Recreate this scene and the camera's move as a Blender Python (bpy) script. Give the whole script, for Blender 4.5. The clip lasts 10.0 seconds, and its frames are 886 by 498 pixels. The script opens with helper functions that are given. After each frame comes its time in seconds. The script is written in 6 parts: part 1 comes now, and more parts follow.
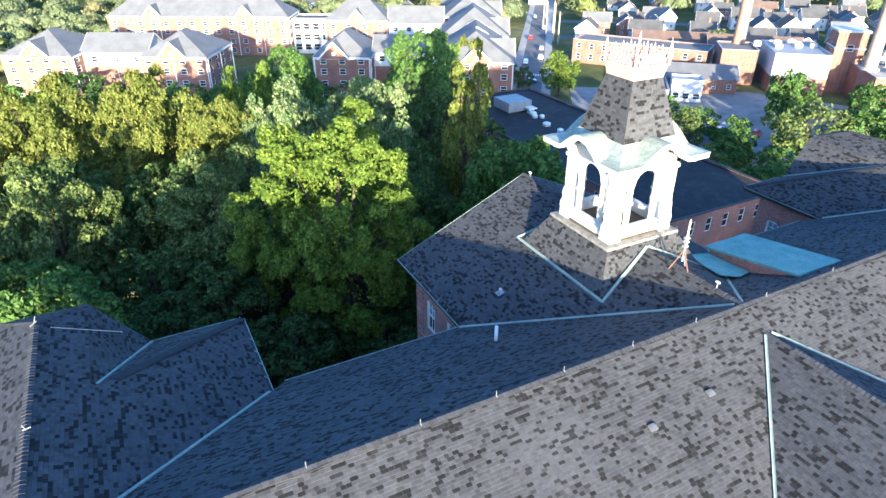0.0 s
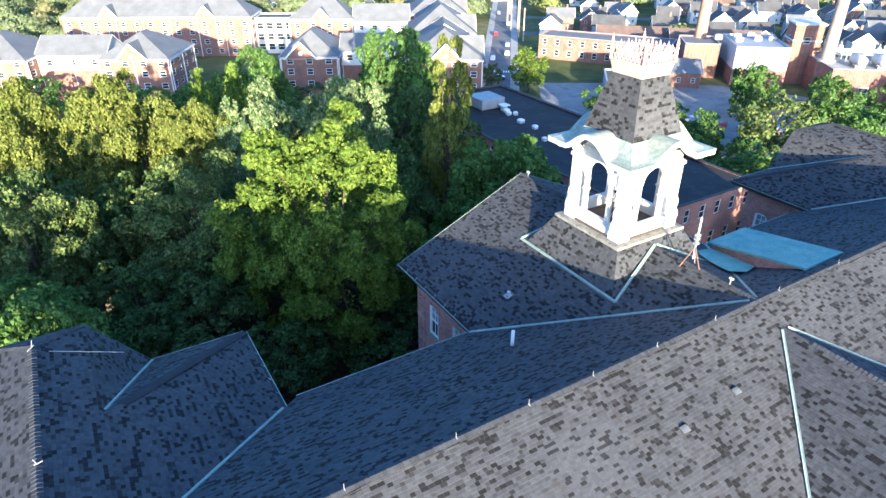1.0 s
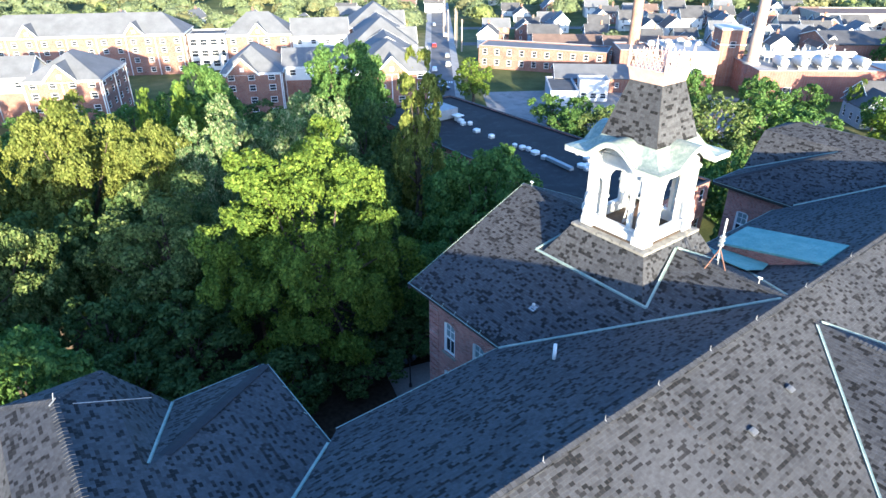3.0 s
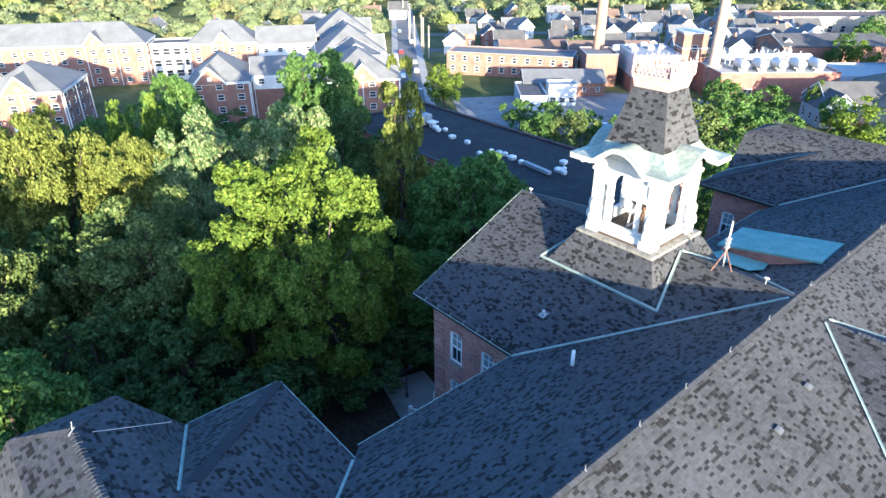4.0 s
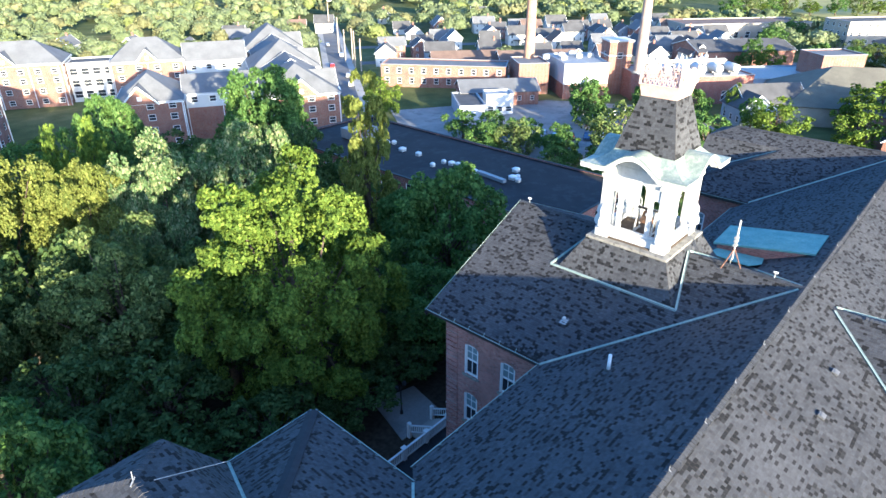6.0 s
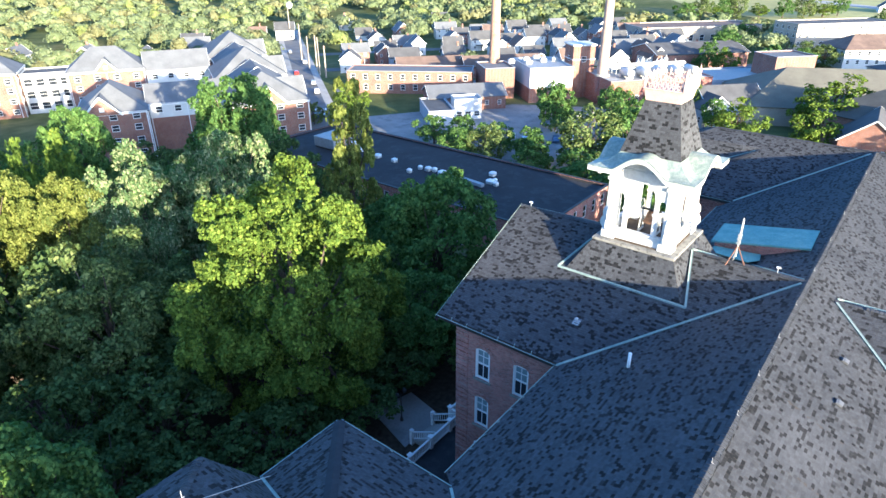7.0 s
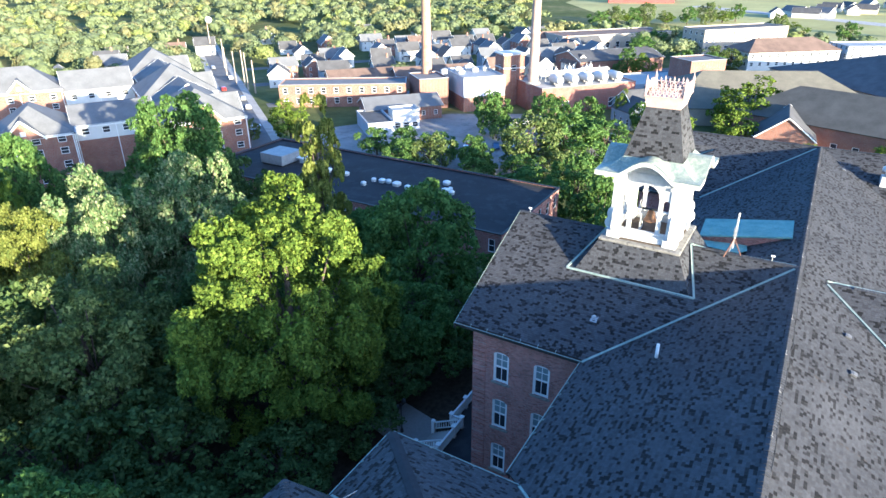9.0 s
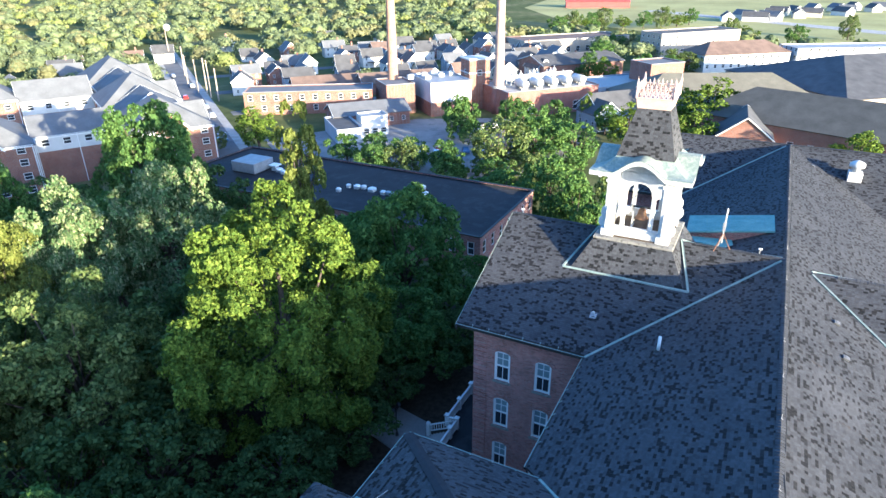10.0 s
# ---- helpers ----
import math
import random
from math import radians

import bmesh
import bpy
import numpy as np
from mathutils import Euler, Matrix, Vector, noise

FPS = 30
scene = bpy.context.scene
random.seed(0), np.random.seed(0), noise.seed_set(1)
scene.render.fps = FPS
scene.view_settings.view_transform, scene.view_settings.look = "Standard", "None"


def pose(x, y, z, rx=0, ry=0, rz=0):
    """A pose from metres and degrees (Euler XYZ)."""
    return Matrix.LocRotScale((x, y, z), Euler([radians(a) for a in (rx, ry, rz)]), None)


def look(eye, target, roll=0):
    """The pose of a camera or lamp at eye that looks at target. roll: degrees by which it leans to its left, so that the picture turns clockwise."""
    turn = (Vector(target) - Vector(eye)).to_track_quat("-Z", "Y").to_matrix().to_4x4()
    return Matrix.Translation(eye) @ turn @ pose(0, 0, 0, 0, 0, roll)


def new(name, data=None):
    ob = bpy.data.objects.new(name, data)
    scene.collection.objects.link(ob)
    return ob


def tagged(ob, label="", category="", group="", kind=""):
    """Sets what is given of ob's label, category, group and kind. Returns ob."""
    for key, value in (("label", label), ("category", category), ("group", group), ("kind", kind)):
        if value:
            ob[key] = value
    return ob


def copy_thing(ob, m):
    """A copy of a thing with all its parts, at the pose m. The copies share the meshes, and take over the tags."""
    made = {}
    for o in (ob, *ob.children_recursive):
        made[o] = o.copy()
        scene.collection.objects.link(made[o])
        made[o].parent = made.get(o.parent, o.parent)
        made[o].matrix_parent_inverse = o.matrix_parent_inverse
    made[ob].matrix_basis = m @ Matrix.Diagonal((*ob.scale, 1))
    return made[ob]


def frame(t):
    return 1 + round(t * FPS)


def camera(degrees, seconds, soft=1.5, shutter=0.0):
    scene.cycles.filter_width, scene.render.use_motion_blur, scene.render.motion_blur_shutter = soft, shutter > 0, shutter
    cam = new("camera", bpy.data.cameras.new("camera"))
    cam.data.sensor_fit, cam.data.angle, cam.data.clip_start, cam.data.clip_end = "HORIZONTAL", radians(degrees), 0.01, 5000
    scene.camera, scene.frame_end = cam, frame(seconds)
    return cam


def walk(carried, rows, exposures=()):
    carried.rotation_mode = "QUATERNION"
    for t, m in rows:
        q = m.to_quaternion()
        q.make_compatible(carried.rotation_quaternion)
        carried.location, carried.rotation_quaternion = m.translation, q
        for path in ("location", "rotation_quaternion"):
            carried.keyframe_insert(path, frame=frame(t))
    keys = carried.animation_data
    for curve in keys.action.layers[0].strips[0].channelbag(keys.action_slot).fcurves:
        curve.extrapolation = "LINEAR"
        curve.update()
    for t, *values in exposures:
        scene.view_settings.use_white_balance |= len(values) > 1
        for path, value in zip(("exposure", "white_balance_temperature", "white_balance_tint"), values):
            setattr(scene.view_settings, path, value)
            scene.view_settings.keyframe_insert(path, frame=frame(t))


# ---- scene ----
cam = camera(70.9, 10.0, soft=1.5)
METRES, EYE, TILT, LEAN, TURN = 24.0, 47.0, 0.0, 0.0, -27.5
ROWS = [
    (0.0, 0.0, 0.0, 0.0, 0.06, -28.96, -0.11),
    (0.5, -0.0447, 0.0159, -0.0002, -1.62, -29.22, -0.07),
    (1.0, -0.0886, 0.0332, 0.0004, -3.49, -29.19, -0.02),
    (1.5, -0.133, 0.0482, -0.0031, -5.13, -28.95, 0.01),
    (2.0, -0.179, 0.0609, -0.0089, -6.63, -28.71, 0.06),
    (3.5, -0.3107, 0.104, -0.0011, -11.67, -27.98, 0.14),
    (4.0, -0.3557, 0.1172, 0.0016, -13.38, -27.74, 0.15),
    (4.5, -0.4, 0.1321, 0.0029, -15.12, -27.51, 0.16),
    (5.0, -0.4464, 0.1486, 0.0045, -16.88, -27.26, 0.17),
    (5.5, -0.495, 0.1637, 0.0057, -18.74, -27.04, 0.19),
    (6.0, -0.5433, 0.1794, 0.0095, -20.52, -26.8, 0.16),
    (7.5, -0.7055, 0.2334, 0.02, -26.12, -26.16, 0.26),
    (8.0, -0.7588, 0.2523, 0.0233, -27.9, -25.94, 0.31),
    (8.5, -0.8104, 0.2704, 0.0287, -29.78, -25.72, 0.34),
    (9.0, -0.8584, 0.2878, 0.0334, -31.67, -25.52, 0.38),
    (9.5, -0.9037, 0.3047, 0.035, -33.51, -25.31, 0.42),
    (10.0, -0.945, 0.3198, 0.036, -35.28, -25.08, 0.43),
]
walk(cam, [(t, pose(0, 0, EYE, TILT, LEAN, TURN) @ pose(METRES * x, METRES * y, METRES * z, 90 + pitch, roll, yaw)) for t, x, y, z, yaw, pitch, roll in ROWS],
     exposures=((0.0, 2.23, 5250, 10), (10.0, 2.23, 5250, 10)))

# ---- light: low evening sun behind the camera, clear sky ----
SUN_FROM = Vector((-0.359, -0.921, 0.156)).normalized()   # towards the sun
world = bpy.data.worlds.new("world")
scene.world = world
world.use_nodes = True
wn = world.node_tree.nodes
sky = wn.new("ShaderNodeTexSky")
sky.sky_type = "NISHITA"
sky.sun_disc = False
sky.sun_elevation = math.asin(SUN_FROM.z)
sky.sun_rotation = math.atan2(SUN_FROM.x, SUN_FROM.y)
sky.air_density, sky.dust_density, sky.ozone_density = 1.0, 2.2, 3.8
wn["Background"].inputs["Strength"].default_value = 0.15
world.node_tree.links.new(sky.outputs["Color"], wn["Background"].inputs["Color"])
sun_data = bpy.data.lights.new("sun", "SUN")
sun_data.energy, sun_data.angle, sun_data.color = 4.9, radians(0.6), (1.0, 0.775, 0.46)
sun = new("sun", sun_data)
sun.matrix_world = look(SUN_FROM * 200, (0, 0, 0))

# ---- small tools ----
RNG = np.random.default_rng(7)


def mesh_from(name, verts, faces, material):
    me = bpy.data.meshes.new(name)
    me.from_pydata([tuple(v) for v in verts], [], [tuple(f) for f in faces])
    me.materials.append(material)
    me.update()
    return me


def part(name, bm, material, parent, label="", smooth=False):
    """Links a bmesh (or a finished mesh) as one object under parent."""
    if isinstance(bm, bpy.types.Mesh):
        me = bm
    else:
        me = bpy.data.meshes.new(name)
        bmesh.ops.recalc_face_normals(bm, faces=bm.faces)
        bm.to_mesh(me)
        bm.free()
        me.materials.append(material)
    if smooth:
        me.shade_smooth()
    ob = new(name, me)
    ob.parent = parent
    if label:
        ob["label"] = label
    return ob


def thing(name, m, label, category, group="", kind=""):
    ob = new(name)
    ob.matrix_basis = m
    ob.empty_display_size = 0.3
    return tagged(ob, label, category, group, kind)


def add_box(bm, lo, hi, bevel=0.0, m=None):
    made = bmesh.ops.create_cube(bm, size=1.0)["verts"]
    size = [hi[k] - lo[k] for k in range(3)]
    mid = [(hi[k] + lo[k]) / 2 for k in range(3)]
    for v in made:
        v.co = Vector([v.co[k] * size[k] + mid[k] for k in range(3)])
    if bevel:
        edges = list({e for v in made for e in v.link_edges})
        out = bmesh.ops.bevel(bm, geom=edges, offset=bevel, segments=1, affect="EDGES", profile=0.5)
        made = list({v for f in out["faces"] for v in f.verts} | {v for v in made if v.is_valid})
    if m is not None:
        bmesh.ops.transform(bm, matrix=m, verts=made)
    return made


def box(lo, hi, bevel=0.0):
    bm = bmesh.new()
    add_box(bm, lo, hi, bevel)
    return bm


def add_prism(bm, poly, z0, z1):
    """A plan polygon carried from z0 up to z1."""
    low = [bm.verts.new((x, y, z0)) for x, y in poly]
    top = [bm.verts.new((x, y, z1)) for x, y in poly]
    n = len(poly)
    bm.faces.new(low[::-1])
    bm.faces.new(top)
    for k in range(n):
        bm.faces.new((low[k], low[(k + 1) % n], top[(k + 1) % n], top[k]))


def add_lathe(bm, rings, n=12, m=None):
    """A turned body: rings of (radius, z)."""
    rows = []
    for r, z in rings:
        rows.append([bm.verts.new((r * math.cos(2 * math.pi * k / n), r * math.sin(2 * math.pi * k / n), z)) for k in range(n)])
    for a, b in zip(rows, rows[1:]):
        for k in range(n):
            bm.faces.new((a[k], a[(k + 1) % n], b[(k + 1) % n], b[k]))
    bm.faces.new(rows[0][::-1])
    bm.faces.new(rows[-1])
    if m is not None:
        bmesh.ops.transform(bm, matrix=m, verts=[v for r in rows for v in r])


def lathe(rings, n=12):
    bm = bmesh.new()
    add_lathe(bm, rings, n)
    return bm


def add_bar(bm, a, b, width, height, up=(0, 0, 1)):
    """A bar from a to b, width across, height along up."""
    a, b, up = Vector(a), Vector(b), Vector(up)
    d = (b - a).normalized()
    side = d.cross(up).normalized() * width / 2
    top = side.cross(d).normalized() * height / 2
    vs = [bm.verts.new(p + s * side + t * top) for p in (a, b) for s, t in ((-1, -1), (1, -1), (1, 1), (-1, 1))]
    for f in ((3, 2, 1, 0), (4, 5, 6, 7), (0, 1, 5, 4), (1, 2, 6, 5), (2, 3, 7, 6), (3, 0, 4, 7)):
        bm.faces.new([vs[k] for k in f])


def bar(a, b, width, height, up=(0, 0, 1)):
    bm = bmesh.new()
    add_bar(bm, a, b, width, height, up)
    return bm


def add_plate(bm, pts, thick):
    """A flat polygon in space with thickness below it."""
    pts = [Vector(p) for p in pts]
    n = (pts[1] - pts[0]).cross(pts[2] - pts[0]).normalized()
    if n.z < 0:
        pts.reverse()
        n = -n
    top = [bm.verts.new(p) for p in pts]
    low = [bm.verts.new(p - n * thick) for p in pts]
    bm.faces.new(top)
    bm.faces.new(low[::-1])
    k = len(pts)
    for i in range(k):
        bm.faces.new((top[i], low[i], low[(i + 1) % k], top[(i + 1) % k]))


def add_tube(bm, pts, r, n=5):
    """A round tube through points, joined end to end."""
    rows = []
    for i, p in enumerate(pts):
        a, b = Vector(pts[max(0, i - 1)]), Vector(pts[min(len(pts) - 1, i + 1)])
        d = (b - a).normalized()
        u = d.orthogonal().normalized()
        w = d.cross(u)
        rows.append([bm.verts.new(Vector(p) + (u * math.cos(2 * math.pi * k / n) + w * math.sin(2 * math.pi * k / n)) * r) for k in range(n)])
    for p, q in zip(rows, rows[1:]):
        for k in range(n):
            bm.faces.new((p[k], p[(k + 1) % n], q[(k + 1) % n], q[k]))
    bm.faces.new(rows[0][::-1])
    bm.faces.new(rows[-1])


def plate(pts, thick):
    bm = bmesh.new()
    add_plate(bm, pts, thick)
    return bm

# ---- materials ----
def nodes_of(name, rough=0.8, metal=0.0):
    mat = bpy.data.materials.new(name)
    mat.use_nodes = True
    nt = mat.node_tree
    bsdf = nt.nodes["Principled BSDF"]
    bsdf.inputs["Roughness"].default_value = rough
    bsdf.inputs["Metallic"].default_value = metal
    return mat, nt, bsdf


def put(nt, kind, **inputs):
    n = nt.nodes.new(kind)
    for key, value in inputs.items():
        n.inputs[key.replace("_", " ")].default_value = value
    return n


def ramp(nt, source, stops, mode="LINEAR"):
    r = nt.nodes.new("ShaderNodeValToRGB")
    r.color_ramp.interpolation = mode
    els = r.color_ramp.elements
    while len(els) < len(stops):
        els.new(0.5)
    for e, (pos, col) in zip(els, stops):
        e.position, e.color = pos, (*col, 1) if len(col) == 3 else col
    nt.links.new(source, r.inputs["Fac"])
    return r.outputs["Color"]


def mixed(nt, a, b, fac, mode="MIX"):
    m = nt.nodes.new("ShaderNodeMix")
    m.data_type, m.blend_type = "RGBA", mode
    for sock, val in ((m.inputs[6], a), (m.inputs[7], b), (m.inputs[0], fac)):
        if isinstance(val, bpy.types.NodeSocket):
            nt.links.new(val, sock)
        else:
            sock.default_value = (*val, 1) if isinstance(val, tuple) else val
    return m.outputs[2]


def noise_at(nt, scale, detail=4.0, rough=0.55, stretch=None, world_space=False):
    co = nt.nodes.new("ShaderNodeTexCoord")
    src = co.outputs["Object"]
    if world_space:
        src = nt.nodes.new("ShaderNodeNewGeometry").outputs["Position"]
    if stretch:
        mp = nt.nodes.new("ShaderNodeMapping")
        mp.inputs["Scale"].default_value = stretch
        nt.links.new(src, mp.inputs["Vector"])
        src = mp.outputs["Vector"]
    n = put(nt, "ShaderNodeTexNoise", Scale=scale, Detail=detail, Roughness=rough)
    nt.links.new(src, n.inputs["Vector"])
    return n.outputs["Fac"]


def bumped(nt, bsdf, height, strength, distance):
    b = put(nt, "ShaderNodeBump", Strength=strength, Distance=distance)
    nt.links.new(height, b.inputs["Height"])
    nt.links.new(b.outputs["Normal"], bsdf.inputs["Normal"])


def plain(name, colour, rough=0.7, metal=0.0, vary=0.25, scale=1.2, grain=18.0, bump=0.15, stain=None, stain_amount=0.5):
    """A worn surface: broad stains and fine grain over one base colour."""
    mat, nt, bsdf = nodes_of(name, rough, metal)
    broad, fine = noise_at(nt, scale, 5.0), noise_at(nt, grain, 3.0)
    dark = tuple(c * (1 - vary) for c in colour)
    light = tuple(min(1.0, c * (1 + vary * 0.6)) for c in colour)
    col = ramp(nt, broad, [(0.3, dark), (0.7, light)])
    col = mixed(nt, col, ramp(nt, fine, [(0.3, (0.8, 0.8, 0.8)), (0.7, (1.1, 1.1, 1.1))]), 0.5, "MULTIPLY")
    if stain:
        mask = ramp(nt, noise_at(nt, scale * 2.3, 6.0, 0.65), [(0.52, (0, 0, 0)), (0.62, (stain_amount,) * 3)])
        col = mixed(nt, col, stain, mask)
    nt.links.new(col, bsdf.inputs["Base Color"])
    bumped(nt, bsdf, fine, bump, 0.01)
    return mat


def shingles(name, single, dark=False):
    """Laminated asphalt shingles: most tabs weathered grey-brown, about a quarter dark."""
    mat, nt, bsdf = nodes_of(name, 0.9)
    bsdf.inputs["Specular IOR Level"].default_value = 0.3
    if single:
        rnd = nt.nodes.new("ShaderNodeObjectInfo").outputs["Random"]
    else:
        rnd = nt.nodes.new("ShaderNodeNewGeometry").outputs["Random Per Island"]
    if dark:
        stops = [(0.0, (0.010, 0.0103, 0.0115)), (0.6, (0.017, 0.0172, 0.0185)), (1.0, (0.032, 0.0322, 0.034))]
    elif single:
        stops = [(0.0, (0.016, 0.016, 0.018)), (0.16, (0.024, 0.024, 0.026)), (0.18, (0.059, 0.061, 0.068)), (1.0, (0.078, 0.081, 0.089))]
    else:
        stops = [(0.0, (0.049, 0.051, 0.056)), (0.3, (0.062, 0.0645, 0.071)), (1.0, (0.078, 0.081, 0.089))]
    tab = ramp(nt, rnd, stops)
    patch = ramp(nt, noise_at(nt, 0.35, 4.0, 0.6, world_space=True), [(0.3, (0.82, 0.82, 0.84)), (0.7, (1.14, 1.12, 1.1))])
    grit = noise_at(nt, 60.0, 2.0, world_space=True)
    col = mixed(nt, tab, patch, 1.0, "MULTIPLY")
    col = mixed(nt, col, ramp(nt, grit, [(0.3, (0.62, 0.62, 0.62)), (0.7, (1.32, 1.32, 1.32))]), 0.75, "MULTIPLY")
    streak = ramp(nt, noise_at(nt, 7.0, 3.0, 0.6, world_space=True), [(0.3, (0.84, 0.83, 0.82)), (0.7, (1.12, 1.13, 1.14))])
    col = mixed(nt, col, streak, 0.8, "MULTIPLY")
    nt.links.new(col, bsdf.inputs["Base Color"])
    bumped(nt, bsdf, grit, 0.3, 0.01)
    return mat


def bricks(name, a=(0.185, 0.058, 0.046), b=(0.48, 0.19, 0.15), mortar=(0.46, 0.37, 0.33)):
    """Red brickwork in courses 75 mm high; the joints lie back by bump."""
    mat, nt, bsdf = nodes_of(name, 0.88)
    geo = nt.nodes.new("ShaderNodeNewGeometry")
    sep = nt.nodes.new("ShaderNodeSeparateXYZ")
    nt.links.new(geo.outputs["Position"], sep.inputs[0])
    add = nt.nodes.new("ShaderNodeMath")
    nt.links.new(sep.outputs["X"], add.inputs[0])
    nt.links.new(sep.outputs["Y"], add.inputs[1])
    comb = nt.nodes.new("ShaderNodeCombineXYZ")
    nt.links.new(add.outputs[0], comb.inputs["X"])
    nt.links.new(sep.outputs["Z"], comb.inputs["Y"])
    br = nt.nodes.new("ShaderNodeTexBrick")
    nt.links.new(comb.outputs[0], br.inputs["Vector"])
    for key, value in (("Color1", (*a, 1)), ("Color2", (*b, 1)), ("Mortar", (*mortar, 1)), ("Scale", 1.0), ("Mortar Size", 0.011),
                       ("Brick Width", 0.215), ("Row Height", 0.075), ("Mortar Smooth", 0.2)):
        br.inputs[key].default_value = value
    broad = ramp(nt, noise_at(nt, 0.5, 5.0, world_space=True), [(0.3, (0.75, 0.72, 0.72)), (0.7, (1.15, 1.12, 1.1))])
    col = mixed(nt, br.outputs["Color"], broad, 0.9, "MULTIPLY")
    nt.links.new(col, bsdf.inputs["Base Color"])
    inv = ramp(nt, br.outputs["Fac"], [(0, (1, 1, 1)), (1, (0, 0, 0))])
    bumped(nt, bsdf, inv, 0.5, 0.01)
    return mat


def patina(name, a, b, c, metal=0.25, rough=0.5, stretch=None):
    """Weathered copper: runs of lighter and darker verdigris."""
    mat, nt, bsdf = nodes_of(name, rough, metal)
    n1, n2 = noise_at(nt, 1.4, 6.0, 0.65, stretch), noise_at(nt, 9.0, 4.0, 0.6, stretch)
    col = ramp(nt, n1, [(0.3, a), (0.5, b), (0.7, c)])
    col = mixed(nt, col, ramp(nt, n2, [(0.3, (0.75, 0.75, 0.75)), (0.7, (1.15, 1.15, 1.15))]), 0.7, "MULTIPLY")
    nt.links.new(col, bsdf.inputs["Base Color"])
    bumped(nt, bsdf, n2, 0.15, 0.01)
    return mat


def foliage(name, dark, mid, light, through_colour):
    """Leaves: each one its own tint, some light passing through."""
    mat, nt, bsdf = nodes_of(name, 0.65)
    rnd = nt.nodes.new("ShaderNodeNewGeometry").outputs["Random Per Island"]
    col = ramp(nt, rnd, [(0.0, dark), (0.5, mid), (1.0, light)])
    broad = ramp(nt, noise_at(nt, 0.45, 3.0), [(0.3, (0.75, 0.8, 0.75)), (0.7, (1.2, 1.15, 1.1))])
    col = mixed(nt, col, broad, 0.8, "MULTIPLY")
    nt.links.new(col, bsdf.inputs["Base Color"])
    bsdf.inputs["Specular IOR Level"].default_value = 0.08
    tr = nt.nodes.new("ShaderNodeBsdfTranslucent")
    nt.links.new(mixed(nt, col, through_colour, 1.0, "MULTIPLY"), tr.inputs["Color"])
    mx = nt.nodes.new("ShaderNodeMixShader")
    mx.inputs[0].default_value = 0.2
    nt.links.new(bsdf.outputs[0], mx.inputs[1])
    nt.links.new(tr.outputs[0], mx.inputs[2])
    nt.links.new(mx.outputs[0], nt.nodes["Material Output"].inputs["Surface"])
    return mat


def glass_pane(name):
    """A dark window pane seen from outside: sharp gloss over a dim room."""
    mat, nt, bsdf = nodes_of(name, 0.06)
    bsdf.inputs["Base Color"].default_value = (0.035, 0.04, 0.05, 1)
    bsdf.inputs["Specular IOR Level"].default_value = 0.6
    return mat


M_SHINGLE = shingles("shingle", False)
M_SHINGLE_DARK = shingles("shingle_dark", False, True)
M_SHINGLE_ONE = shingles("shingle_single", True)
M_DECK = plain("roof_deck", (0.06, 0.053, 0.05), 0.95)
M_CAP_DARK = plain("hip_cap_dark", (0.026, 0.028, 0.034), 0.92, vary=0.3, scale=2.5)
M_CAP = plain("ridge_cap", (0.062, 0.064, 0.074), 0.92, vary=0.35, scale=2.5)
M_BRICK = bricks("brick_old")
M_BRICK_FAR = bricks("brick_far", (0.215, 0.08, 0.053), (0.31, 0.128, 0.09), (0.29, 0.24, 0.20))
M_WHITE = plain("white_paint", (0.84, 0.84, 0.82), 0.55, vary=0.08, scale=0.8, grain=30, bump=0.05)
M_WHITE_WORN = plain("white_paint_worn", (0.58, 0.58, 0.56), 0.6, vary=0.15, scale=2.0, stain=(0.42, 0.40, 0.36), stain_amount=0.5)
M_STONE = plain("stone_ledge", (0.27, 0.255, 0.22), 0.85, vary=0.3, scale=1.8, stain=(0.10, 0.095, 0.08), stain_amount=0.8)
M_FLASH = patina("valley_copper", (0.20, 0.275, 0.255), (0.27, 0.345, 0.315), (0.37, 0.41, 0.365), 0.0, 0.75)
M_COPPER = patina("copper_green", (0.105, 0.25, 0.24), (0.15, 0.31, 0.295), (0.21, 0.36, 0.335), 0.0, 0.8)
M_COPPER_GREY = patina("copper_grey", (0.20, 0.255, 0.215), (0.30, 0.345, 0.29), (0.46, 0.47, 0.38), 0.1, 0.5, (3.0, 3.0, 0.7))
M_PINK = plain("weathered_pink_metal", (0.66, 0.46, 0.38), 0.6, vary=0.15, scale=3.0)
M_METAL = plain("galvanised_metal", (0.34, 0.35, 0.36), 0.6, 0.2, vary=0.15)
M_RUST = plain("rusty_iron", (0.19, 0.10, 0.07), 0.85, vary=0.4, scale=6.0)
M_DARKMETAL = plain("dark_iron", (0.05, 0.05, 0.05), 0.6, 0.4)
M_PANE = glass_pane("window_glass")
M_BLIND = plain("drawn_blind", (0.20, 0.27, 0.29), 0.3, vary=0.15)
M_MEMBRANE = plain("roof_membrane", (0.02, 0.021, 0.025), 0.95, vary=0.35, scale=0.25, grain=5.0, stain=(0.045, 0.045, 0.05), stain_amount=0.5)
M_BARK = plain("bark", (0.10, 0.075, 0.055), 0.95, vary=0.4, scale=3.0, grain=14, bump=0.6)
M_ASPHALT = plain("asphalt", (0.15, 0.15, 0.155), 0.9, vary=0.3, scale=0.15, grain=6.0)
M_CONCRETE = plain("concrete", (0.40, 0.38, 0.35), 0.9, vary=0.25, scale=0.3)
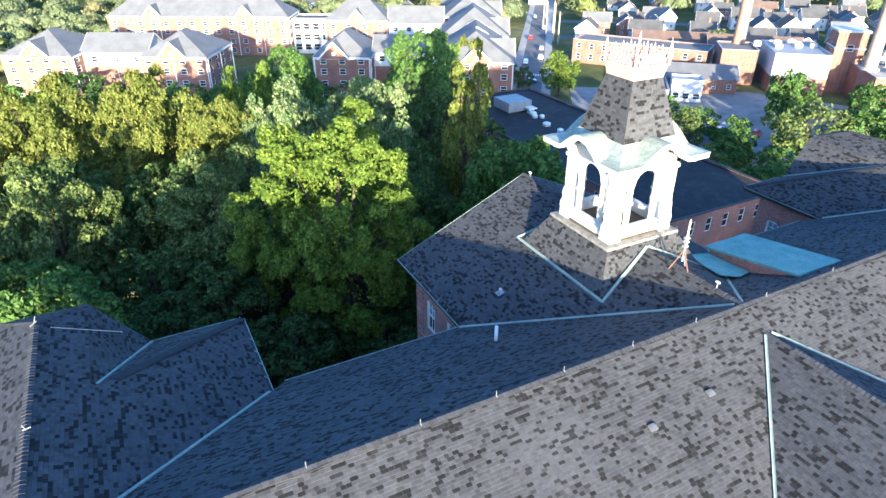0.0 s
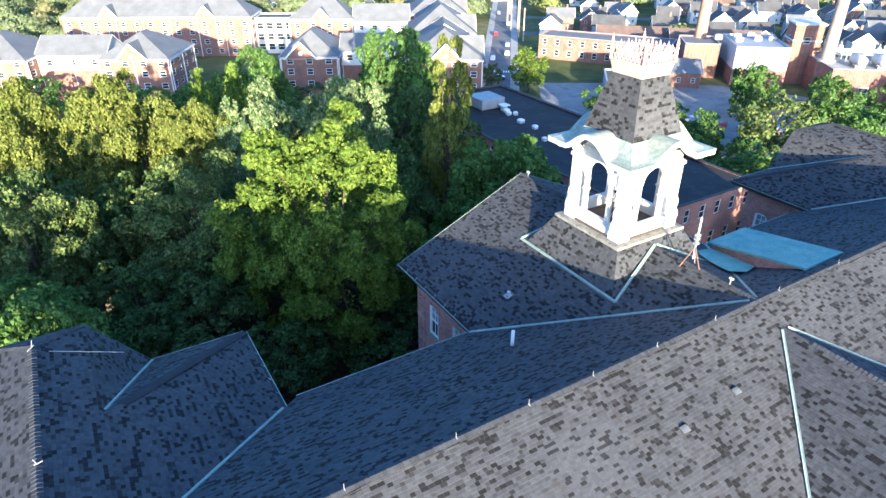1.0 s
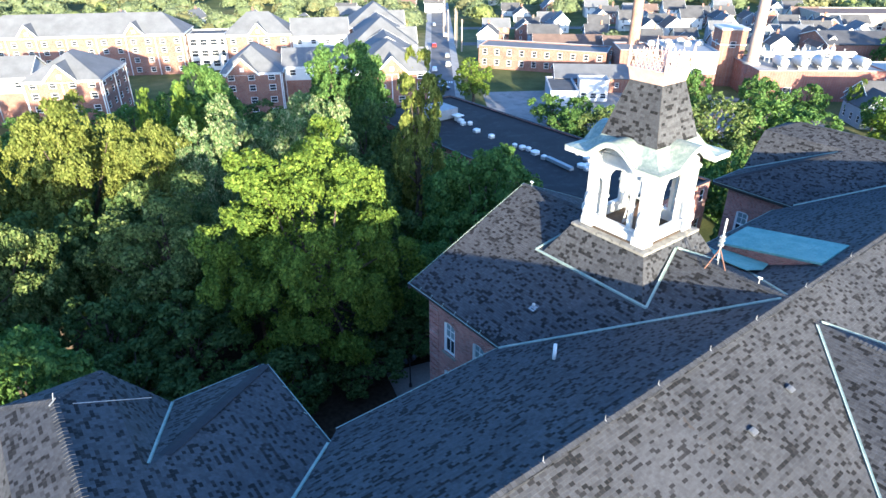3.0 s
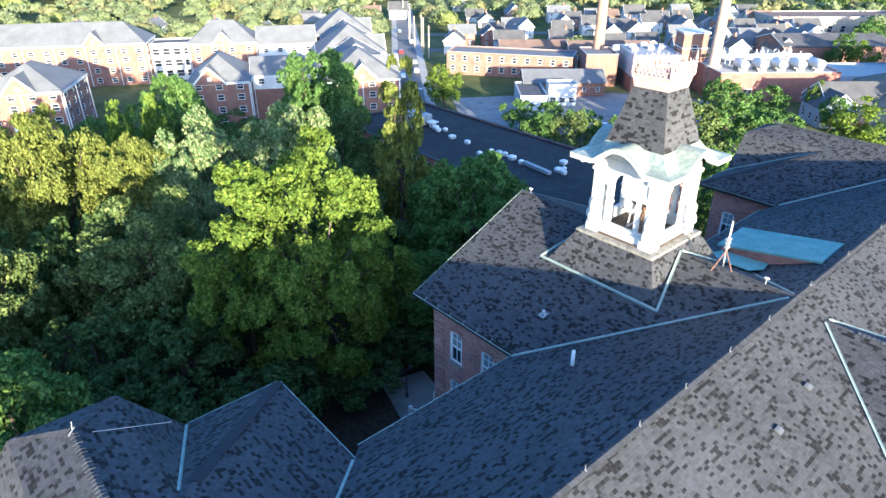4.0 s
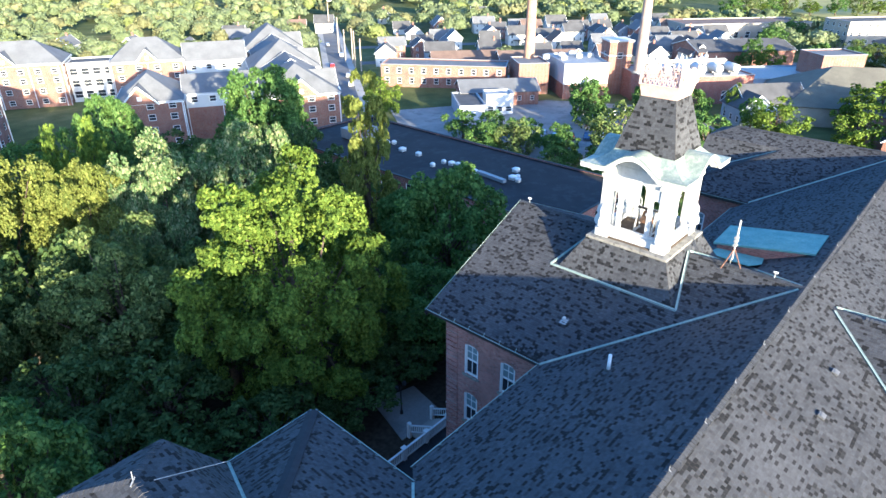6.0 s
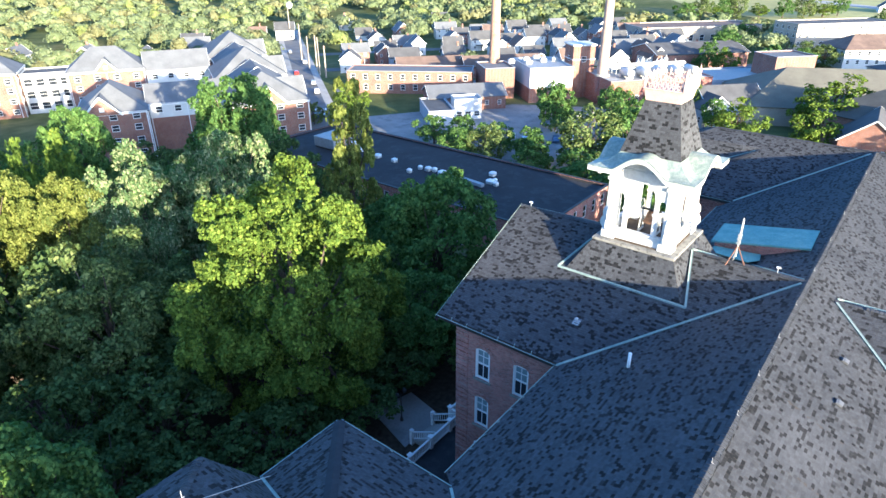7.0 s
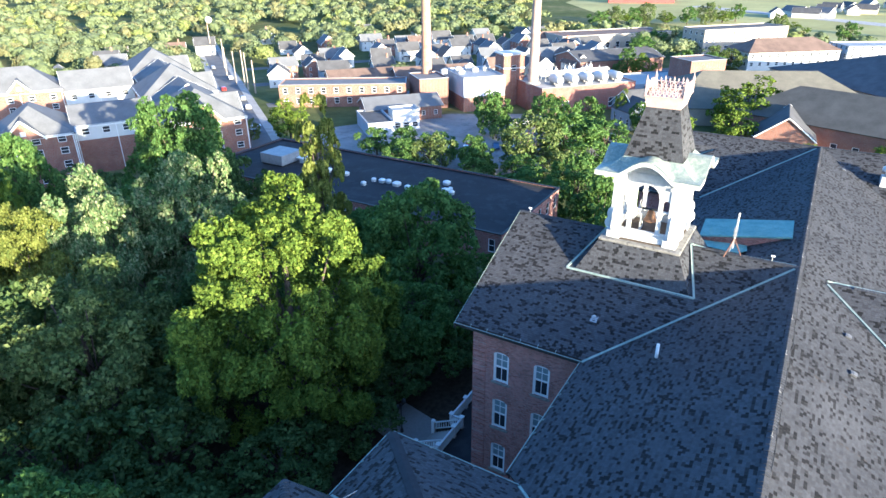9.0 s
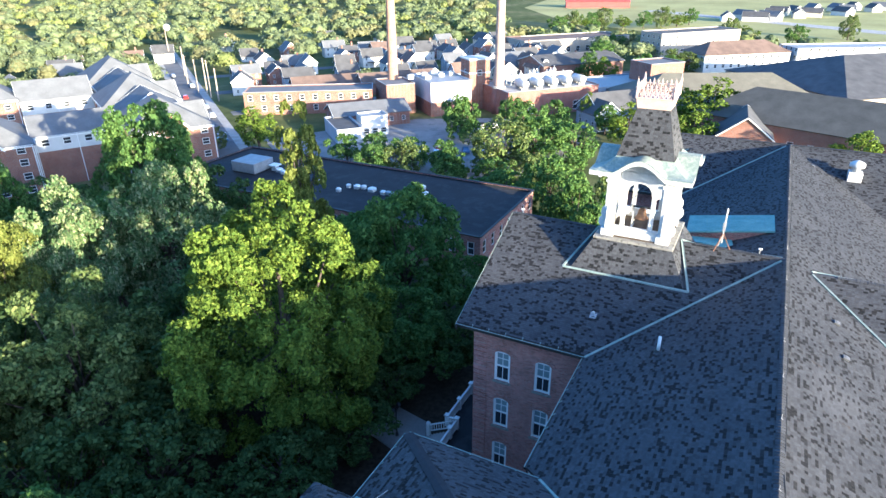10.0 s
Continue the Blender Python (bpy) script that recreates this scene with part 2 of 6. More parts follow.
M_GREYROOF = plain("grey_roof_shingle", (0.150, 0.155, 0.165), 0.9, vary=0.2, scale=0.3, grain=3.0, bump=0.3)
M_DARKROOF = plain("dark_roof", (0.085, 0.085, 0.09), 0.9, vary=0.3, scale=0.3, grain=3.0)
M_BROWNROOF = plain("brown_roof", (0.17, 0.115, 0.09), 0.9, vary=0.3, scale=0.3, grain=3.0)
M_YARD = plain("yard_concrete", (0.27, 0.26, 0.25), 0.9, vary=0.3, scale=0.12, grain=4.0, stain=(0.13, 0.13, 0.13), stain_amount=0.6)
M_TANROOF = plain("tan_roof_shingle", (0.150, 0.140, 0.108), 0.9, vary=0.2, scale=0.3, grain=3.0)
M_OLIVEROOF = plain("olive_roof_shingle", (0.088, 0.085, 0.074), 0.9, vary=0.25, scale=0.3, grain=3.0)
M_PANEL = plain("pale_panel", (0.46, 0.49, 0.53), 0.6, vary=0.12, scale=0.3)
M_SIDING = plain("white_siding", (0.66, 0.65, 0.62), 0.7, vary=0.1, scale=0.5)
M_BEIGE = plain("beige_wall", (0.46, 0.38, 0.30), 0.85, vary=0.15, scale=0.4)
M_BRICK_DARK = bricks("brick_dark", (0.24, 0.07, 0.05), (0.32, 0.10, 0.07), (0.3, 0.24, 0.21))
M_STACK = bricks("stack_brick", (0.34, 0.17, 0.10), (0.44, 0.24, 0.15), (0.42, 0.34, 0.28))
M_STACK_PALE = bricks("stack_pale_brick", (0.36, 0.25, 0.20), (0.45, 0.33, 0.27), (0.42, 0.36, 0.32))

# ---- roofs, walls and windows ----
def plane_through(p, gx, gy):
    """The height over the plan of a sloping plane."""
    return lambda x, y: p[2] + gx * (x - p[0]) + gy * (y - p[1])


def span_at(poly, u, l, s):
    """Where the plan line at height s up the slope enters and leaves a convex polygon."""
    hits = []
    n = len(poly)
    for k in range(n):
        a, b = poly[k], poly[(k + 1) % n]
        sa, sb = a @ u, b @ u
        if (sa - s) * (sb - s) <= 0 and abs(sa - sb) > 1e-9:
            w = (s - sa) / (sb - sa)
            hits.append((a + w * (b - a)) @ l)
    return (min(hits), max(hits)) if len(hits) > 1 else None


def tabs_on(poly, gx, gy, p, expose=0.143, wide=0.23):
    """Every shingle tab of one slope: its two lower and two upper corners, and the slope's normal."""
    poly = [np.array(q, float) for q in poly]
    g = np.array([gx, gy])
    k = np.linalg.norm(g)
    u, l = g / k, np.array([g[1], -g[0]]) / k
    step = expose / math.sqrt(1 + k * k)
    lo, hi = min(q @ u for q in poly), max(q @ u for q in poly)
    height = plane_through(p, gx, gy)
    out = []
    for row in range(int((hi - lo) / step)):
        s = lo + row * step
        ends = span_at(poly, u, l, s + step * 0.5)
        if not ends:
            continue
        at = ends[0] - RNG.random() * wide
        while at < ends[1]:
            w = wide * (0.6 + 0.65 * RNG.random())
            a, b = max(at, ends[0]), min(at + w, ends[1])
            at += w
            if b - a > 0.05:
                out.append((a, b, s, s + step * 1.06))
    return out, u, l, height


def shingle_mesh(slopes, expose=0.143, wide=0.23, skip=None):
    """All tabs of several slopes joined in one mesh; skip(x, y) leaves some out."""
    verts, faces, which = [], [], []
    for poly, gx, gy, p in slopes:
        dark = False
        out, u, l, height = tabs_on(poly, gx, gy, p, expose, wide)
        for a, b, s0, s1 in out:
            mid = u * s0 + l * (a + b) / 2
            if skip and skip(mid[0], mid[1]):
                continue
            t = 0.016 + 0.014 * RNG.random()
            quad = []
            for ll, ss, lift in ((a + 0.006, s0, t), (b - 0.006, s0, t), (b - 0.006, s1, 0.006), (a + 0.006, s1, 0.006)):
                q = u * ss + l * ll
                quad.append((q[0], q[1], height(q[0], q[1]) + lift))
            for ll in (a + 0.006, b - 0.006):
                q = u * s0 + l * ll
                quad.append((q[0], q[1], height(q[0], q[1]) - 0.004))
            n = len(verts)
            verts += quad
            dark = wide * 0.55 < b - a and RNG.random() < (0.30 if dark else 0.22)
            which += [int(dark)] * 2
            faces += [(n, n + 1, n + 2, n + 3), (n + 4, n + 5, n + 1, n)]
    me = mesh_from("shingles", verts, faces, M_SHINGLE)
    me.materials.append(M_SHINGLE_DARK)
    me.polygons.foreach_set("material_index", which)
    return me


def deck(slopes, thick=0.22):
    bm = bmesh.new()
    for poly, gx, gy, p in slopes:
        h = plane_through(p, gx, gy)
        add_plate(bm, [(x, y, h(x, y)) for x, y in poly], thick)
    return bm


def cap_row(a, b, half=0.17, drop=0.06, expose=0.19, mat=None):
    """Cap shingles folded over a ridge or hip from a to b."""
    a, b = Vector(a), Vector(b)
    d = (b - a).normalized()
    side = d.cross(Vector((0, 0, 1))).normalized() * half
    verts, faces = [], []
    count = int((b - a).length / expose)
    for k in range(count):
        p, q = a + d * expose * k, a + d * expose * (k + 1.15)
        lift = Vector((0, 0, 0.055 + 0.012 * RNG.random()))
        low = Vector((0, 0, -drop))
        n = len(verts)
        verts += [p - side + low + lift, p + lift, p + side + low + lift, q - side + low + lift * 0.6, q + lift * 0.6, q + side + low + lift * 0.6,
                  p - side + low, p + side + low, p]
        faces += [(n, n + 1, n + 4, n + 3), (n + 1, n + 2, n + 5, n + 4), (n + 6, n + 8, n + 1, n), (n + 8, n + 7, n + 2, n + 1)]
    return mesh_from("ridge_cap", verts, faces, mat or M_CAP)


def wall_mesh(p0, p1, z0, z1, holes, thick=0.35, mitre=True):
    """A wall from p0 to p1 in plan, outside on its right hand, with holes (s0, s1, low, high) cut through."""
    p0, p1 = Vector((*p0, 0)), Vector((*p1, 0))
    d = (p1 - p0).normalized()
    inward = Vector((-d.y, d.x, 0)) * thick
    ss = sorted({0.0, (p1 - p0).length, *[h[0] for h in holes], *[h[1] for h in holes]})
    zs = sorted({z0, z1, *[h[2] for h in holes], *[h[3] for h in holes]})
    bm = bmesh.new()
    cache = {}

    def vert(i, j, k):
        if (i, j, k) not in cache:
            along = ss[i]
            if mitre and k and i in (0, len(ss) - 1):
                along += thick if i == 0 else -thick
            q = p0 + d * along + inward * k
            cache[i, j, k] = bm.verts.new((q.x, q.y, zs[j]))
        return cache[i, j, k]

    def solid(i, j):
        if not (0 <= i < len(ss) - 1 and 0 <= j < len(zs) - 1):
            return False
        s, z = (ss[i] + ss[i + 1]) / 2, (zs[j] + zs[j + 1]) / 2
        return not any(h[0] < s < h[1] and h[2] < z < h[3] for h in holes)

    for i in range(len(ss) - 1):
        for j in range(len(zs) - 1):
            if not solid(i, j):
                continue
            for k in (0, 1):
                bm.faces.new([vert(i, j, k), vert(i + 1, j, k), vert(i + 1, j + 1, k), vert(i, j + 1, k)])
            if not solid(i - 1, j):
                bm.faces.new([vert(i, j, 0), vert(i, j + 1, 0), vert(i, j + 1, 1), vert(i, j, 1)])
            if not solid(i + 1, j):
                bm.faces.new([vert(i + 1, j, 0), vert(i + 1, j + 1, 0), vert(i + 1, j + 1, 1), vert(i + 1, j, 1)])
            if not solid(i, j - 1):
                bm.faces.new([vert(i, j, 0), vert(i + 1, j, 0), vert(i + 1, j, 1), vert(i, j, 1)])
            if not solid(i, j + 1):
                bm.faces.new([vert(i, j + 1, 0), vert(i + 1, j + 1, 0), vert(i + 1, j + 1, 1), vert(i, j + 1, 1)])
    return bm


def put_window(parent, p0, p1, hole, sill=True, arched=False, back=0.06, bars=1, rails=1, frame_w=0.14):
    """A sash window set in one hole of a wall."""
    p0, p1 = Vector((*p0, 0)), Vector((*p1, 0))
    d = (p1 - p0).normalized()
    inward = Vector((-d.y, d.x, 0))
    s0, s1, z0, z1 = hole
    w, h = s1 - s0, z1 - z0
    m = Matrix.Translation(p0 + d * s0 + inward * back + Vector((0, 0, z0))) @ Matrix((
        (d.x, inward.x, 0, 0), (d.y, inward.y, 0, 0), (0, 0, 1, 0), (0, 0, 0, 1)))
    bm = bmesh.new()
    f = frame_w
    add_box(bm, (0, 0, 0), (f, 0.1, h))
    add_box(bm, (w - f, 0, 0), (w, 0.1, h))
    add_box(bm, (f, 0, 0), (w - f, 0.1, f))
    add_box(bm, (f, 0, h - f), (w - f, 0.1, h))
    for k in range(rails):
        z = h * (k + 1) / (rails + 1)
        add_box(bm, (f, 0.012, z - f * 0.4), (w - f, 0.09, z + f * 0.4))
    if arched:
        add_box(bm, (-0.02, -0.05, 0), (0.075, 0.0, h - 0.1))
        add_box(bm, (w - 0.075, -0.05, 0), (w + 0.02, 0.0, h - 0.1))
        rise = 0.22
        for sx in (0, 1):
            prof = [(0.0, h), (0.0, h - rise)] + [(w / 2 - w / 2 * math.cos(a), h - rise + rise * math.sin(a)) for a in (0.25, 0.55, 0.9, 1.25, 1.5708)]
            vs = []
            for y in (-0.02, 0.1):
                vs.append([bm.verts.new(((w - x) if sx else x, y, z)) for x, z in prof])
            bm.faces.new(vs[0])
            bm.faces.new(vs[1][::-1])
            for i in range(len(prof)):
                j = (i + 1) % len(prof)
                bm.faces.new((vs[0][i], vs[0][j], vs[1][j], vs[1][i]))
    win = part("window", bm, M_WHITE, parent, "white-painted wooden sash window" if arched else "")
    win.matrix_basis = m
    if arched:
        part("pane", box((f * 0.6, 0.055, f * 0.6), (w - f * 0.6, 0.065, h * 0.5)), M_PANE, win)
        part("blind", box((f * 0.6, 0.055, h * 0.5 + 0.002), (w - f * 0.6, 0.065, h - f * 0.6)), M_BLIND, win, "pale drawn blind behind the upper sash")
    else:
        part("pane", box((f * 0.6, 0.055, f * 0.6), (w - f * 0.6, 0.065, h - f * 0.6)), M_PANE, win)
    if bars:
        bm = bmesh.new()
        add_box(bm, (w / 2 - 0.02, 0.03, f), (w / 2 + 0.02, 0.054, h - f))
        for k in range(bars):
            for base in ((h / 2,) if arched else (0, h / 2)):
                z = base + h / 2 * (k + 1) / (bars + 1)
                add_box(bm, (f, 0.03, z - 0.022), (w - f, 0.054, z + 0.022))
        part("glazing_bar", bm, M_WHITE, win)
    if sill:
        if arched:
            bm = bmesh.new()
            rise = 0.22
            arc = [(w / 2 - (w / 2 + 0.02) * math.cos(a), h - rise + (rise + 0.04) * math.sin(a)) for a in np.linspace(0, math.pi, 11)]
            out = [(w / 2 - (w / 2 + 0.27) * math.cos(a), h - rise + (rise + 0.30) * math.sin(a)) for a in np.linspace(0, math.pi, 11)]
            rows = []
            for y in (-back - 0.045, -back + 0.03):
                rows.append(([bm.verts.new((x, y, z)) for x, z in arc], [bm.verts.new((x, y, z)) for x, z in out]))
            for i in range(10):
                (a0, o0), (a1, o1) = rows
                bm.faces.new((a0[i], a0[i + 1], o0[i + 1], o0[i]))
                bm.faces.new((a1[i], o1[i], o1[i + 1], a1[i + 1]))
                bm.faces.new((o0[i], o0[i + 1], o1[i + 1], o1[i]))
                bm.faces.new((a0[i + 1], a0[i], a1[i], a1[i + 1]))
            for i in (0, 10):
                bm.faces.new((rows[0][0][i], rows[0][1][i], rows[1][1][i], rows[1][0][i]))
            part("hood_arch", bm, M_BRICK, win, "projecting brick arch over the window")
        part("sill", box((-0.12, -back - 0.1, -0.16), (w + 0.12, 0.05, -0.002), 0.02), M_STONE, win)
    return win

# ---- the old college building under the camera ----
RX0, RX1, RXC, RY, RZ, K = -5.45, 50.85, 22.7, 14.4, 31.3, 0.45     # ridges of the wings, main ridge, its height, pitch
EAVE_N, EAVE_S = 23.75, 5.05
BASE_Z = 6.0


def mx(poly, centre):
    return [(2 * centre - x, y) for x, y in poly][::-1]


main_n = [(RX0, RY), (RXC, RY), (13.35, EAVE_N), (3.9, EAVE_N), (3.05, 22.9)]
main_s = [(RX0, RY), (3.05, 5.9), (3.9, EAVE_S), (14.65, EAVE_S), (RXC, 13.1), (RXC, RY)]
centre_w = [(RXC, RY), (13.5, 23.6), (13.5, 31.9), (RXC, 31.9)]
gable_w = [(RXC, 13.1), (13.3, 3.7), (13.3, -3.0), (RXC, -3.0)]
wing_e1 = [(RX0, RY), (3.05, 22.9), (3.05, 29.4), (-3.6, 22.75), (RX0, 20.9)]
wing_e2 = [(RX0, 20.9), (-3.6, 22.75), (-3.6, 29.4), (RX0, 27.4)]
wing_n = [(3.05, 29.4), (-1.34, 29.4), (-3.6, 22.75)]
wing_f = [(-3.6, 22.75), (-1.34, 29.4), (-3.6, 29.4)]
wing_s = [(RX0, RY), (RX0, 1.4), (3.05, 1.4), (3.05, 5.9)]
TOP = (RX0, RY, RZ)
slopes = []
for side in (0, 1):
    flip = (lambda q: mx(q, RXC)) if side else (lambda q: q)
    sg = -1 if side else 1
    cx = RX1 if side else RX0
    slopes += [(flip(main_n), 0, -K, TOP), (flip(main_s), 0, K, TOP),
               (flip(centre_w), sg * K, 0, (RXC, RY, RZ)), (flip(gable_w), sg * K, 0, (RXC, 13.1, 30.73))]
    for half in (0, 1):
        turn = (lambda q: mx(flip(q), cx)) if half else flip
        h = sg * (-1 if half else 1)
        crease = 31.3 - K * 1.85
        slopes += [(turn(wing_e1), -h * K, 0, (cx, RY, RZ)), (turn(wing_e2), -h * K, 0, (cx, RY, RZ)), (turn(wing_s), -h * K, 0, (cx, RY, RZ)),
                   (turn(wing_n), 0, -K, (cx, 29.4, 27.475)),
                   (turn(wing_f), -h * 1.327, 0, (cx + h * 1.85, 29.4, crease))]
    slopes.append((flip(mx([(RX0, RY), (3.05, 5.9), (3.05, 22.9)], RX0)), sg * K, 0, (cx, RY, RZ)))
    slopes.append(([(cx, 27.4), (cx + 1.85, 29.4), (cx - 1.85, 29.4)], 0, -0.415, (cx, 27.4, RZ)))

college = thing("college_building", pose(0, 0, 0), "old red-brick college building under broad weathered shingle roofs", "building")
roof = part("roof", deck(slopes[:1]), M_DECK, college, "grey-brown asphalt shingle roof with dark tabs")
for slope in slopes[1:]:
    part("roof", deck([slope]), M_DECK, college)


def near_patch(x, y):
    return 9.1 < x < 12.54 and 10.9 < y < 13.1


rest = part("shingles", shingle_mesh(slopes, skip=near_patch), M_SHINGLE, roof)
rest["kind"] = "stuff"

# caps along ridges and hips
caps = [((RX0, RY, RZ), (RX1, RY, RZ)), ((RXC, RY, RZ), (RXC, 19.6, RZ)), ((RXC, 26.0, RZ), (RXC, 31.9, RZ)), ((RXC, 11.6, 30.73), (RXC, -3, 30.73))]
for cx, h in ((RX0, 1), (RX1, -1)):
    caps += [((cx, 1.4, RZ), (cx, 27.4, RZ)), ((cx, 27.4, RZ), (cx + 1.85, 29.4, 30.47)), ((cx, 27.4, RZ), (cx - 1.85, 29.4, 30.47)),
             ((cx + h * 8.5, 29.4, 27.475), (cx + h * 2.6, 23.5, 30.13)), ((cx - h * 8.5, 29.4, 27.475), (cx - h * 2.6, 23.5, 30.13))]
for a, b in caps:
    hip = abs(a[0] - b[0]) > 3 and abs(a[1] - b[1]) > 3
    cap = part("ridge_cap", cap_row(a, b, 0.26 if hip else 0.17, mat=M_CAP_DARK if hip else M_SHINGLE), M_CAP, college)
    cap["kind"] = "stuff"


def flashing(a, b, wide=0.12, name="valley_flashing", lift=0.045, parent=college, mat=None):
    """A metal strip folded into a valley."""
    a, b = Vector(a) + Vector((0, 0, lift)), Vector(b) + Vector((0, 0, lift))
    d = (b - a).normalized()
    side = d.cross(Vector((0, 0, 1))).normalized() * wide / 2
    bm = bmesh.new()
    rows = []
    for p in (a, b):
        rows.append([bm.verts.new(p - side + Vector((0, 0, 0.05))), bm.verts.new(p + Vector((0, 0, 0.02))), bm.verts.new(p + side + Vector((0, 0, 0.05))),
                     bm.verts.new(p + side - Vector((0, 0, 0.05))), bm.verts.new(p - side - Vector((0, 0, 0.05)))])
    for k in range(5):
        bm.faces.new((rows[0][k], rows[0][(k + 1) % 5], rows[1][(k + 1) % 5], rows[1][k]))
    bm.faces.new(rows[0])
    bm.faces.new(rows[1][::-1])
    return part(name, bm, mat or M_FLASH, parent, "pale green copper valley strip")


for side in (0, 1):
    fx = (lambda x: 2 * RXC - x) if side else (lambda x: x)
    flashing((fx(RXC - 0.25), RY + 0.25, RZ - 0.11), (fx(13.35), EAVE_N, RZ - K * 9.35))
    flashing((fx(RX0 + 0.35), RY + 0.35, RZ - K * 0.35), (fx(3.05), 22.9, RZ - K * 8.5))
    flashing((fx(RXC - 0.2), 12.9, 30.64), (fx(14.65), EAVE_S, RZ - K * 9.35), 0.11)
    flashing((fx(-3.4), 23.3, 30.2), (fx(-1.34), 29.4, 27.475), 0.12)

# gutters and fascia along the eaves
def eave(a, b, parent=college):
    a, b = Vector(a), Vector(b)
    part("fascia", bar(a - Vector((0, 0, 0.2)), b - Vector((0, 0, 0.2)), 0.06, 0.24), M_DARKMETAL, parent)
    d = (b - a).normalized()
    out = d.cross(Vector((0, 0, 1))) * 0.09
    part("gutter", bar(a + out - Vector((0, 0, 0.1)), b + out - Vector((0, 0, 0.1)), 0.13, 0.12), M_DARKMETAL, parent)
    part("drip_edge", bar(a + out * 1.5 - Vector((0, 0, 0.03)), b + out * 1.5 - Vector((0, 0, 0.03)), 0.035, 0.025), M_FLASH, parent, "thin pale green drip edge")
    for k in range(1, int((b - a).length / 1.1) if (b - a).length < 12 and min(a.x, b.x) < 20 else 1):
        p = a + d * 1.1 * k + out * 1.2
        part("clip", bar(p + Vector((0, 0, -0.06)), p - out * 1.6 + Vector((0, 0, 0.12)), 0.03, 0.03), M_FLASH, parent)


ze = RZ - K * 9.35
for side in (0, 1):
    fx = (lambda x: 2 * RXC - x) if side else (lambda x: x)

    def run(a, b):
        p, q = (fx(a[0]), *a[1:]), (fx(b[0]), *b[1:])
        eave(q, p) if side else eave(p, q)

    run((13.35, EAVE_N, ze), (3.9, EAVE_N, ze))
    run((13.48, 31.95, ze + 0.07), (13.48, EAVE_N - 0.1, ze + 0.07))
    run((3.07, 22.9, 27.475), (3.07, 29.42, 27.475))
    run((3.05, 29.42, 27.475), (-1.3, 29.42, 27.475))
    run((-13.95, 29.4, 27.475), (-13.95, 1.4, 27.475))
# rake boards of the centre wing's gable
for sx in (-1, 1):
    part("rake_board", bar((RXC, 31.93, RZ - 0.26), (RXC + sx * 9.4, 31.93, RZ - 0.26 - K * 9.4), 0.06, 0.3), M_DARKMETAL, college)

# walls and windows
WIN_ROWS = ((23.0, 25.25), (19.3, 21.6), (15.6, 17.9))


def brick_wall(p0, p1, z1, centres, rows=WIN_ROWS, wide=1.05, z0=BASE_Z, parent=college, mat=None, mitre=True):
    holes = [(c - wide / 2, c + wide / 2, a, b) for c in centres for a, b in rows]
    part("wall", wall_mesh(p0, p1, z0, z1, holes, mitre=mitre), mat or M_BRICK, parent, "red brick wall")
    for h in holes:
        put_window(parent, p0, p1, h, arched=True)


zw = ze + 0.15
brick_wall((14.3, 31.1), (14.3, 22.8), zw, (2.0, 4.7))
brick_wall((31.1, 22.8), (31.1, 31.1), zw, (3.6, 6.3))
brick_wall((14.3, 22.85), (2.1, 22.85), zw, (2.4, 5.4, 8.4), mitre=False)
brick_wall((43.3, 22.85), (31.1, 22.85), zw, (3.8, 6.8, 9.8), mitre=False)
brick_wall((2.15, 22.8), (2.15, 28.5), 27.3, (1.6, 4.1))
brick_wall((43.25, 28.5), (43.25, 22.8), 27.3, (1.6, 4.1))
brick_wall((2.15, 28.5), (-13.05, 28.5), 27.3, (2.0, 5.2, 8.2, 12.0))
brick_wall((58.45, 28.5), (43.25, 28.5), 27.3, (3.2, 7.0, 10.2, 13.2))
brick_wall((31.1, 31.1), (14.3, 31.1), zw, (2.6, 6.5, 10.4, 14.2))
brick_wall((-13.05, 28.5), (-13.05, 2.4), 27.3, (4, 8, 12, 16, 20, 24))
brick_wall((58.45, 2.4), (58.45, 28.5), 27.3, (4, 8, 12, 16, 20, 24))
brick_wall((-13.05, 2.4), (2.15, 2.4), 27.3, (3, 7.6, 12.2))
brick_wall((2.15, 2.4), (2.15, 5.95), 27.3, (), mitre=False)
brick_wall((2.5, 5.95), (14.3, 5.95), zw, (2.4, 5.9, 9.4), mitre=False)
brick_wall((43.25, 2.4), (58.45, 2.4), 27.3, (3, 7.6, 12.2))
brick_wall((43.25, 5.95), (43.25, 2.4), 27.3, (), mitre=False)
brick_wall((31.1, 5.95), (42.9, 5.95), zw, (2.4, 5.9, 9.4), mitre=False)
brick_wall((14.3, -2.1), (31.1, -2.1), zw, (3, 8.4, 13.8))
brick_wall((14.3, 5.6), (14.3, -2.1), zw, (4.0,))
brick_wall((31.1, -2.1), (31.1, 5.6), zw, (4.0,))
# gable fields
bm = bmesh.new()
for y, top in ((31.1, RZ - 0.3), (-2.1, 30.4)):
    vs = [[bm.verts.new((x, yy, z)) for x, z in ((14.3, zw), (31.1, zw), (RXC, top))] for yy in (y - 0.35 if y > 0 else y, y if y > 0 else y + 0.35)]
    bm.faces.new(vs[0])
    bm.faces.new(vs[1][::-1])
    for k in range(3):
        bm.faces.new((vs[0][k], vs[0][(k + 1) % 3], vs[1][(k + 1) % 3], vs[1][k]))
part("gable_wall", bm, M_BRICK, college)
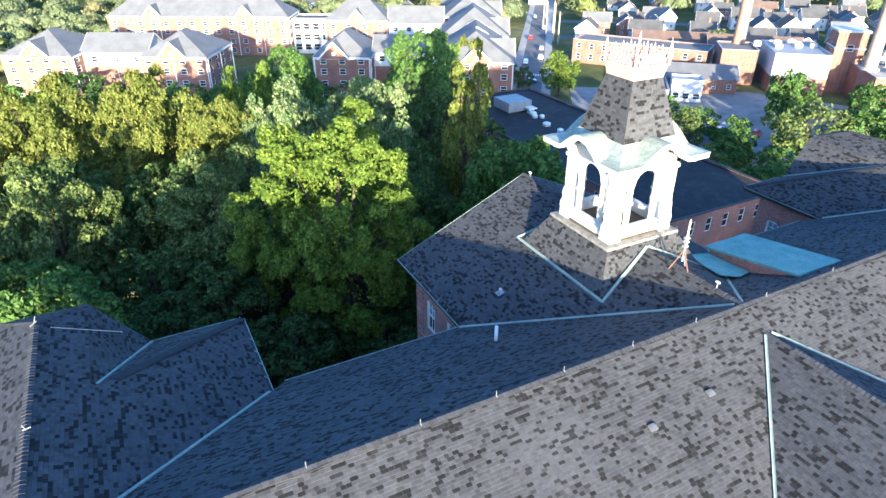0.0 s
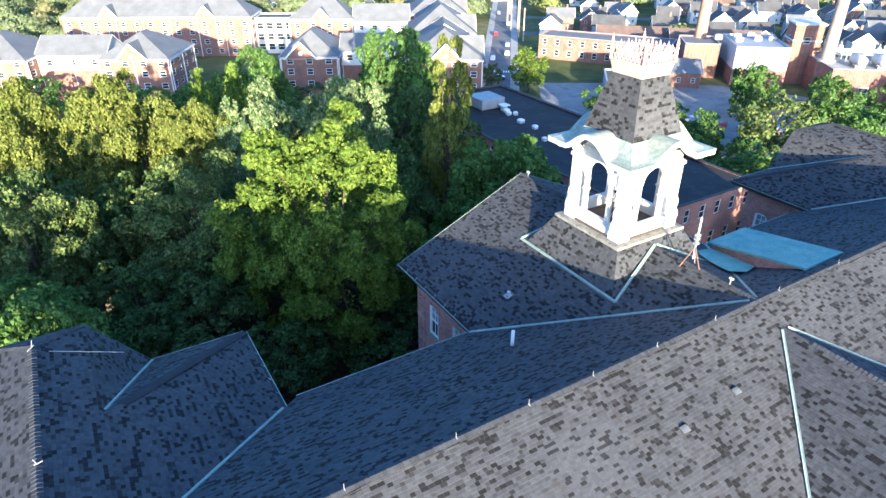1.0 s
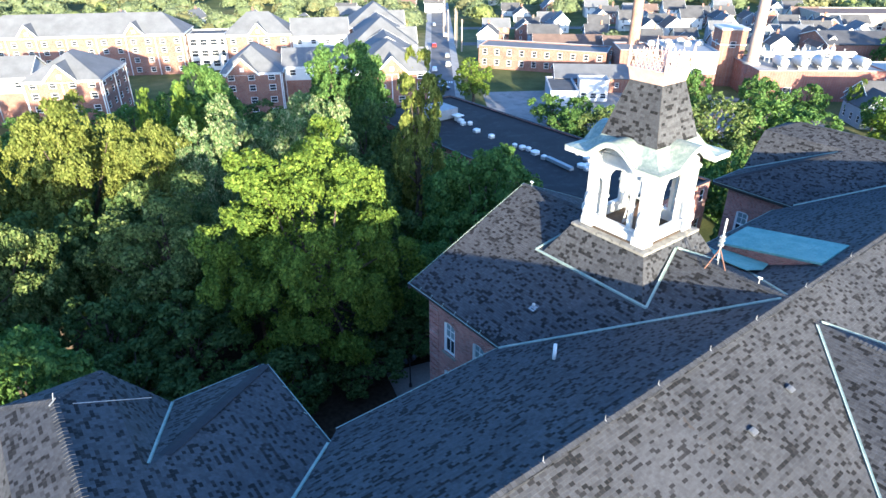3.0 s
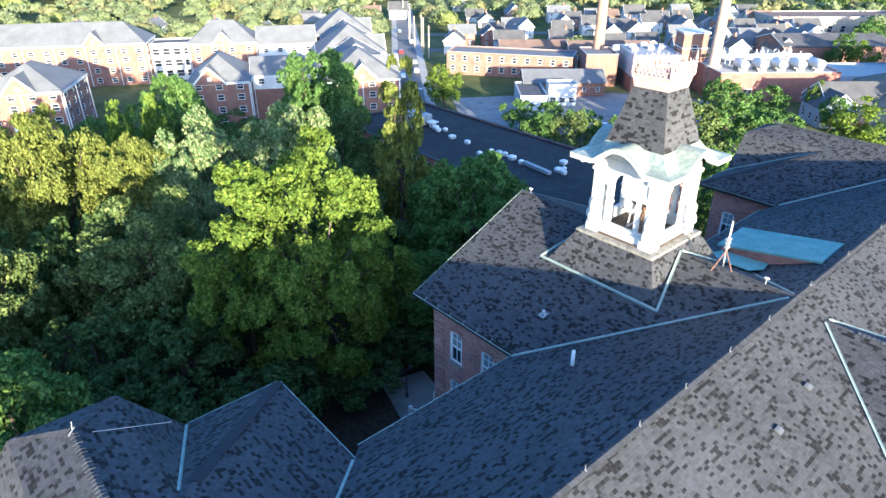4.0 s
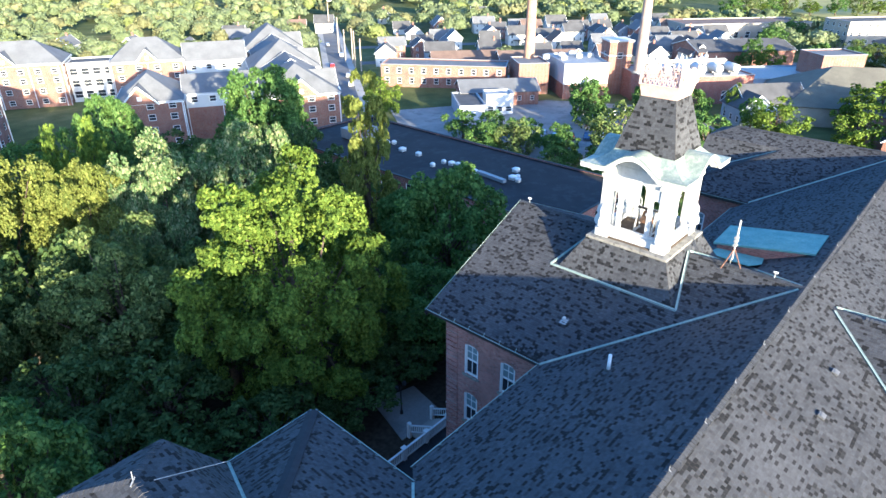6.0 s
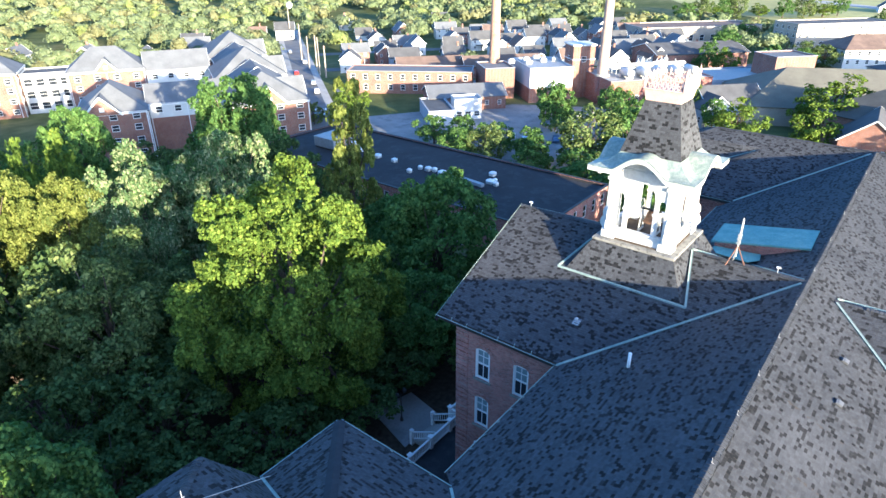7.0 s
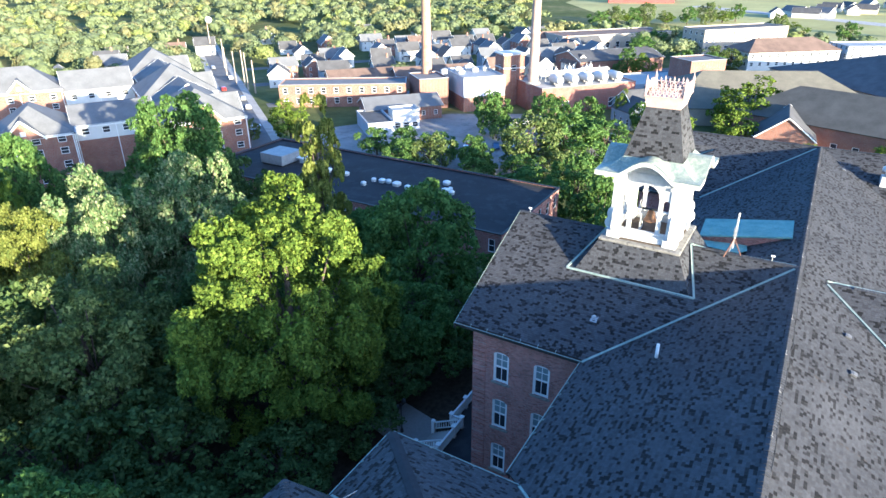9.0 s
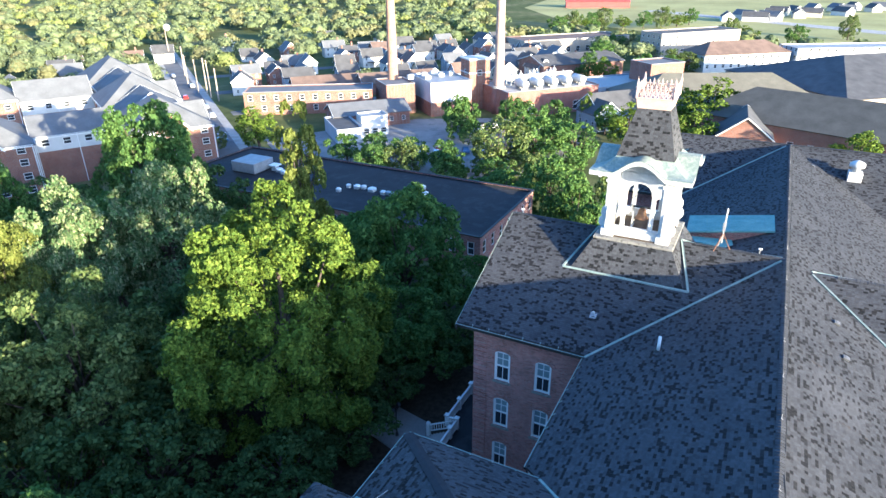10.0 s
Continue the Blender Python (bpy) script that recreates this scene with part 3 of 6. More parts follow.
# gable fronts of the two wings, under the steep slopes
for cx in (RX0, RX1):
    for y, d in ((29.3, -0.35), (1.5, 0.35)):
        bm = bmesh.new()
        prof = ((-4.05, 27.3), (4.05, 27.3), (1.8, 30.35), (0.0, 30.35 if y > 10 else 31.1), (-1.8, 30.35))
        vs = [[bm.verts.new((cx + x, yy, z)) for x, z in prof] for yy in (y, y + d)]
        bm.faces.new(vs[0])
        bm.faces.new(vs[1][::-1])
        for k in range(5):
            bm.faces.new((vs[0][k], vs[0][(k + 1) % 5], vs[1][(k + 1) % 5], vs[1][k]))
        part("gable_wall", bm, M_BRICK, college)

# pale trim on the rakes of the gable ends
for sx in (-1, 1):
    part("drip_edge", bar((RXC, 31.95, RZ + 0.03), (RXC + sx * 9.42, 31.95, RZ + 0.03 - K * 9.42), 0.025, 0.02), M_FLASH, college, "thin pale green drip edge")

# corner quoins of the centre wing, proud of the wall
quoin = mesh_from("quoin", [(x, y, z) for z in (0, 0.30) for x, y in ((0, -0.05), (0.9, -0.05), (0.9, 0.02), (0, 0.02))],
                  [(0, 1, 2, 3), (4, 7, 6, 5), (0, 4, 5, 1), (1, 5, 6, 2), (2, 6, 7, 3), (3, 7, 4, 0)], M_BRICK)
for k in range(52):
    q = part("quoin", quoin, M_BRICK, college)
    q.matrix_basis = pose(14.3, 31.1, 8.0 + 0.36 * k, 0, 0, -90)

# three hundred shingles of the near slope, one by one
tab = mesh_from("shingle", [(-0.122, 0, 0.017), (0.122, 0, 0.017), (0.122, 0.124, 0.006), (-0.122, 0.124, 0.006), (-0.122, 0, -0.004), (0.122, 0, -0.004)],
                [(0, 1, 2, 3), (4, 5, 1, 0), (4, 0, 3), (1, 5, 2)], M_SHINGLE_ONE)
tilt = math.degrees(math.atan(K))
row_step = 0.122 / math.sqrt(1 + K * K)
tops = [EAVE_S + row_step * r for r in range(99)]
for y in [v for v in tops if 10.9 < v + 1e-6 < 13.1]:
    for k in range(14):
        one = part("shingle", tab, M_SHINGLE_ONE, roof)
        one.matrix_basis = pose(9.1 + 0.12 + 0.246 * k + 0.05 * math.sin(31 * y), y, RZ - K * (RY - y), tilt, 0, 0)

# ---- the cupola ----
CX, CY = 22.58, 23.06
M_CUPOLA = plain("cupola_white_paint", (0.66, 0.655, 0.63), 0.6, vary=0.10, scale=1.6, grain=24, bump=0.08, stain=(0.46, 0.45, 0.42), stain_amount=0.35)
cupola = thing("cupola", pose(CX, CY, 29.0), "white wooden bell cupola with arched openings and shingled spire", "cupola")


def frustum(h0, z0, h1, z1):
    bm = bmesh.new()
    a = [bm.verts.new((sx * h0, sy * h0, z0)) for sx, sy in ((-1, -1), (1, -1), (1, 1), (-1, 1))]
    b = [bm.verts.new((sx * h1, sy * h1, z1)) for sx, sy in ((-1, -1), (1, -1), (1, 1), (-1, 1))]
    bm.faces.new(a[::-1])
    bm.faces.new(b)
    for k in range(4):
        bm.faces.new((a[k], a[(k + 1) % 4], b[(k + 1) % 4], b[k]))
    return bm


def frustum_slopes(h0, z0, h1, z1):
    k = (z1 - z0) / (h0 - h1)
    out = []
    for dx, dy in ((-1, 0), (1, 0), (0, -1), (0, 1)):
        t = (-dy, dx)
        poly = [(dx * h0 + t[0] * h0, dy * h0 + t[1] * h0), (dx * h0 - t[0] * h0, dy * h0 - t[1] * h0),
                (dx * h1 - t[0] * h1, dy * h1 - t[1] * h1), (dx * h1 + t[0] * h1, dy * h1 + t[1] * h1)]
        out.append((poly, -dx * k, -dy * k, (dx * h0, dy * h0, z0)))
    return out


Z = -29.0
ped = part("pedestal", frustum(3.80, 29.1 + Z, 2.38, 31.62 + Z), M_DECK, cupola, "flared shingled pedestal")
sh = part("shingles", shingle_mesh(frustum_slopes(3.80, 29.1 + Z, 2.38, 31.62 + Z)), M_SHINGLE, ped)
sh["kind"] = "stuff"
part("ledge", box((-2.46, -2.46, 31.55 + Z), (2.46, 2.46, 31.72 + Z), 0.04), M_STONE, cupola, "stained pale stone ledge")
part("floor", box((-2.05, -2.05, 31.722 + Z), (2.05, 2.05, 31.8 + Z)), M_BARK, cupola, "dark weathered plank floor")
HB, ZB, ZT = 2.0, 31.72 + Z, 36.0 + Z
for sx, sy in ((-1, -1), (1, -1), (1, 1), (-1, 1)):
    bm = bmesh.new()
    for lo, hi, z0, z1, bv in ((HB - 0.62, HB, ZB, ZT, 0.03), (HB - 0.72, HB + 0.1, ZB, ZB + 0.55, 0.03), (HB - 0.70, HB + 0.07, ZT - 0.75, ZT - 0.55, 0.02)):
        xs, ys = sorted((sx * lo, sx * hi)), sorted((sy * lo, sy * hi))
        add_box(bm, (xs[0], ys[0], z0), (xs[1], ys[1], z1), bv)
    part("corner_post", bm, M_CUPOLA, cupola)
# each face: sill panel, three openings between slender columns, an arched head
for q in range(4):
    m = pose(0, 0, 0, 0, 0, 90 * q)
    bm = bmesh.new()
    add_box(bm, (-HB + 0.6, -HB + 0.06, ZB), (HB - 0.6, -HB + 0.26, ZB + 0.62), 0.02)
    add_box(bm, (-HB + 0.6, -HB + 0.0, ZB + 0.62), (HB - 0.6, -HB + 0.3, ZB + 0.72), 0.02)
    add_box(bm, (-HB + 0.75, -HB + 0.03, ZB + 0.14), (HB - 0.75, -HB + 0.06, ZB + 0.5))
    bmesh.ops.transform(bm, matrix=m, verts=bm.verts)
    part("sill_panel", bm, M_CUPOLA, cupola)
    for sx in (-1, 1):
        bm = bmesh.new()
        x = sx * 0.87
        add_box(bm, (x - 0.13, -HB + 0.08, ZB + 0.72), (x + 0.13, -HB + 0.30, ZB + 3.3), 0.03)
        add_box(bm, (x - 0.18, -HB + 0.04, ZB + 1.9), (x + 0.18, -HB + 0.32, ZB + 2.05), 0.02)
        bmesh.ops.transform(bm, matrix=m, verts=bm.verts)
        part("column", bm, M_CUPOLA, cupola)
        # scrolled side bracket low on the corner post
        bm = bmesh.new()
        prof = [(0.0, 0.5), (0.22, 0.5), (0.36, 0.72), (0.34, 1.0), (0.2, 1.2), (0.26, 1.42), (0.22, 1.7), (0.08, 1.86), (0.0, 2.2)]
        vs = [[bm.verts.new((sx * (HB - 0.02 + a), y, ZB + b)) for a, b in prof] for y in (-HB + 0.18, -HB + 0.40)]
        bm.faces.new(vs[0])
        bm.faces.new(vs[1][::-1])
        for i in range(len(prof)):
            j = (i + 1) % len(prof)
            bm.faces.new((vs[0][i], vs[0][j], vs[1][j], vs[1][i]))
        bmesh.ops.transform(bm, matrix=m, verts=bm.verts)
        part("scroll_bracket", bm, M_CUPOLA, cupola)
    # head panel with a tall middle arch and two low side arches, rising into the arched eyebrow
    bm = bmesh.new()
    def arch(x0, x1, spring, rise, n=8):
        return [((x0 + x1) / 2 - (x1 - x0) / 2 * math.cos(math.pi * i / n), spring + rise * math.sin(math.pi * i / n)) for i in range(n + 1)]
    edge = arch(-HB + 0.6, -1.0, ZB + 2.62, 0.26) + arch(-0.74, 0.74, ZB + 2.95, 0.74) + arch(1.0, HB - 0.6, ZB + 2.62, 0.26)
    topz = lambda x: ZB + 4.2 + (0.86 * math.cos(x / 1.5 * math.pi / 2) ** 1.2 if abs(x) < 1.5 else 0)
    for (xa, za), (xb, zb) in zip(edge, edge[1:]):
        if abs(xb - xa) < 1e-6:
            continue
        f = [(xa, za), (xb, zb), (xb, topz(xb)), (xa, topz(xa))]
        vs = [[bm.verts.new((x, y, z)) for x, z in f] for y in (-HB + 0.06, -HB + 0.24)]
        bm.faces.new(vs[0])
        bm.faces.new(vs[1][::-1])
        for i in range(4):
            j = (i + 1) % 4
            bm.faces.new((vs[0][i], vs[0][j], vs[1][j], vs[1][i]))
    bmesh.ops.remove_doubles(bm, verts=bm.verts, dist=0.0005)
    bmesh.ops.transform(bm, matrix=m, verts=bm.verts)
    part("arched_head", bm, M_CUPOLA, cupola)

# copper eave: flares from the spire out to the cornice, with an eyebrow arch over each face
def eave_height(s, r):
    """Height of the copper at fraction r from spire (0) to edge (1), s across the face in metres."""
    base = 36.95 - 0.75 * (1 - (1 - r) ** 2.2)
    e = abs(s) / 1.55
    brow = 36.2 + 0.88 * (math.cos(e * math.pi / 2) ** 1.2 if e < 1 else -1.0)
    return max(base, brow)


for q in range(4):
    m = pose(0, 0, 0, 0, 0, 90 * q)
    for name, off, thick, mat in (("copper_eave", 0.0, 0.05, M_COPPER_GREY), ("cornice", -0.055, 0.24, M_CUPOLA)):
        bm = bmesh.new()
        grid = []
        rs = [0, 0.12, 0.25, 0.4, 0.55, 0.7, 0.85, 1.0] if name == "copper_eave" else [0.62, 0.8, 0.93, 0.985]
        for layer in (0, 1):
            rows = []
            for r in rs:
                half = 1.62 + 1.36 * r
                rows.append([bm.verts.new((half * u, -half, eave_height(half * u, r) + Z + off - layer * thick)) for u in np.linspace(-1, 1, 41)])
            grid.append(rows)
        for layer in (0, 1):
            for i in range(len(rs) - 1):
                for j in range(40):
                    g = grid[layer]
                    bm.faces.new((g[i][j], g[i][j + 1], g[i + 1][j + 1], g[i + 1][j]))
        for i in (0, len(rs) - 1):
            for j in range(40):
                bm.faces.new((grid[0][i][j], grid[0][i][j + 1], grid[1][i][j + 1], grid[1][i][j]))
        bmesh.ops.transform(bm, matrix=m, verts=bm.verts)
        part(name, bm, mat, cupola, "grey-green flared copper eave" if name == "copper_eave" else "", smooth=False)
    # little brackets under the cornice corners
    for sx in (-1, 1):
        bm = bmesh.new()
        add_box(bm, (sx * 2.35 - 0.09, -2.72, 35.72 + Z), (sx * 2.35 + 0.09, -2.1, 36.05 + Z), 0.03)
        bmesh.ops.transform(bm, matrix=m, verts=bm.verts)
        part("cornice_bracket", bm, M_CUPOLA, cupola)
# frieze over the posts
for q in range(4):
    for sx in (-1, 1):
        bm = bmesh.new()
        xs = sorted((sx * 1.25, sx * (HB + 0.05)))
        add_box(bm, (xs[0], -HB - 0.05, 35.55 + Z), (xs[1], -HB + 0.3, 36.05 + Z), 0.02)
        bmesh.ops.transform(bm, matrix=pose(0, 0, 0, 0, 0, 90 * q), verts=bm.verts)
        part("frieze", bm, M_CUPOLA, cupola)
part("ceiling", box((-2.0, -2.0, 36.02 + Z), (2.0, 2.0, 36.1 + Z)), M_WHITE_WORN, cupola)
spire = part("spire", frustum(1.70, 36.9 + Z, 0.95, 39.7 + Z), M_DECK, cupola, "tapered shingled spire")
sh = part("shingles", shingle_mesh(frustum_slopes(1.70, 36.9 + Z, 0.95, 39.7 + Z), 0.13, 0.24), M_SHINGLE, spire)
sh["kind"] = "stuff"
crown = part("crown", frustum(0.94, 39.66 + Z, 1.06, 40.3 + Z), M_PINK, cupola, "pale pink metal crown box")
part("crown_rim", box((-1.12, -1.12, 40.3 + Z), (1.12, 1.12, 40.37 + Z), 0.015), M_PINK, crown)
# cresting: lattice and finials round the rim
for q in range(4):
    m = pose(0, 0, 0, 0, 0, 90 * q)
    bm = bmesh.new()
    for k in range(9):
        x = -1.0 + 0.25 * k
        add_bar(bm, (x, -1.06, 40.37 + Z), (x + 0.25 if k < 8 else x - 0.25, -1.06, 40.85 + Z), 0.05, 0.035, (0, 1, 0))
        add_bar(bm, (x, -1.06, 40.37 + Z), (x - 0.25 if k else x + 0.25, -1.06, 40.85 + Z), 0.05, 0.035, (0, 1, 0))
    add_bar(bm, (-1.06, -1.06, 40.86 + Z), (1.06, -1.06, 40.86 + Z), 0.05, 0.05)
    add_bar(bm, (-1.06, -1.06, 40.62 + Z), (1.06, -1.06, 40.62 + Z), 0.04, 0.04)
    for k in range(7):
        x = -0.75 + 0.25 * k
        tall = 0.34 if k % 2 else 0.22
        add_lathe(bm, [(0.05, 0), (0.03, 0.08), (0.055, 0.13), (0.0, tall)], 6, Matrix.Translation((x, -1.06, 40.86 + Z)))
    bmesh.ops.transform(bm, matrix=m, verts=bm.verts)
    part("cresting", bm, M_PINK, crown, "lattice cresting with small finials")
    bm = lathe([(0.09, 0), (0.07, 0.5), (0.11, 0.56), (0.05, 0.64), (0.085, 0.74), (0.02, 1.05), (0.0, 1.2)], 8)
    fin = part("corner_finial", bm, M_PINK, crown)
    sx, sy = ((-1, -1), (1, -1), (1, 1), (-1, 1))[q]
    fin.matrix_basis = Matrix.Translation((sx * 1.06, sy * 1.06, 40.37 + Z))

# valley strips where the pedestal meets the roof
def roof_z(x):
    return RZ - K * abs(x - RXC)


zb = roof_z(CX - 3.58)
for a, b in (((CX - 3.58, CY - 3.78, zb), (CX - 3.52, CY + 3.95, zb)), ((CX - 3.58, CY - 3.78, zb), (RXC - 0.05, CY - 2.66, RZ + 0.02)),
             ((CX - 3.52, CY + 3.95, zb), (RXC - 0.05, CY + 2.66, RZ + 0.02)), ((CX + 3.75, CY - 3.78, zb), (RXC + 0.05, CY - 2.66, RZ + 0.02)),
             ((CX + 3.75, CY - 3.78, zb), (CX + 3.75, CY + 3.9, zb))):
    flashing(a, b, 0.12, "pedestal_flashing", 0.05)

# the bell on its wheel
bell = thing("bell", pose(CX, CY, 31.8) @ Matrix.Diagonal((0.7, 0.7, 0.7, 1)), "old bronze bell on an iron stand with a wheel", "bell")
M_BRONZE = plain("bronze", (0.30, 0.16, 0.085), 0.5, 0.6, vary=0.3, scale=5)
part("bell_body", lathe([(0.62, 0.95), (0.58, 1.0), (0.45, 1.2), (0.38, 1.5), (0.33, 1.75), (0.2, 1.9), (0.05, 1.95)], 20), M_BRONZE, bell, smooth=True)
for sy in (-1, 1):
    bm = bmesh.new()
    for sx in (-1, 1):
        add_bar(bm, (sx * 0.55, sy * 0.75, 0), (0, sy * 0.75, 2.0), 0.1, 0.1)
    add_bar(bm, (-0.6, sy * 0.75, 0.06), (0.6, sy * 0.75, 0.06), 0.12, 0.12)
    part("stand", bm, M_WHITE_WORN, bell)
part("yoke", bar((0, -0.85, 2.0), (0, 0.85, 2.0), 0.14, 0.16), M_DARKMETAL, bell)
bm = bmesh.new()
for k in range(24):
    a, b = 2 * math.pi * k / 24, 2 * math.pi * (k + 1) / 24
    add_bar(bm, (0.8 * math.cos(a), 0.95, 2.0 + 0.8 * math.sin(a)), (0.8 * math.cos(b), 0.95, 2.0 + 0.8 * math.sin(b)), 0.06, 0.06, (0, 1, 0))
for k in range(6):
    a = math.pi * k / 3
    add_bar(bm, (0, 0.95, 2.0), (0.8 * math.cos(a), 0.95, 2.0 + 0.8 * math.sin(a)), 0.04, 0.04, (0, 1, 0))
part("wheel", bm, M_WHITE_WORN, bell)

# ---- things on the roof ----
def on_main_s(x, y):
    return RZ - K * (RY - y)


def on_main_n(x, y):
    return RZ - K * (y - RY)


# vent pipe on the shaded slope
pipe = thing("vent_pipe", pose(13.2, 19.9, on_main_n(13.2, 19.9) - 0.05), "white plastic vent pipe standing on the shingle roof", "pipe")
part("tube", lathe([(0.085, -0.1), (0.085, 0.95)], 12), M_WHITE, pipe, smooth=True)
part("collar", lathe([(0.2, -0.06), (0.19, 0.04), (0.1, 0.14)], 12), M_DARKMETAL, pipe)

M_DULL = plain("dull_galvanised", (0.17, 0.175, 0.185), 0.55, 0.3, vary=0.2)

# small square vents on the lit slope and on the centre wing
def roof_vent(x, y, z, rx, rz):
    v = thing("roof_vent", pose(x, y, z, 0, 0, rz) @ pose(0, 0, 0, rx, 0, 0), "small galvanised roof vent on the shingles", "vent", "roof vents")
    part("flange", box((-0.16, -0.19, 0.0), (0.16, 0.17, 0.03), 0.005), M_DARKMETAL, v)
    part("hood", box((-0.15, -0.14, 0.03), (0.15, 0.14, 0.12), 0.02), M_DULL, v)
    part("cover", box((-0.155, -0.15, 0.122), (0.155, 0.05, 0.14), 0.004), M_DULL, v)


tilt_s = math.degrees(math.atan(K))
roof_vent(18.0, 11.77, on_main_s(18, 11.77), tilt_s, 0)
roof_vent(14.75, 11.5, on_main_s(14.75, 11.5), tilt_s, 0)
for x, y in ((16.1, 24.1),):
    stub = thing("vent_pipe", pose(x, y, RZ - K * (RXC - x)), "short white capped vent pipe on the shingle roof", "pipe")
    part("flange", plate([(-0.2, -0.2, -0.07), (0.2, -0.2, 0.11), (0.2, 0.2, 0.11), (-0.2, 0.2, -0.07)], 0.02), M_METAL, stub)
    part("tube", lathe([(0.045, -0.1), (0.045, 0.18)], 10), M_METAL, stub, smooth=True)
    part("cap", lathe([(0.07, 0.16), (0.085, 0.19), (0.085, 0.25), (0.02, 0.28)], 10), M_WHITE_WORN, stub, smooth=True)
roof_vent(2.2 + 45.0, 12.4, on_main_s(0, 12.4), tilt_s, 0)

# lightning rods along the main ridge, joined by a cable
for x in (-1.0, 2.6, 6.64, 9.7, 12.75, 16.2, 19.75, 24.2, 29.0, 34.0, 39.0, 44.0):
    r = thing("lightning_rod", pose(x, RY, RZ + 0.03), "short pale lightning rod on the roof ridge", "lightning rod", "rods along the ridge")
    part("rod", lathe([(0.011, 0), (0.009, 0.2), (0.003, 0.26)], 6), M_METAL, r)
    bm = bmesh.new()
    add_bar(bm, (0, -0.07, -0.0), (0, 0.02, 0.04), 0.022, 0.02)
    part("foot", bm, M_METAL, r)
cable = thing("lightning_cable", pose(0, 0, 0), "thin dark cable along the roof ridge", "cable")
bm = bmesh.new()
rr = random.Random(4)
pts = [(RX0 + 0.8 * k, RY - 0.2 + 0.07 * rr.uniform(-1, 1), RZ - 0.02 + 0.02 * rr.uniform(-1, 1)) for k in range(70)]
add_tube(bm, pts, 0.016)
part("strand", bm, M_DARKMETAL, cable)

# conduit and bracket at the end of the west wing
con = thing("roof_conduit", pose(0, 0, 0), "thin pale conduit lying on the shingles", "conduit")
part("tube", bar((RX0 + 0.55, 27.0, RZ - K * 0.55 + 0.07), (RX0 + 3.1, 27.05, RZ - K * 3.1 + 0.08), 0.022, 0.022), M_METAL, con)
rod = thing("lightning_rod", pose(RX0, 27.15, RZ + 0.05), "bent pale lightning rod on the wing's ridge end", "lightning rod", "rods along the ridge")
bm = bmesh.new()
add_bar(bm, (-0.15, -0.1, 0.0), (0.1, 0.12, 0.08), 0.035, 0.035)
add_bar(bm, (0.0, 0.05, 0.0), (0.08, 0.25, 0.25), 0.025, 0.025)
part("rod", bm, M_METAL, rod)
for y in (20.3,):
    rod = thing("lightning_rod", pose(RX0 + 0.05, y, RZ + 0.05), "short pale lightning rod on the wing's ridge", "lightning rod", "rods along the ridge")
    bm = bmesh.new()
    add_bar(bm, (-0.1, 0, 0.02), (0.15, 0.05, 0.03), 0.03, 0.03)
    add_bar(bm, (0.0, 0, 0.0), (-0.08, 0.05, 0.22), 0.022, 0.022)
    part("rod", bm, M_METAL, rod)

# antenna mast on a tripod on the centre wing's ridge
ant = thing("antenna_mast", pose(22.7, 18.1, RZ + 0.05), "white antenna mast on a rusty tripod", "antenna")
for a in (20, 140, 260):
    c, s = math.cos(radians(a)), math.sin(radians(a))
    part("tripod_leg", bar((0.55 * c, 0.55 * s, -K * abs(0.55 * c)), (0, 0, 0.95), 0.05, 0.05), M_RUST if a != 20 else M_METAL, ant)
part("mast", lathe([(0.035, 0.3), (0.035, 1.5), (0.05, 1.52), (0.05, 2.55), (0.0, 2.62)], 8), M_WHITE_WORN, ant)
bm = bmesh.new()
add_box(bm, (-0.06, -0.06, 1.1), (0.06, 0.06, 1.66), 0.01)
for z in (1.15, 1.4, 1.6):
    add_box(bm, (-0.12, -0.09, z - 0.05), (0.13, 0.1, z + 0.05))
part("clamp", bm, M_METAL, ant)
camr = thing("security_camera", pose(22.7, 15.9, RZ + 0.05), "small white security camera on the wing's ridge", "camera")
part("post", lathe([(0.03, 0), (0.03, 0.3)], 6), M_METAL, camr)
part("housing", box((-0.05, -0.12, 0.27), (0.05, 0.1, 0.36), 0.02), M_WHITE, camr)
cam2 = thing("security_camera", pose(22.7, 31.2, RZ + 0.05), "small white security camera on the gable's ridge end", "camera")
part("post", lathe([(0.03, 0), (0.03, 0.25)], 6), M_METAL, cam2)
part("housing", box((-0.07, -0.12, 0.22), (0.07, 0.12, 0.34), 0.03), M_WHITE, cam2)

# copper-roofed lift housing between the ridge and the cupola
shed = thing("roof_penthouse", pose(0, 0, 0), "low brick roof penthouse with a green copper roof", "penthouse")
bm = bmesh.new()
SA, SB, SC, SD = Vector((27.55, 15.1, 31.13)), Vector((31.05, 15.2, 31.0)), Vector((31.0, 20.8, 30.0)), Vector((27.45, 20.6, 30.12))
add_plate(bm, [SA, SB, SC, SD], 0.12)
part("copper_roof", bm, M_COPPER, shed, "green copper sheet roof with flat seams")
for k in range(1, 9):
    w = k / 9
    part("seam", bar(SA.lerp(SD, w) + Vector((0.05, 0, 0.004)), SB.lerp(SC, w) + Vector((-0.05, 0, 0.004)), 0.035, 0.012), M_COPPER, shed)
bm = bmesh.new()
low = lambda p: on_main_n(0, p[1]) - 0.3
base = [(27.72, 15.6), (30.8, 15.6), (30.75, 20.5), (27.65, 20.4)]
top = [bm.verts.new((x, y, 31.0 - 0.182 * (y - 15.1))) for x, y in base]
bot = [bm.verts.new((x, y, low((x, y)))) for x, y in base]
bm.faces.new(top)
bm.faces.new(bot[::-1])
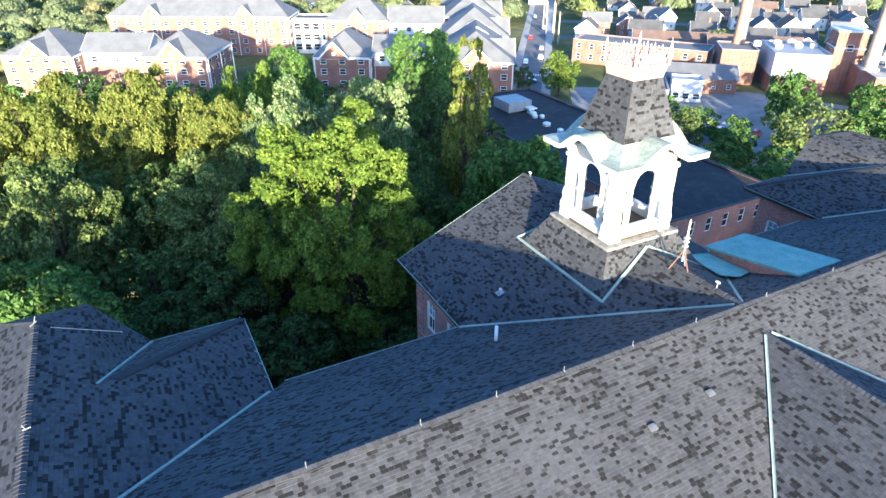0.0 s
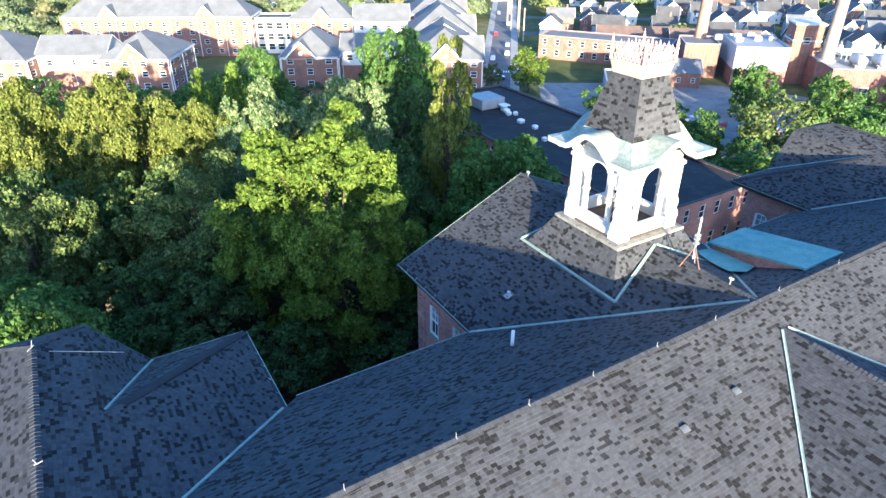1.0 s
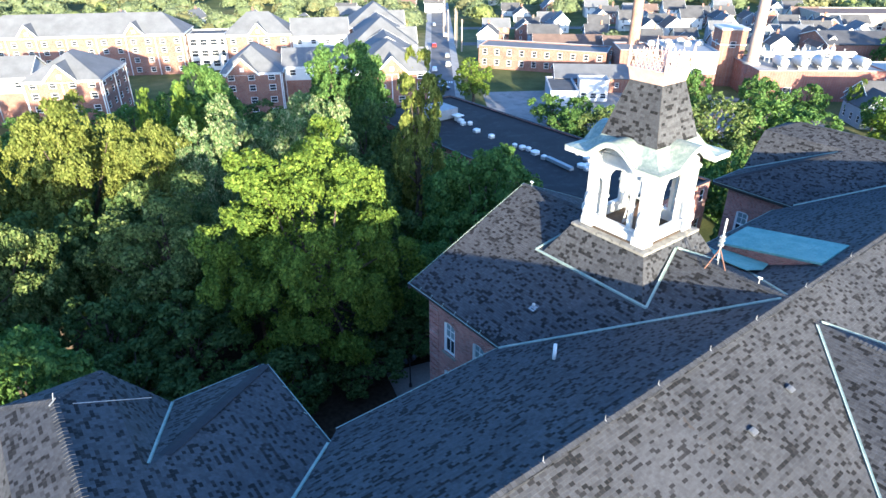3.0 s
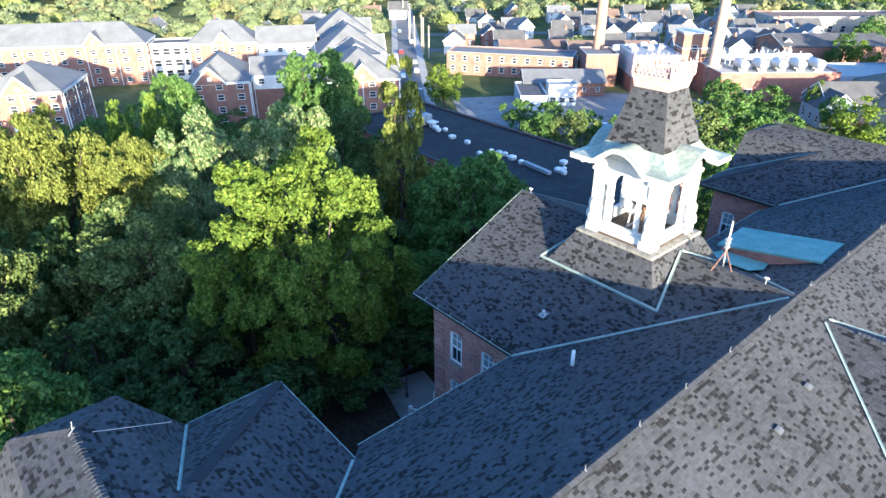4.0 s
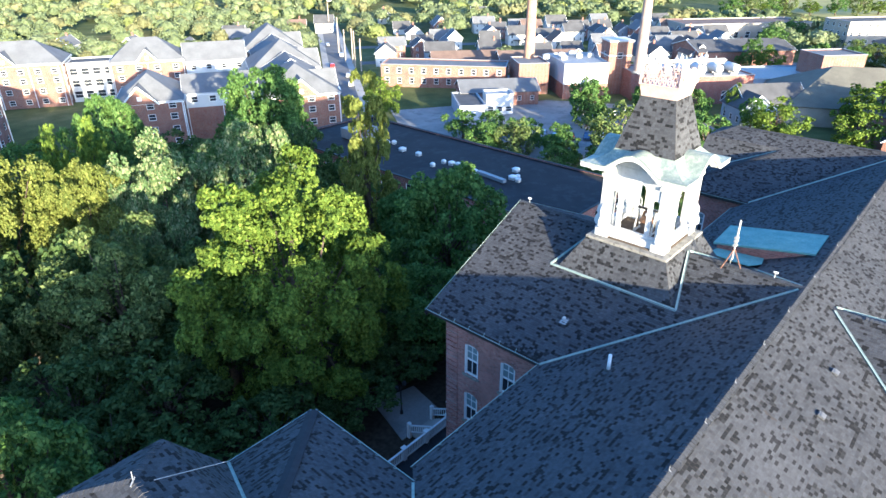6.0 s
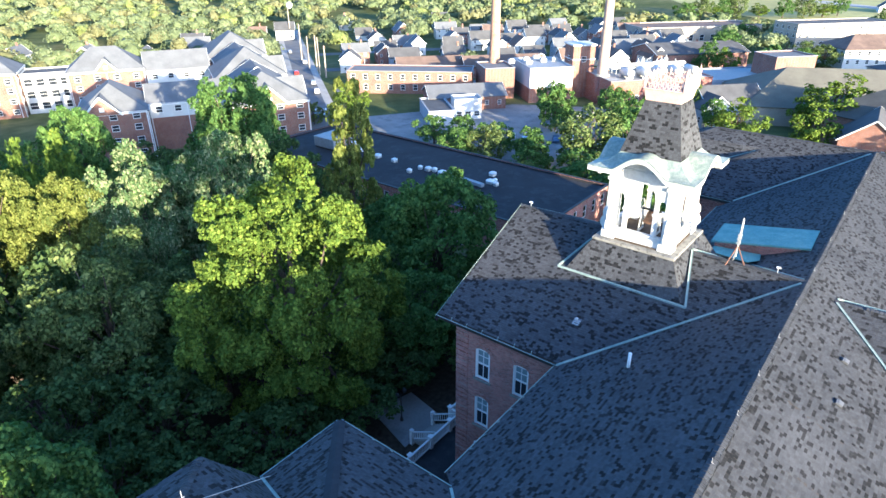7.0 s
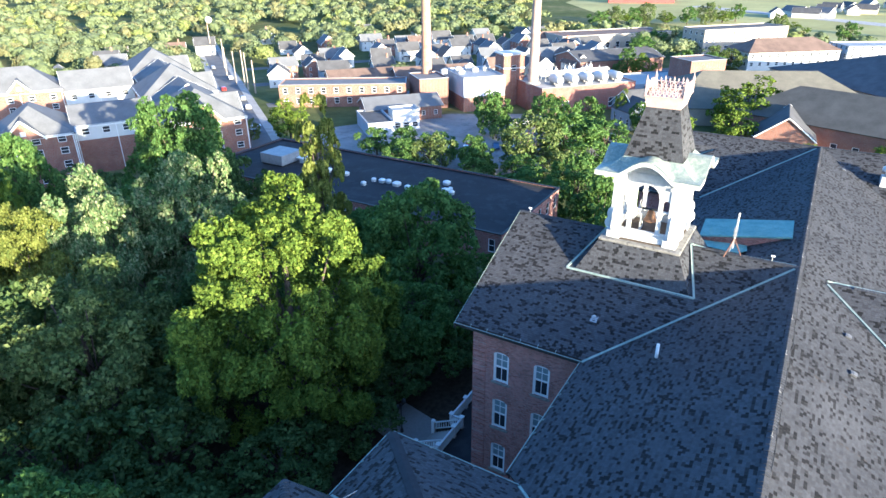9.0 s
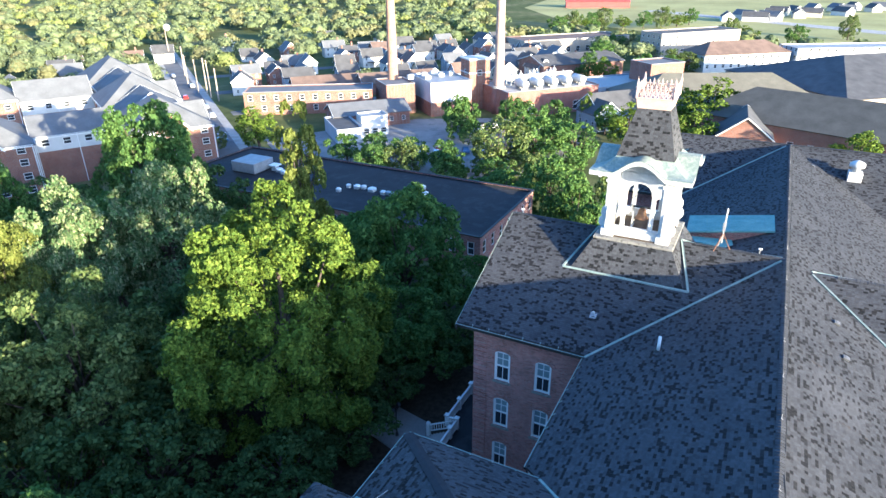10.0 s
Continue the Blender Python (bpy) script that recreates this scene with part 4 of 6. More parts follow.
for k in range(4):
    bm.faces.new((top[k], bot[k], bot[(k + 1) % 4], top[(k + 1) % 4]))
part("brick_side", bm, M_BRICK, shed)
bm = bmesh.new()
add_plate(bm, [(27.5, 17.6, 30.0), (26.6, 17.45, 30.03), (25.62, 17.9, 30.16), (25.5, 18.8, 30.22), (26.1, 20.4, 30.0), (27.5, 20.3, 29.8)], 0.05)
part("copper_saddle", bm, M_COPPER, shed, "green copper saddle sheet in the valley")

# white ventilator on the far slope of the east wing
ven = thing("roof_ventilator", pose(47.4, 9.0, RZ - K * 3.45 - 0.1), "white metal roof ventilator with a cowl", "ventilator")
part("base", box((-0.55, -0.55, -0.4), (0.55, 0.55, 0.7), 0.03), M_WHITE_WORN, ven)
part("cowl", lathe([(0.34, 0.7), (0.34, 1.05), (0.62, 1.14), (0.62, 1.45), (0.34, 1.62), (0.08, 1.72)], 16), M_WHITE_WORN, ven, smooth=True)

# porch deck and white balustrade before the centre wing's end
porch = thing("porch_roof", pose(0, 0, 0), "flat dark porch roof beside the brick wing", "porch")
part("deck", box((11.6, 31.15, 11.6), (33.8, 35.4, 12.05)), M_MEMBRANE, porch)
for x in (12.0, 18.0, 24.0, 30.0):
    part("pier", box((x - 0.3, 34.6, 6.0), (x + 0.3, 35.2, 11.6), 0.02), M_BRICK, porch)
rail = thing("balustrade", pose(0, 0, 12.05), "white wooden balustrade along the porch roof edge", "railing")


def rail_run(a, b):
    a, b = Vector((*a, 0)), Vector((*b, 0))
    n = max(2, int((b - a).length / 0.17))
    up = lambda z: Vector((0, 0, z))
    part("top_rail", bar(a + up(0.98), b + up(0.98), 0.16, 0.09), M_WHITE, rail)
    part("bottom_rail", bar(a + up(0.14), b + up(0.14), 0.1, 0.09), M_WHITE, rail)
    for k in range(1, n):
        p = a.lerp(b, k / n)
        part("baluster", bar(p + up(0.18), p + up(0.94), 0.06, 0.06, (1, 0, 0)), M_WHITE, rail)
    for k in range(int((b - a).length / 2.4) + 1):
        p = a + (b - a).normalized() * min(2.4 * k, (b - a).length)
        bm = bmesh.new()
        add_box(bm, (p.x - 0.15, p.y - 0.15, 0), (p.x + 0.15, p.y + 0.15, 1.12), 0.02)
        add_box(bm, (p.x - 0.21, p.y - 0.21, 1.12), (p.x + 0.21, p.y + 0.21, 1.22), 0.03)
        part("post", bm, M_WHITE, rail)


rail_run((11.75, 35.2), (20.2, 35.2))
rail_run((20.2, 35.2), (20.2, 36.1))
rail_run((20.2, 36.1), (28.0, 36.1))
part("deck", box((20.1, 35.42, 11.6), (28.2, 36.3, 12.05)), M_MEMBRANE, porch)
steps = thing("porch_steps", pose(0, 0, 0), "porch steps with white wooden hand rails", "steps")
for k in range(8):
    part("step", box((17.4, 35.45 + 0.3 * k, 10.3), (19.9, 35.75 + 0.3 * k, 11.9 - 0.18 * k), 0.01), M_CONCRETE, steps)
for x in (17.3, 20.0):
    part("hand_rail", bar((x, 35.4, 12.95), (x - 0.1, 37.7, 11.75), 0.12, 0.09), M_WHITE, steps)
    part("lower_rail", bar((x, 35.4, 12.3), (x - 0.1, 37.7, 11.1), 0.08, 0.07), M_WHITE, steps)
    for k in range(1, 10):
        y, z = 35.4 + 0.23 * k, 12.3 - 0.12 * k
        part("baluster", bar((x, y, z), (x, y, z + 0.64), 0.05, 0.05, (1, 0, 0)), M_WHITE, steps)
    part("post", box((x - 0.25, 37.6, 10.4), (x + 0.05, 37.9, 12.0), 0.02), M_WHITE, steps)
tagged(part("path", plate([(16.5, 37.9, 10.56), (21.2, 37.9, 10.56), (22.0, 42.0, 10.56), (18.0, 43.0, 10.56)], 0.4), M_YARD, None), "pale concrete path in the shade of the trees", "path", kind="structure")

# ---- ground ----
def ground_z(x, y):
    """The college stands on a rise; round it the land falls to a plain."""
    dx = max(-20 - x, 0, x - 44)
    dy = max(-12 - y, 0, y - 40)
    t = min(1.0, math.hypot(dx / 40, dy / 62))
    return 10.5 - 10.5 * t * t * (3 - 2 * t)


def make_ground():
    mat, nt, bsdf = nodes_of("grass_and_soil", 0.95)
    big, mid, fine = noise_at(nt, 0.02, 5), noise_at(nt, 0.16, 5), noise_at(nt, 2.5, 4)
    col = ramp(nt, big, [(0.3, (0.08, 0.10, 0.035)), (0.52, (0.125, 0.14, 0.058)), (0.7, (0.21, 0.195, 0.10))])
    col = mixed(nt, col, ramp(nt, mid, [(0.35, (0.7, 0.75, 0.7)), (0.65, (1.2, 1.15, 1.1))]), 0.8, "MULTIPLY")
    col = mixed(nt, col, ramp(nt, fine, [(0.3, (0.7, 0.7, 0.7)), (0.7, (1.2, 1.2, 1.2))]), 0.7, "MULTIPLY")
    # bare trodden soil and leaf litter under the grove
    pos = nt.nodes.new("ShaderNodeNewGeometry").outputs["Position"]
    gap = nt.nodes.new("ShaderNodeVectorMath")
    gap.operation = "DISTANCE"
    gap.inputs[1].default_value = (14.0, 58.0, 9.0)
    nt.links.new(pos, gap.inputs[0])
    edge = nt.nodes.new("ShaderNodeMath")
    edge.operation = "MULTIPLY_ADD"
    edge.inputs[1].default_value = 18.0
    nt.links.new(mid, edge.inputs[0])
    nt.links.new(gap.outputs["Value"], edge.inputs[2])
    scale = nt.nodes.new("ShaderNodeMath")
    scale.operation = "DIVIDE"
    scale.inputs[1].default_value = 100.0
    nt.links.new(edge.outputs[0], scale.inputs[0])
    soil = ramp(nt, fine, [(0.3, (0.035, 0.028, 0.021)), (0.7, (0.075, 0.058, 0.042))])
    col = mixed(nt, soil, col, ramp(nt, scale.outputs[0], [(0.44, (0, 0, 0)), (0.52, (1, 1, 1))]))
    nt.links.new(col, bsdf.inputs["Base Color"])
    bumped(nt, bsdf, fine, 0.5, 0.08)
    bsdf.inputs["Specular IOR Level"].default_value = 0.05
    verts, faces = [], []
    radii = [0.0] + [6 * 1.075 ** k for k in range(92)]
    n = 96
    verts.append((20, 20, ground_z(20, 20)))
    for r in radii[1:]:
        for k in range(n):
            x, y = 20 + r * math.cos(2 * math.pi * k / n), 20 + r * math.sin(2 * math.pi * k / n)
            verts.append((x, y, ground_z(x, y)))
    for k in range(n):
        faces.append((0, 1 + k, 1 + (k + 1) % n))
    for i in range(len(radii) - 2):
        a, b = 1 + i * n, 1 + (i + 1) * n
        for k in range(n):
            faces.append((a + k, b + k, b + (k + 1) % n, a + (k + 1) % n))
    ob = new("ground", mesh_from("ground", verts, faces, mat))
    ob.data.shade_smooth()
    return tagged(ob, "grassy ground falling away from the college hill", "ground", kind="structure")


ground = make_ground()


def sheet(name, pts, z, mat, label, category):
    """A thin paved sheet on the plain."""
    bm = bmesh.new()
    add_plate(bm, [(x, y, z) for x, y in pts], 0.3)
    return tagged(part(name, bm, mat, None), label, category, kind="structure")

# ---- trees ----
def leaf_cloud(seed, rx, rz, zc, lobes, leaves, size, mat, low=-0.55, core=0.6, flat=0.75):
    """A crown: boughs spread over an uneven ellipsoid, each a mound of leafy tufts, with gaps between."""
    g = np.random.default_rng(seed)
    i = np.arange(lobes) + 0.5
    z = 1 - (1 - low) * i / lobes
    ring = np.sqrt(np.maximum(0, 1 - z * z))
    turn = i * 2.39996 + seed
    d = np.stack([ring * np.cos(turn), ring * np.sin(turn), z], 1) + 0.16 * g.normal(size=(lobes, 3))
    d /= np.linalg.norm(d, axis=1)[:, None]
    side = np.arctan2(d[:, 1], d[:, 0])
    bulge = 1 + 0.13 * np.sin(3 * side + seed) + 0.06 * np.sin(5 * d[:, 2] * 3 + 2 * side) + 0.07 * g.normal(size=lobes)
    c = d * (g.uniform(core, 1.0, lobes) * np.clip(bulge, 0.7, 1.25))[:, None] * np.array([rx, rx, rz])
    c[:, 2] += zc
    lr = g.uniform(0.75, 1.3, lobes) * rx * 1.6 / math.sqrt(lobes)
    # tufts over the outer and upper side of every bough
    per = 17
    of = np.repeat(np.arange(lobes), per)
    n = g.normal(size=(lobes * per, 3)) + 0.9 * d[of] + np.array([0, 0, 0.45])
    n /= np.linalg.norm(n, axis=1)[:, None]
    tc = c[of] + n * (lr[of] * g.uniform(0.62, 1.05, len(of)))[:, None] * np.array([1, 1, flat])
    tr = lr[of] * g.uniform(0.24, 0.46, len(of))
    # leaves over the outside of every tuft, a few deeper inside
    w = g.choice(len(of), leaves, p=tr ** 2 / (tr ** 2).sum())
    m = g.normal(size=(leaves, 3)) + 0.75 * n[w] + np.array([0, 0, 0.3])
    m /= np.linalg.norm(m, axis=1)[:, None]
    p = tc[w] + m * (tr[w] * g.uniform(0.6, 1.12, leaves))[:, None]
    deep = g.random(leaves) < 0.07
    p[deep] = (p[deep] - [0, 0, zc]) * g.uniform(0.35, 0.85, deep.sum())[:, None] + [0, 0, zc]
    nor = m + np.array([0, 0, 0.3]) + 0.62 * g.normal(size=(leaves, 3))
    nor /= np.linalg.norm(nor, axis=1)[:, None]
    t = np.cross(nor, g.normal(size=(leaves, 3)))
    t /= np.linalg.norm(t, axis=1)[:, None]
    b = np.cross(nor, t)
    s = (size * g.uniform(0.65, 1.25, leaves))[:, None]
    v = np.stack([p - t * s, p - b * s * 0.62 + nor * s * 0.12, p + t * s, p + b * s * 0.62 + nor * s * 0.12], 1).reshape(-1, 3)
    wide = rx / np.percentile(np.hypot(v[:, 0], v[:, 1]), 97)
    tall = rz / (np.percentile(v[:, 2], 99.6) - zc)
    fit = np.array([wide, wide, tall])
    v, c = (v - [0, 0, zc]) * fit + [0, 0, zc], (c - [0, 0, zc]) * fit + [0, 0, zc]
    me = bpy.data.meshes.new("crown")
    me.vertices.add(len(v))
    me.vertices.foreach_set("co", v.ravel())
    me.loops.add(leaves * 4)
    me.loops.foreach_set("vertex_index", np.arange(leaves * 4))
    me.polygons.add(leaves)
    me.polygons.foreach_set("loop_start", np.arange(leaves) * 4)
    me.update(calc_edges=True)
    me.materials.append(mat)
    return me, c, lr


def limb(bm, a, b, ra, rb, n=6):
    a, b = Vector(a), Vector(b)
    d = (b - a).normalized()
    u = d.orthogonal().normalized()
    w = d.cross(u)
    rows = []
    for p, r in ((a, ra), ((a + b) / 2 + u * (ra * 0.5), (ra + rb) / 2), (b, rb)):
        rows.append([bm.verts.new(p + (u * math.cos(2 * math.pi * k / n) + w * math.sin(2 * math.pi * k / n)) * r) for k in range(n)])
    for p, q in zip(rows, rows[1:]):
        for k in range(n):
            bm.faces.new((p[k], p[(k + 1) % n], q[(k + 1) % n], q[k]))
    bm.faces.new(rows[0][::-1])
    bm.faces.new(rows[-1])


def grow(name, seed, height, rx, mat, leaves, size, label, lobes=45, crown_low=0.25, low=-0.55, core=0.6, flat=0.75):
    """One tree of a kind at its own size, standing at the origin."""
    zc = height * (crown_low + (1 - crown_low) * 0.5)
    rz = height * (1 - crown_low) * 0.5
    me, c, lr = leaf_cloud(seed, rx, rz, zc, lobes, leaves, size, mat, low, core, flat)
    tree = thing(name, Matrix.Identity(4), label, "tree")
    bm = bmesh.new()
    r0 = 0.028 * height
    limb(bm, (0, 0, -1.0), (0.02 * rx, 0, zc * 0.6), r0 * 1.3, r0 * 0.85, 8)
    limb(bm, (0.02 * rx, 0, zc * 0.58), (0, 0.03 * rx, zc + rz * 0.5), r0 * 0.85, r0 * 0.25, 8)
    g = np.random.default_rng(seed + 50)
    for k in g.choice(len(c), min(22, len(c)), replace=False):
        z0 = zc * (0.5 + 0.45 * g.random())
        limb(bm, (0, 0, z0), c[k] * np.array([0.92, 0.92, 1.0]), r0 * 0.35, r0 * 0.08, 5)
    part("trunk", bm, M_BARK, tree, smooth=True)
    part("crown", me, mat, tree)
    return tree, height, rx


KINDS, PLANTED = {}, {}


def kind(key, *args, **more):
    KINDS[key] = (args, more)


def plant(key, x, y, top, radius, spin=None, base=None, label=""):
    """A tree of a kind with its foot on the ground, its top at a height and its crown as wide as told."""
    z = ground_z(x, y) if base is None else base
    spin = (x * 37 + y * 61) % 360 if spin is None else spin
    if key not in PLANTED:
        PLANTED[key] = grow(*KINDS[key][0], **KINDS[key][1])
        tree, h, r = PLANTED[key]
        made = tree
    else:
        tree, h, r = PLANTED[key]
        made = None
    m = pose(x, y, z, 0, 0, spin) @ Matrix.Diagonal((radius / r, radius / r, (top - z) / h, 1))
    if made is None:
        made = copy_thing(tree, m @ Matrix.Diagonal((*tree.scale, 1)).inverted())
    else:
        made.matrix_basis = m
    if label:
        made["label"] = label
    return made


F_LIME = foliage("leaves_lime", (0.062, 0.108, 0.018), (0.110, 0.168, 0.027), (0.186, 0.252, 0.042), (1.6, 1.2, 0.4))
F_GREEN = foliage("leaves_green", (0.050, 0.106, 0.029), (0.090, 0.168, 0.045), (0.155, 0.245, 0.070), (1.2, 1.2, 0.5))
F_DARK = foliage("leaves_dark", (0.040, 0.074, 0.024), (0.070, 0.114, 0.036), (0.122, 0.172, 0.058), (1.1, 1.2, 0.6))
F_PALE = foliage("leaves_pale", (0.085, 0.150, 0.058), (0.130, 0.200, 0.082), (0.330, 0.350, 0.190), (1.0, 1.1, 0.6))
F_OLIVE = foliage("leaves_olive", (0.062, 0.098, 0.031), (0.108, 0.152, 0.048), (0.200, 0.238, 0.088), (1.1, 1.1, 0.5))
F_YELLOW = foliage("leaves_yellow", (0.090, 0.118, 0.026), (0.142, 0.168, 0.037), (0.215, 0.238, 0.062), (1.4, 1.2, 0.5))

kind("maple", "maple_tree", 3, 21.7, 8.6, F_LIME, 76000, 0.18, "large maple with lime-green sunlit leaves", lobes=96, crown_low=0.04, low=-0.75, core=0.70)
kind("oak", "oak_tree", 11, 17.0, 7.0, F_GREEN, 18000, 0.255, "broad green leafy oak", lobes=50, crown_low=0.08)
kind("dark", "broadleaf_tree", 17, 17.0, 7.5, F_DARK, 7000, 0.375, "dense dark-green broadleaf tree", lobes=42, crown_low=0.06)
kind("pale", "poplar_tree", 23, 16.0, 7.0, F_PALE, 21000, 0.225, "pale silver-green poplar tree", lobes=40, crown_low=0.2)
kind("olive", "linden_tree", 29, 15.0, 7.0, F_OLIVE, 30000, 0.195, "olive-green leafy linden tree with pale tips", lobes=44, crown_low=0.1, flat=0.6)
kind("yellow", "sycamore_tree", 37, 18.0, 6.5, F_YELLOW, 26000, 0.20, "yellow-green sunlit sycamore tree", lobes=34, crown_low=0.35, core=0.5)
kind("narrow", "spruce_tree", 41, 17.0, 3.6, F_YELLOW, 16000, 0.19, "tall narrow yellow-green feathery tree", lobes=46, crown_low=0.05, low=-0.9, core=0.5)
kind("small", "street_tree", 53, 11.0, 5.0, F_GREEN, 3400, 0.37, "small green leafy street tree", lobes=24, crown_low=0.03, low=-0.9)
kind("small_olive", "park_tree", 59, 11.0, 5.5, F_OLIVE, 3400, 0.37, "small olive-green leafy park tree", lobes=24, crown_low=0.03, low=-0.9)
kind("small_lime", "lime_tree", 61, 11.0, 5.0, F_LIME, 3400, 0.37, "small bright lime-green leafy tree", lobes=24, crown_low=0.03, low=-0.9)

# the grove beside the college, plus unseen shade trees west of it: kind, x, y, top, crown radius
GROVE = (
    ("maple", 14.5, 47.6, 32.2, 8.7), ("oak", 33.4, 48.0, 27.0, 6.6), ("olive", 6.2, 62.0, 25.2, 7.4), ("oak", -7.5, 44.0, 25.0, 5.0), ("olive", -8.5, 63.0, 26.8, 6.5),
    ("yellow", 2.3, 81.5, 30.3, 6.2), ("yellow", 9.6, 77.5, 26.8, 4.8), ("yellow", -9.5, 85.0, 29.2, 6.8), ("pale", 19.0, 79.0, 27.2, 6.6), ("pale", 13.8, 74.0, 24.6, 4.2),
    ("pale", 27.6, 76.5, 27.5, 7.0), ("oak", 54.0, 112.0, 25.8, 9.4), ("narrow", 36.0, 62.8, 33.8, 3.4), ("small_lime", 22.3, 110.0, 23.4, 4.4), ("small_lime", 16.5, 107.5, 23.8, 4.0), ("oak", 28.5, 118.0, 23.8, 7.4),
    ("oak", 36.5, 55.0, 22.0, 5.5), ("dark", 25.0, 56.0, 23.0, 5.6), ("dark", 29.0, 66.0, 22.0, 6.0), ("oak", 25.5, 43.5, 20.5, 5.0), ("dark", 4.0, 70.0, 22.5, 6.0),
    ("small_lime", -10.0, 112.0, 22.0, 6.0), ("dark", -2.0, 104.0, 18.5, 7.0), ("dark", -15.0, 112.0, 17.5, 8.0), ("dark", 9.0, 118.0, 17.0, 7.0), ("dark", -27.0, 112.0, 18.0, 8.0), ("oak", -10.0, 53.0, 21.5, 5.5),
    ("dark", -1.5, 48.0, 18.5, 4.5), ("dark", 4.0, 51.0, 19.5, 4.8),
    ("dark", 31.0, 82.0, 22.0, 6.0), ("dark", 17.0, 88.0, 20.5, 6.0), ("dark", 9.0, 70.0, 20.0, 5.0), ("dark", -9.0, 76.0, 22.0, 6.5),
    ("dark", -15.0, 57.0, 22.0, 6.5), ("dark", -4.0, 72.0, 21.5, 6.0), ("dark", -1.0, 92.0, 20.0, 7.5), ("dark", 12.0, 94.0, 19.5, 7.5),
    ("oak", 30.0, 92.0, 20.0, 7.0), ("dark", 46.0, 92.0, 20.0, 6.5), ("dark", 46.0, 100.0, 18.5, 7.0), ("dark", 22.0, 104.0, 17.0, 7.5), ("dark", 35.0, 108.0, 16.5, 7.5),
    ("dark", -22.0, 76.0, 23.0, 7.5), ("dark", -16.0, 100.0, 20.0, 8.0), ("dark", 4.0, 108.0, 16.5, 8.0), ("dark", 17.0, 62.0, 21.5, 6.0), ("dark", 42.0, 68.0, 18.0, 5.5),
    ("oak", 45.0, 60.0, 18.0, 5.0), ("dark", 50.0, 86.0, 17.0, 6.0), ("dark", -30.0, 95.0, 22.0, 9.0), ("oak", -3.0, 120.0, 15.0, 8.0), ("dark", 24.0, 124.0, 14.0, 8.0),
    # out of view, added only to block sun: trees at x -18.5, -26, -31
    ("dark", 42.0, 126.0, 13.5, 8.0), ("dark", 1.0, 43.5, 17.0, 4.2), ("dark", 8.5, 43.5, 17.0, 4.0), ("dark", 16.0, 42.8, 15.8, 3.8), ("dark", 22.0, 43.0, 15.5, 3.4), ("dark", 12.0, 56.0, 20.0, 5.5), ("dark", 30.0, 41.0, 17.0, 3.8), ("dark", -18.5, 37.0, 29.0, 6.5), ("dark", -4.0, 37.5, 18.5, 4.0), ("dark", -1.0, 55.0, 20.0, 4.5), ("dark", -26.0, 50.0, 28.0, 8.0), ("dark", -31.0, 64.0, 27.0, 8.0), ("dark", 20.5, 46.0, 17.5, 4.0), ("dark", 27.5, 40.5, 16.5, 3.6), ("oak", 37.0, 42.5, 19.0, 4.6),
)
for k, x, y, top, r in GROVE:
    plant(k, x, y, top, r)

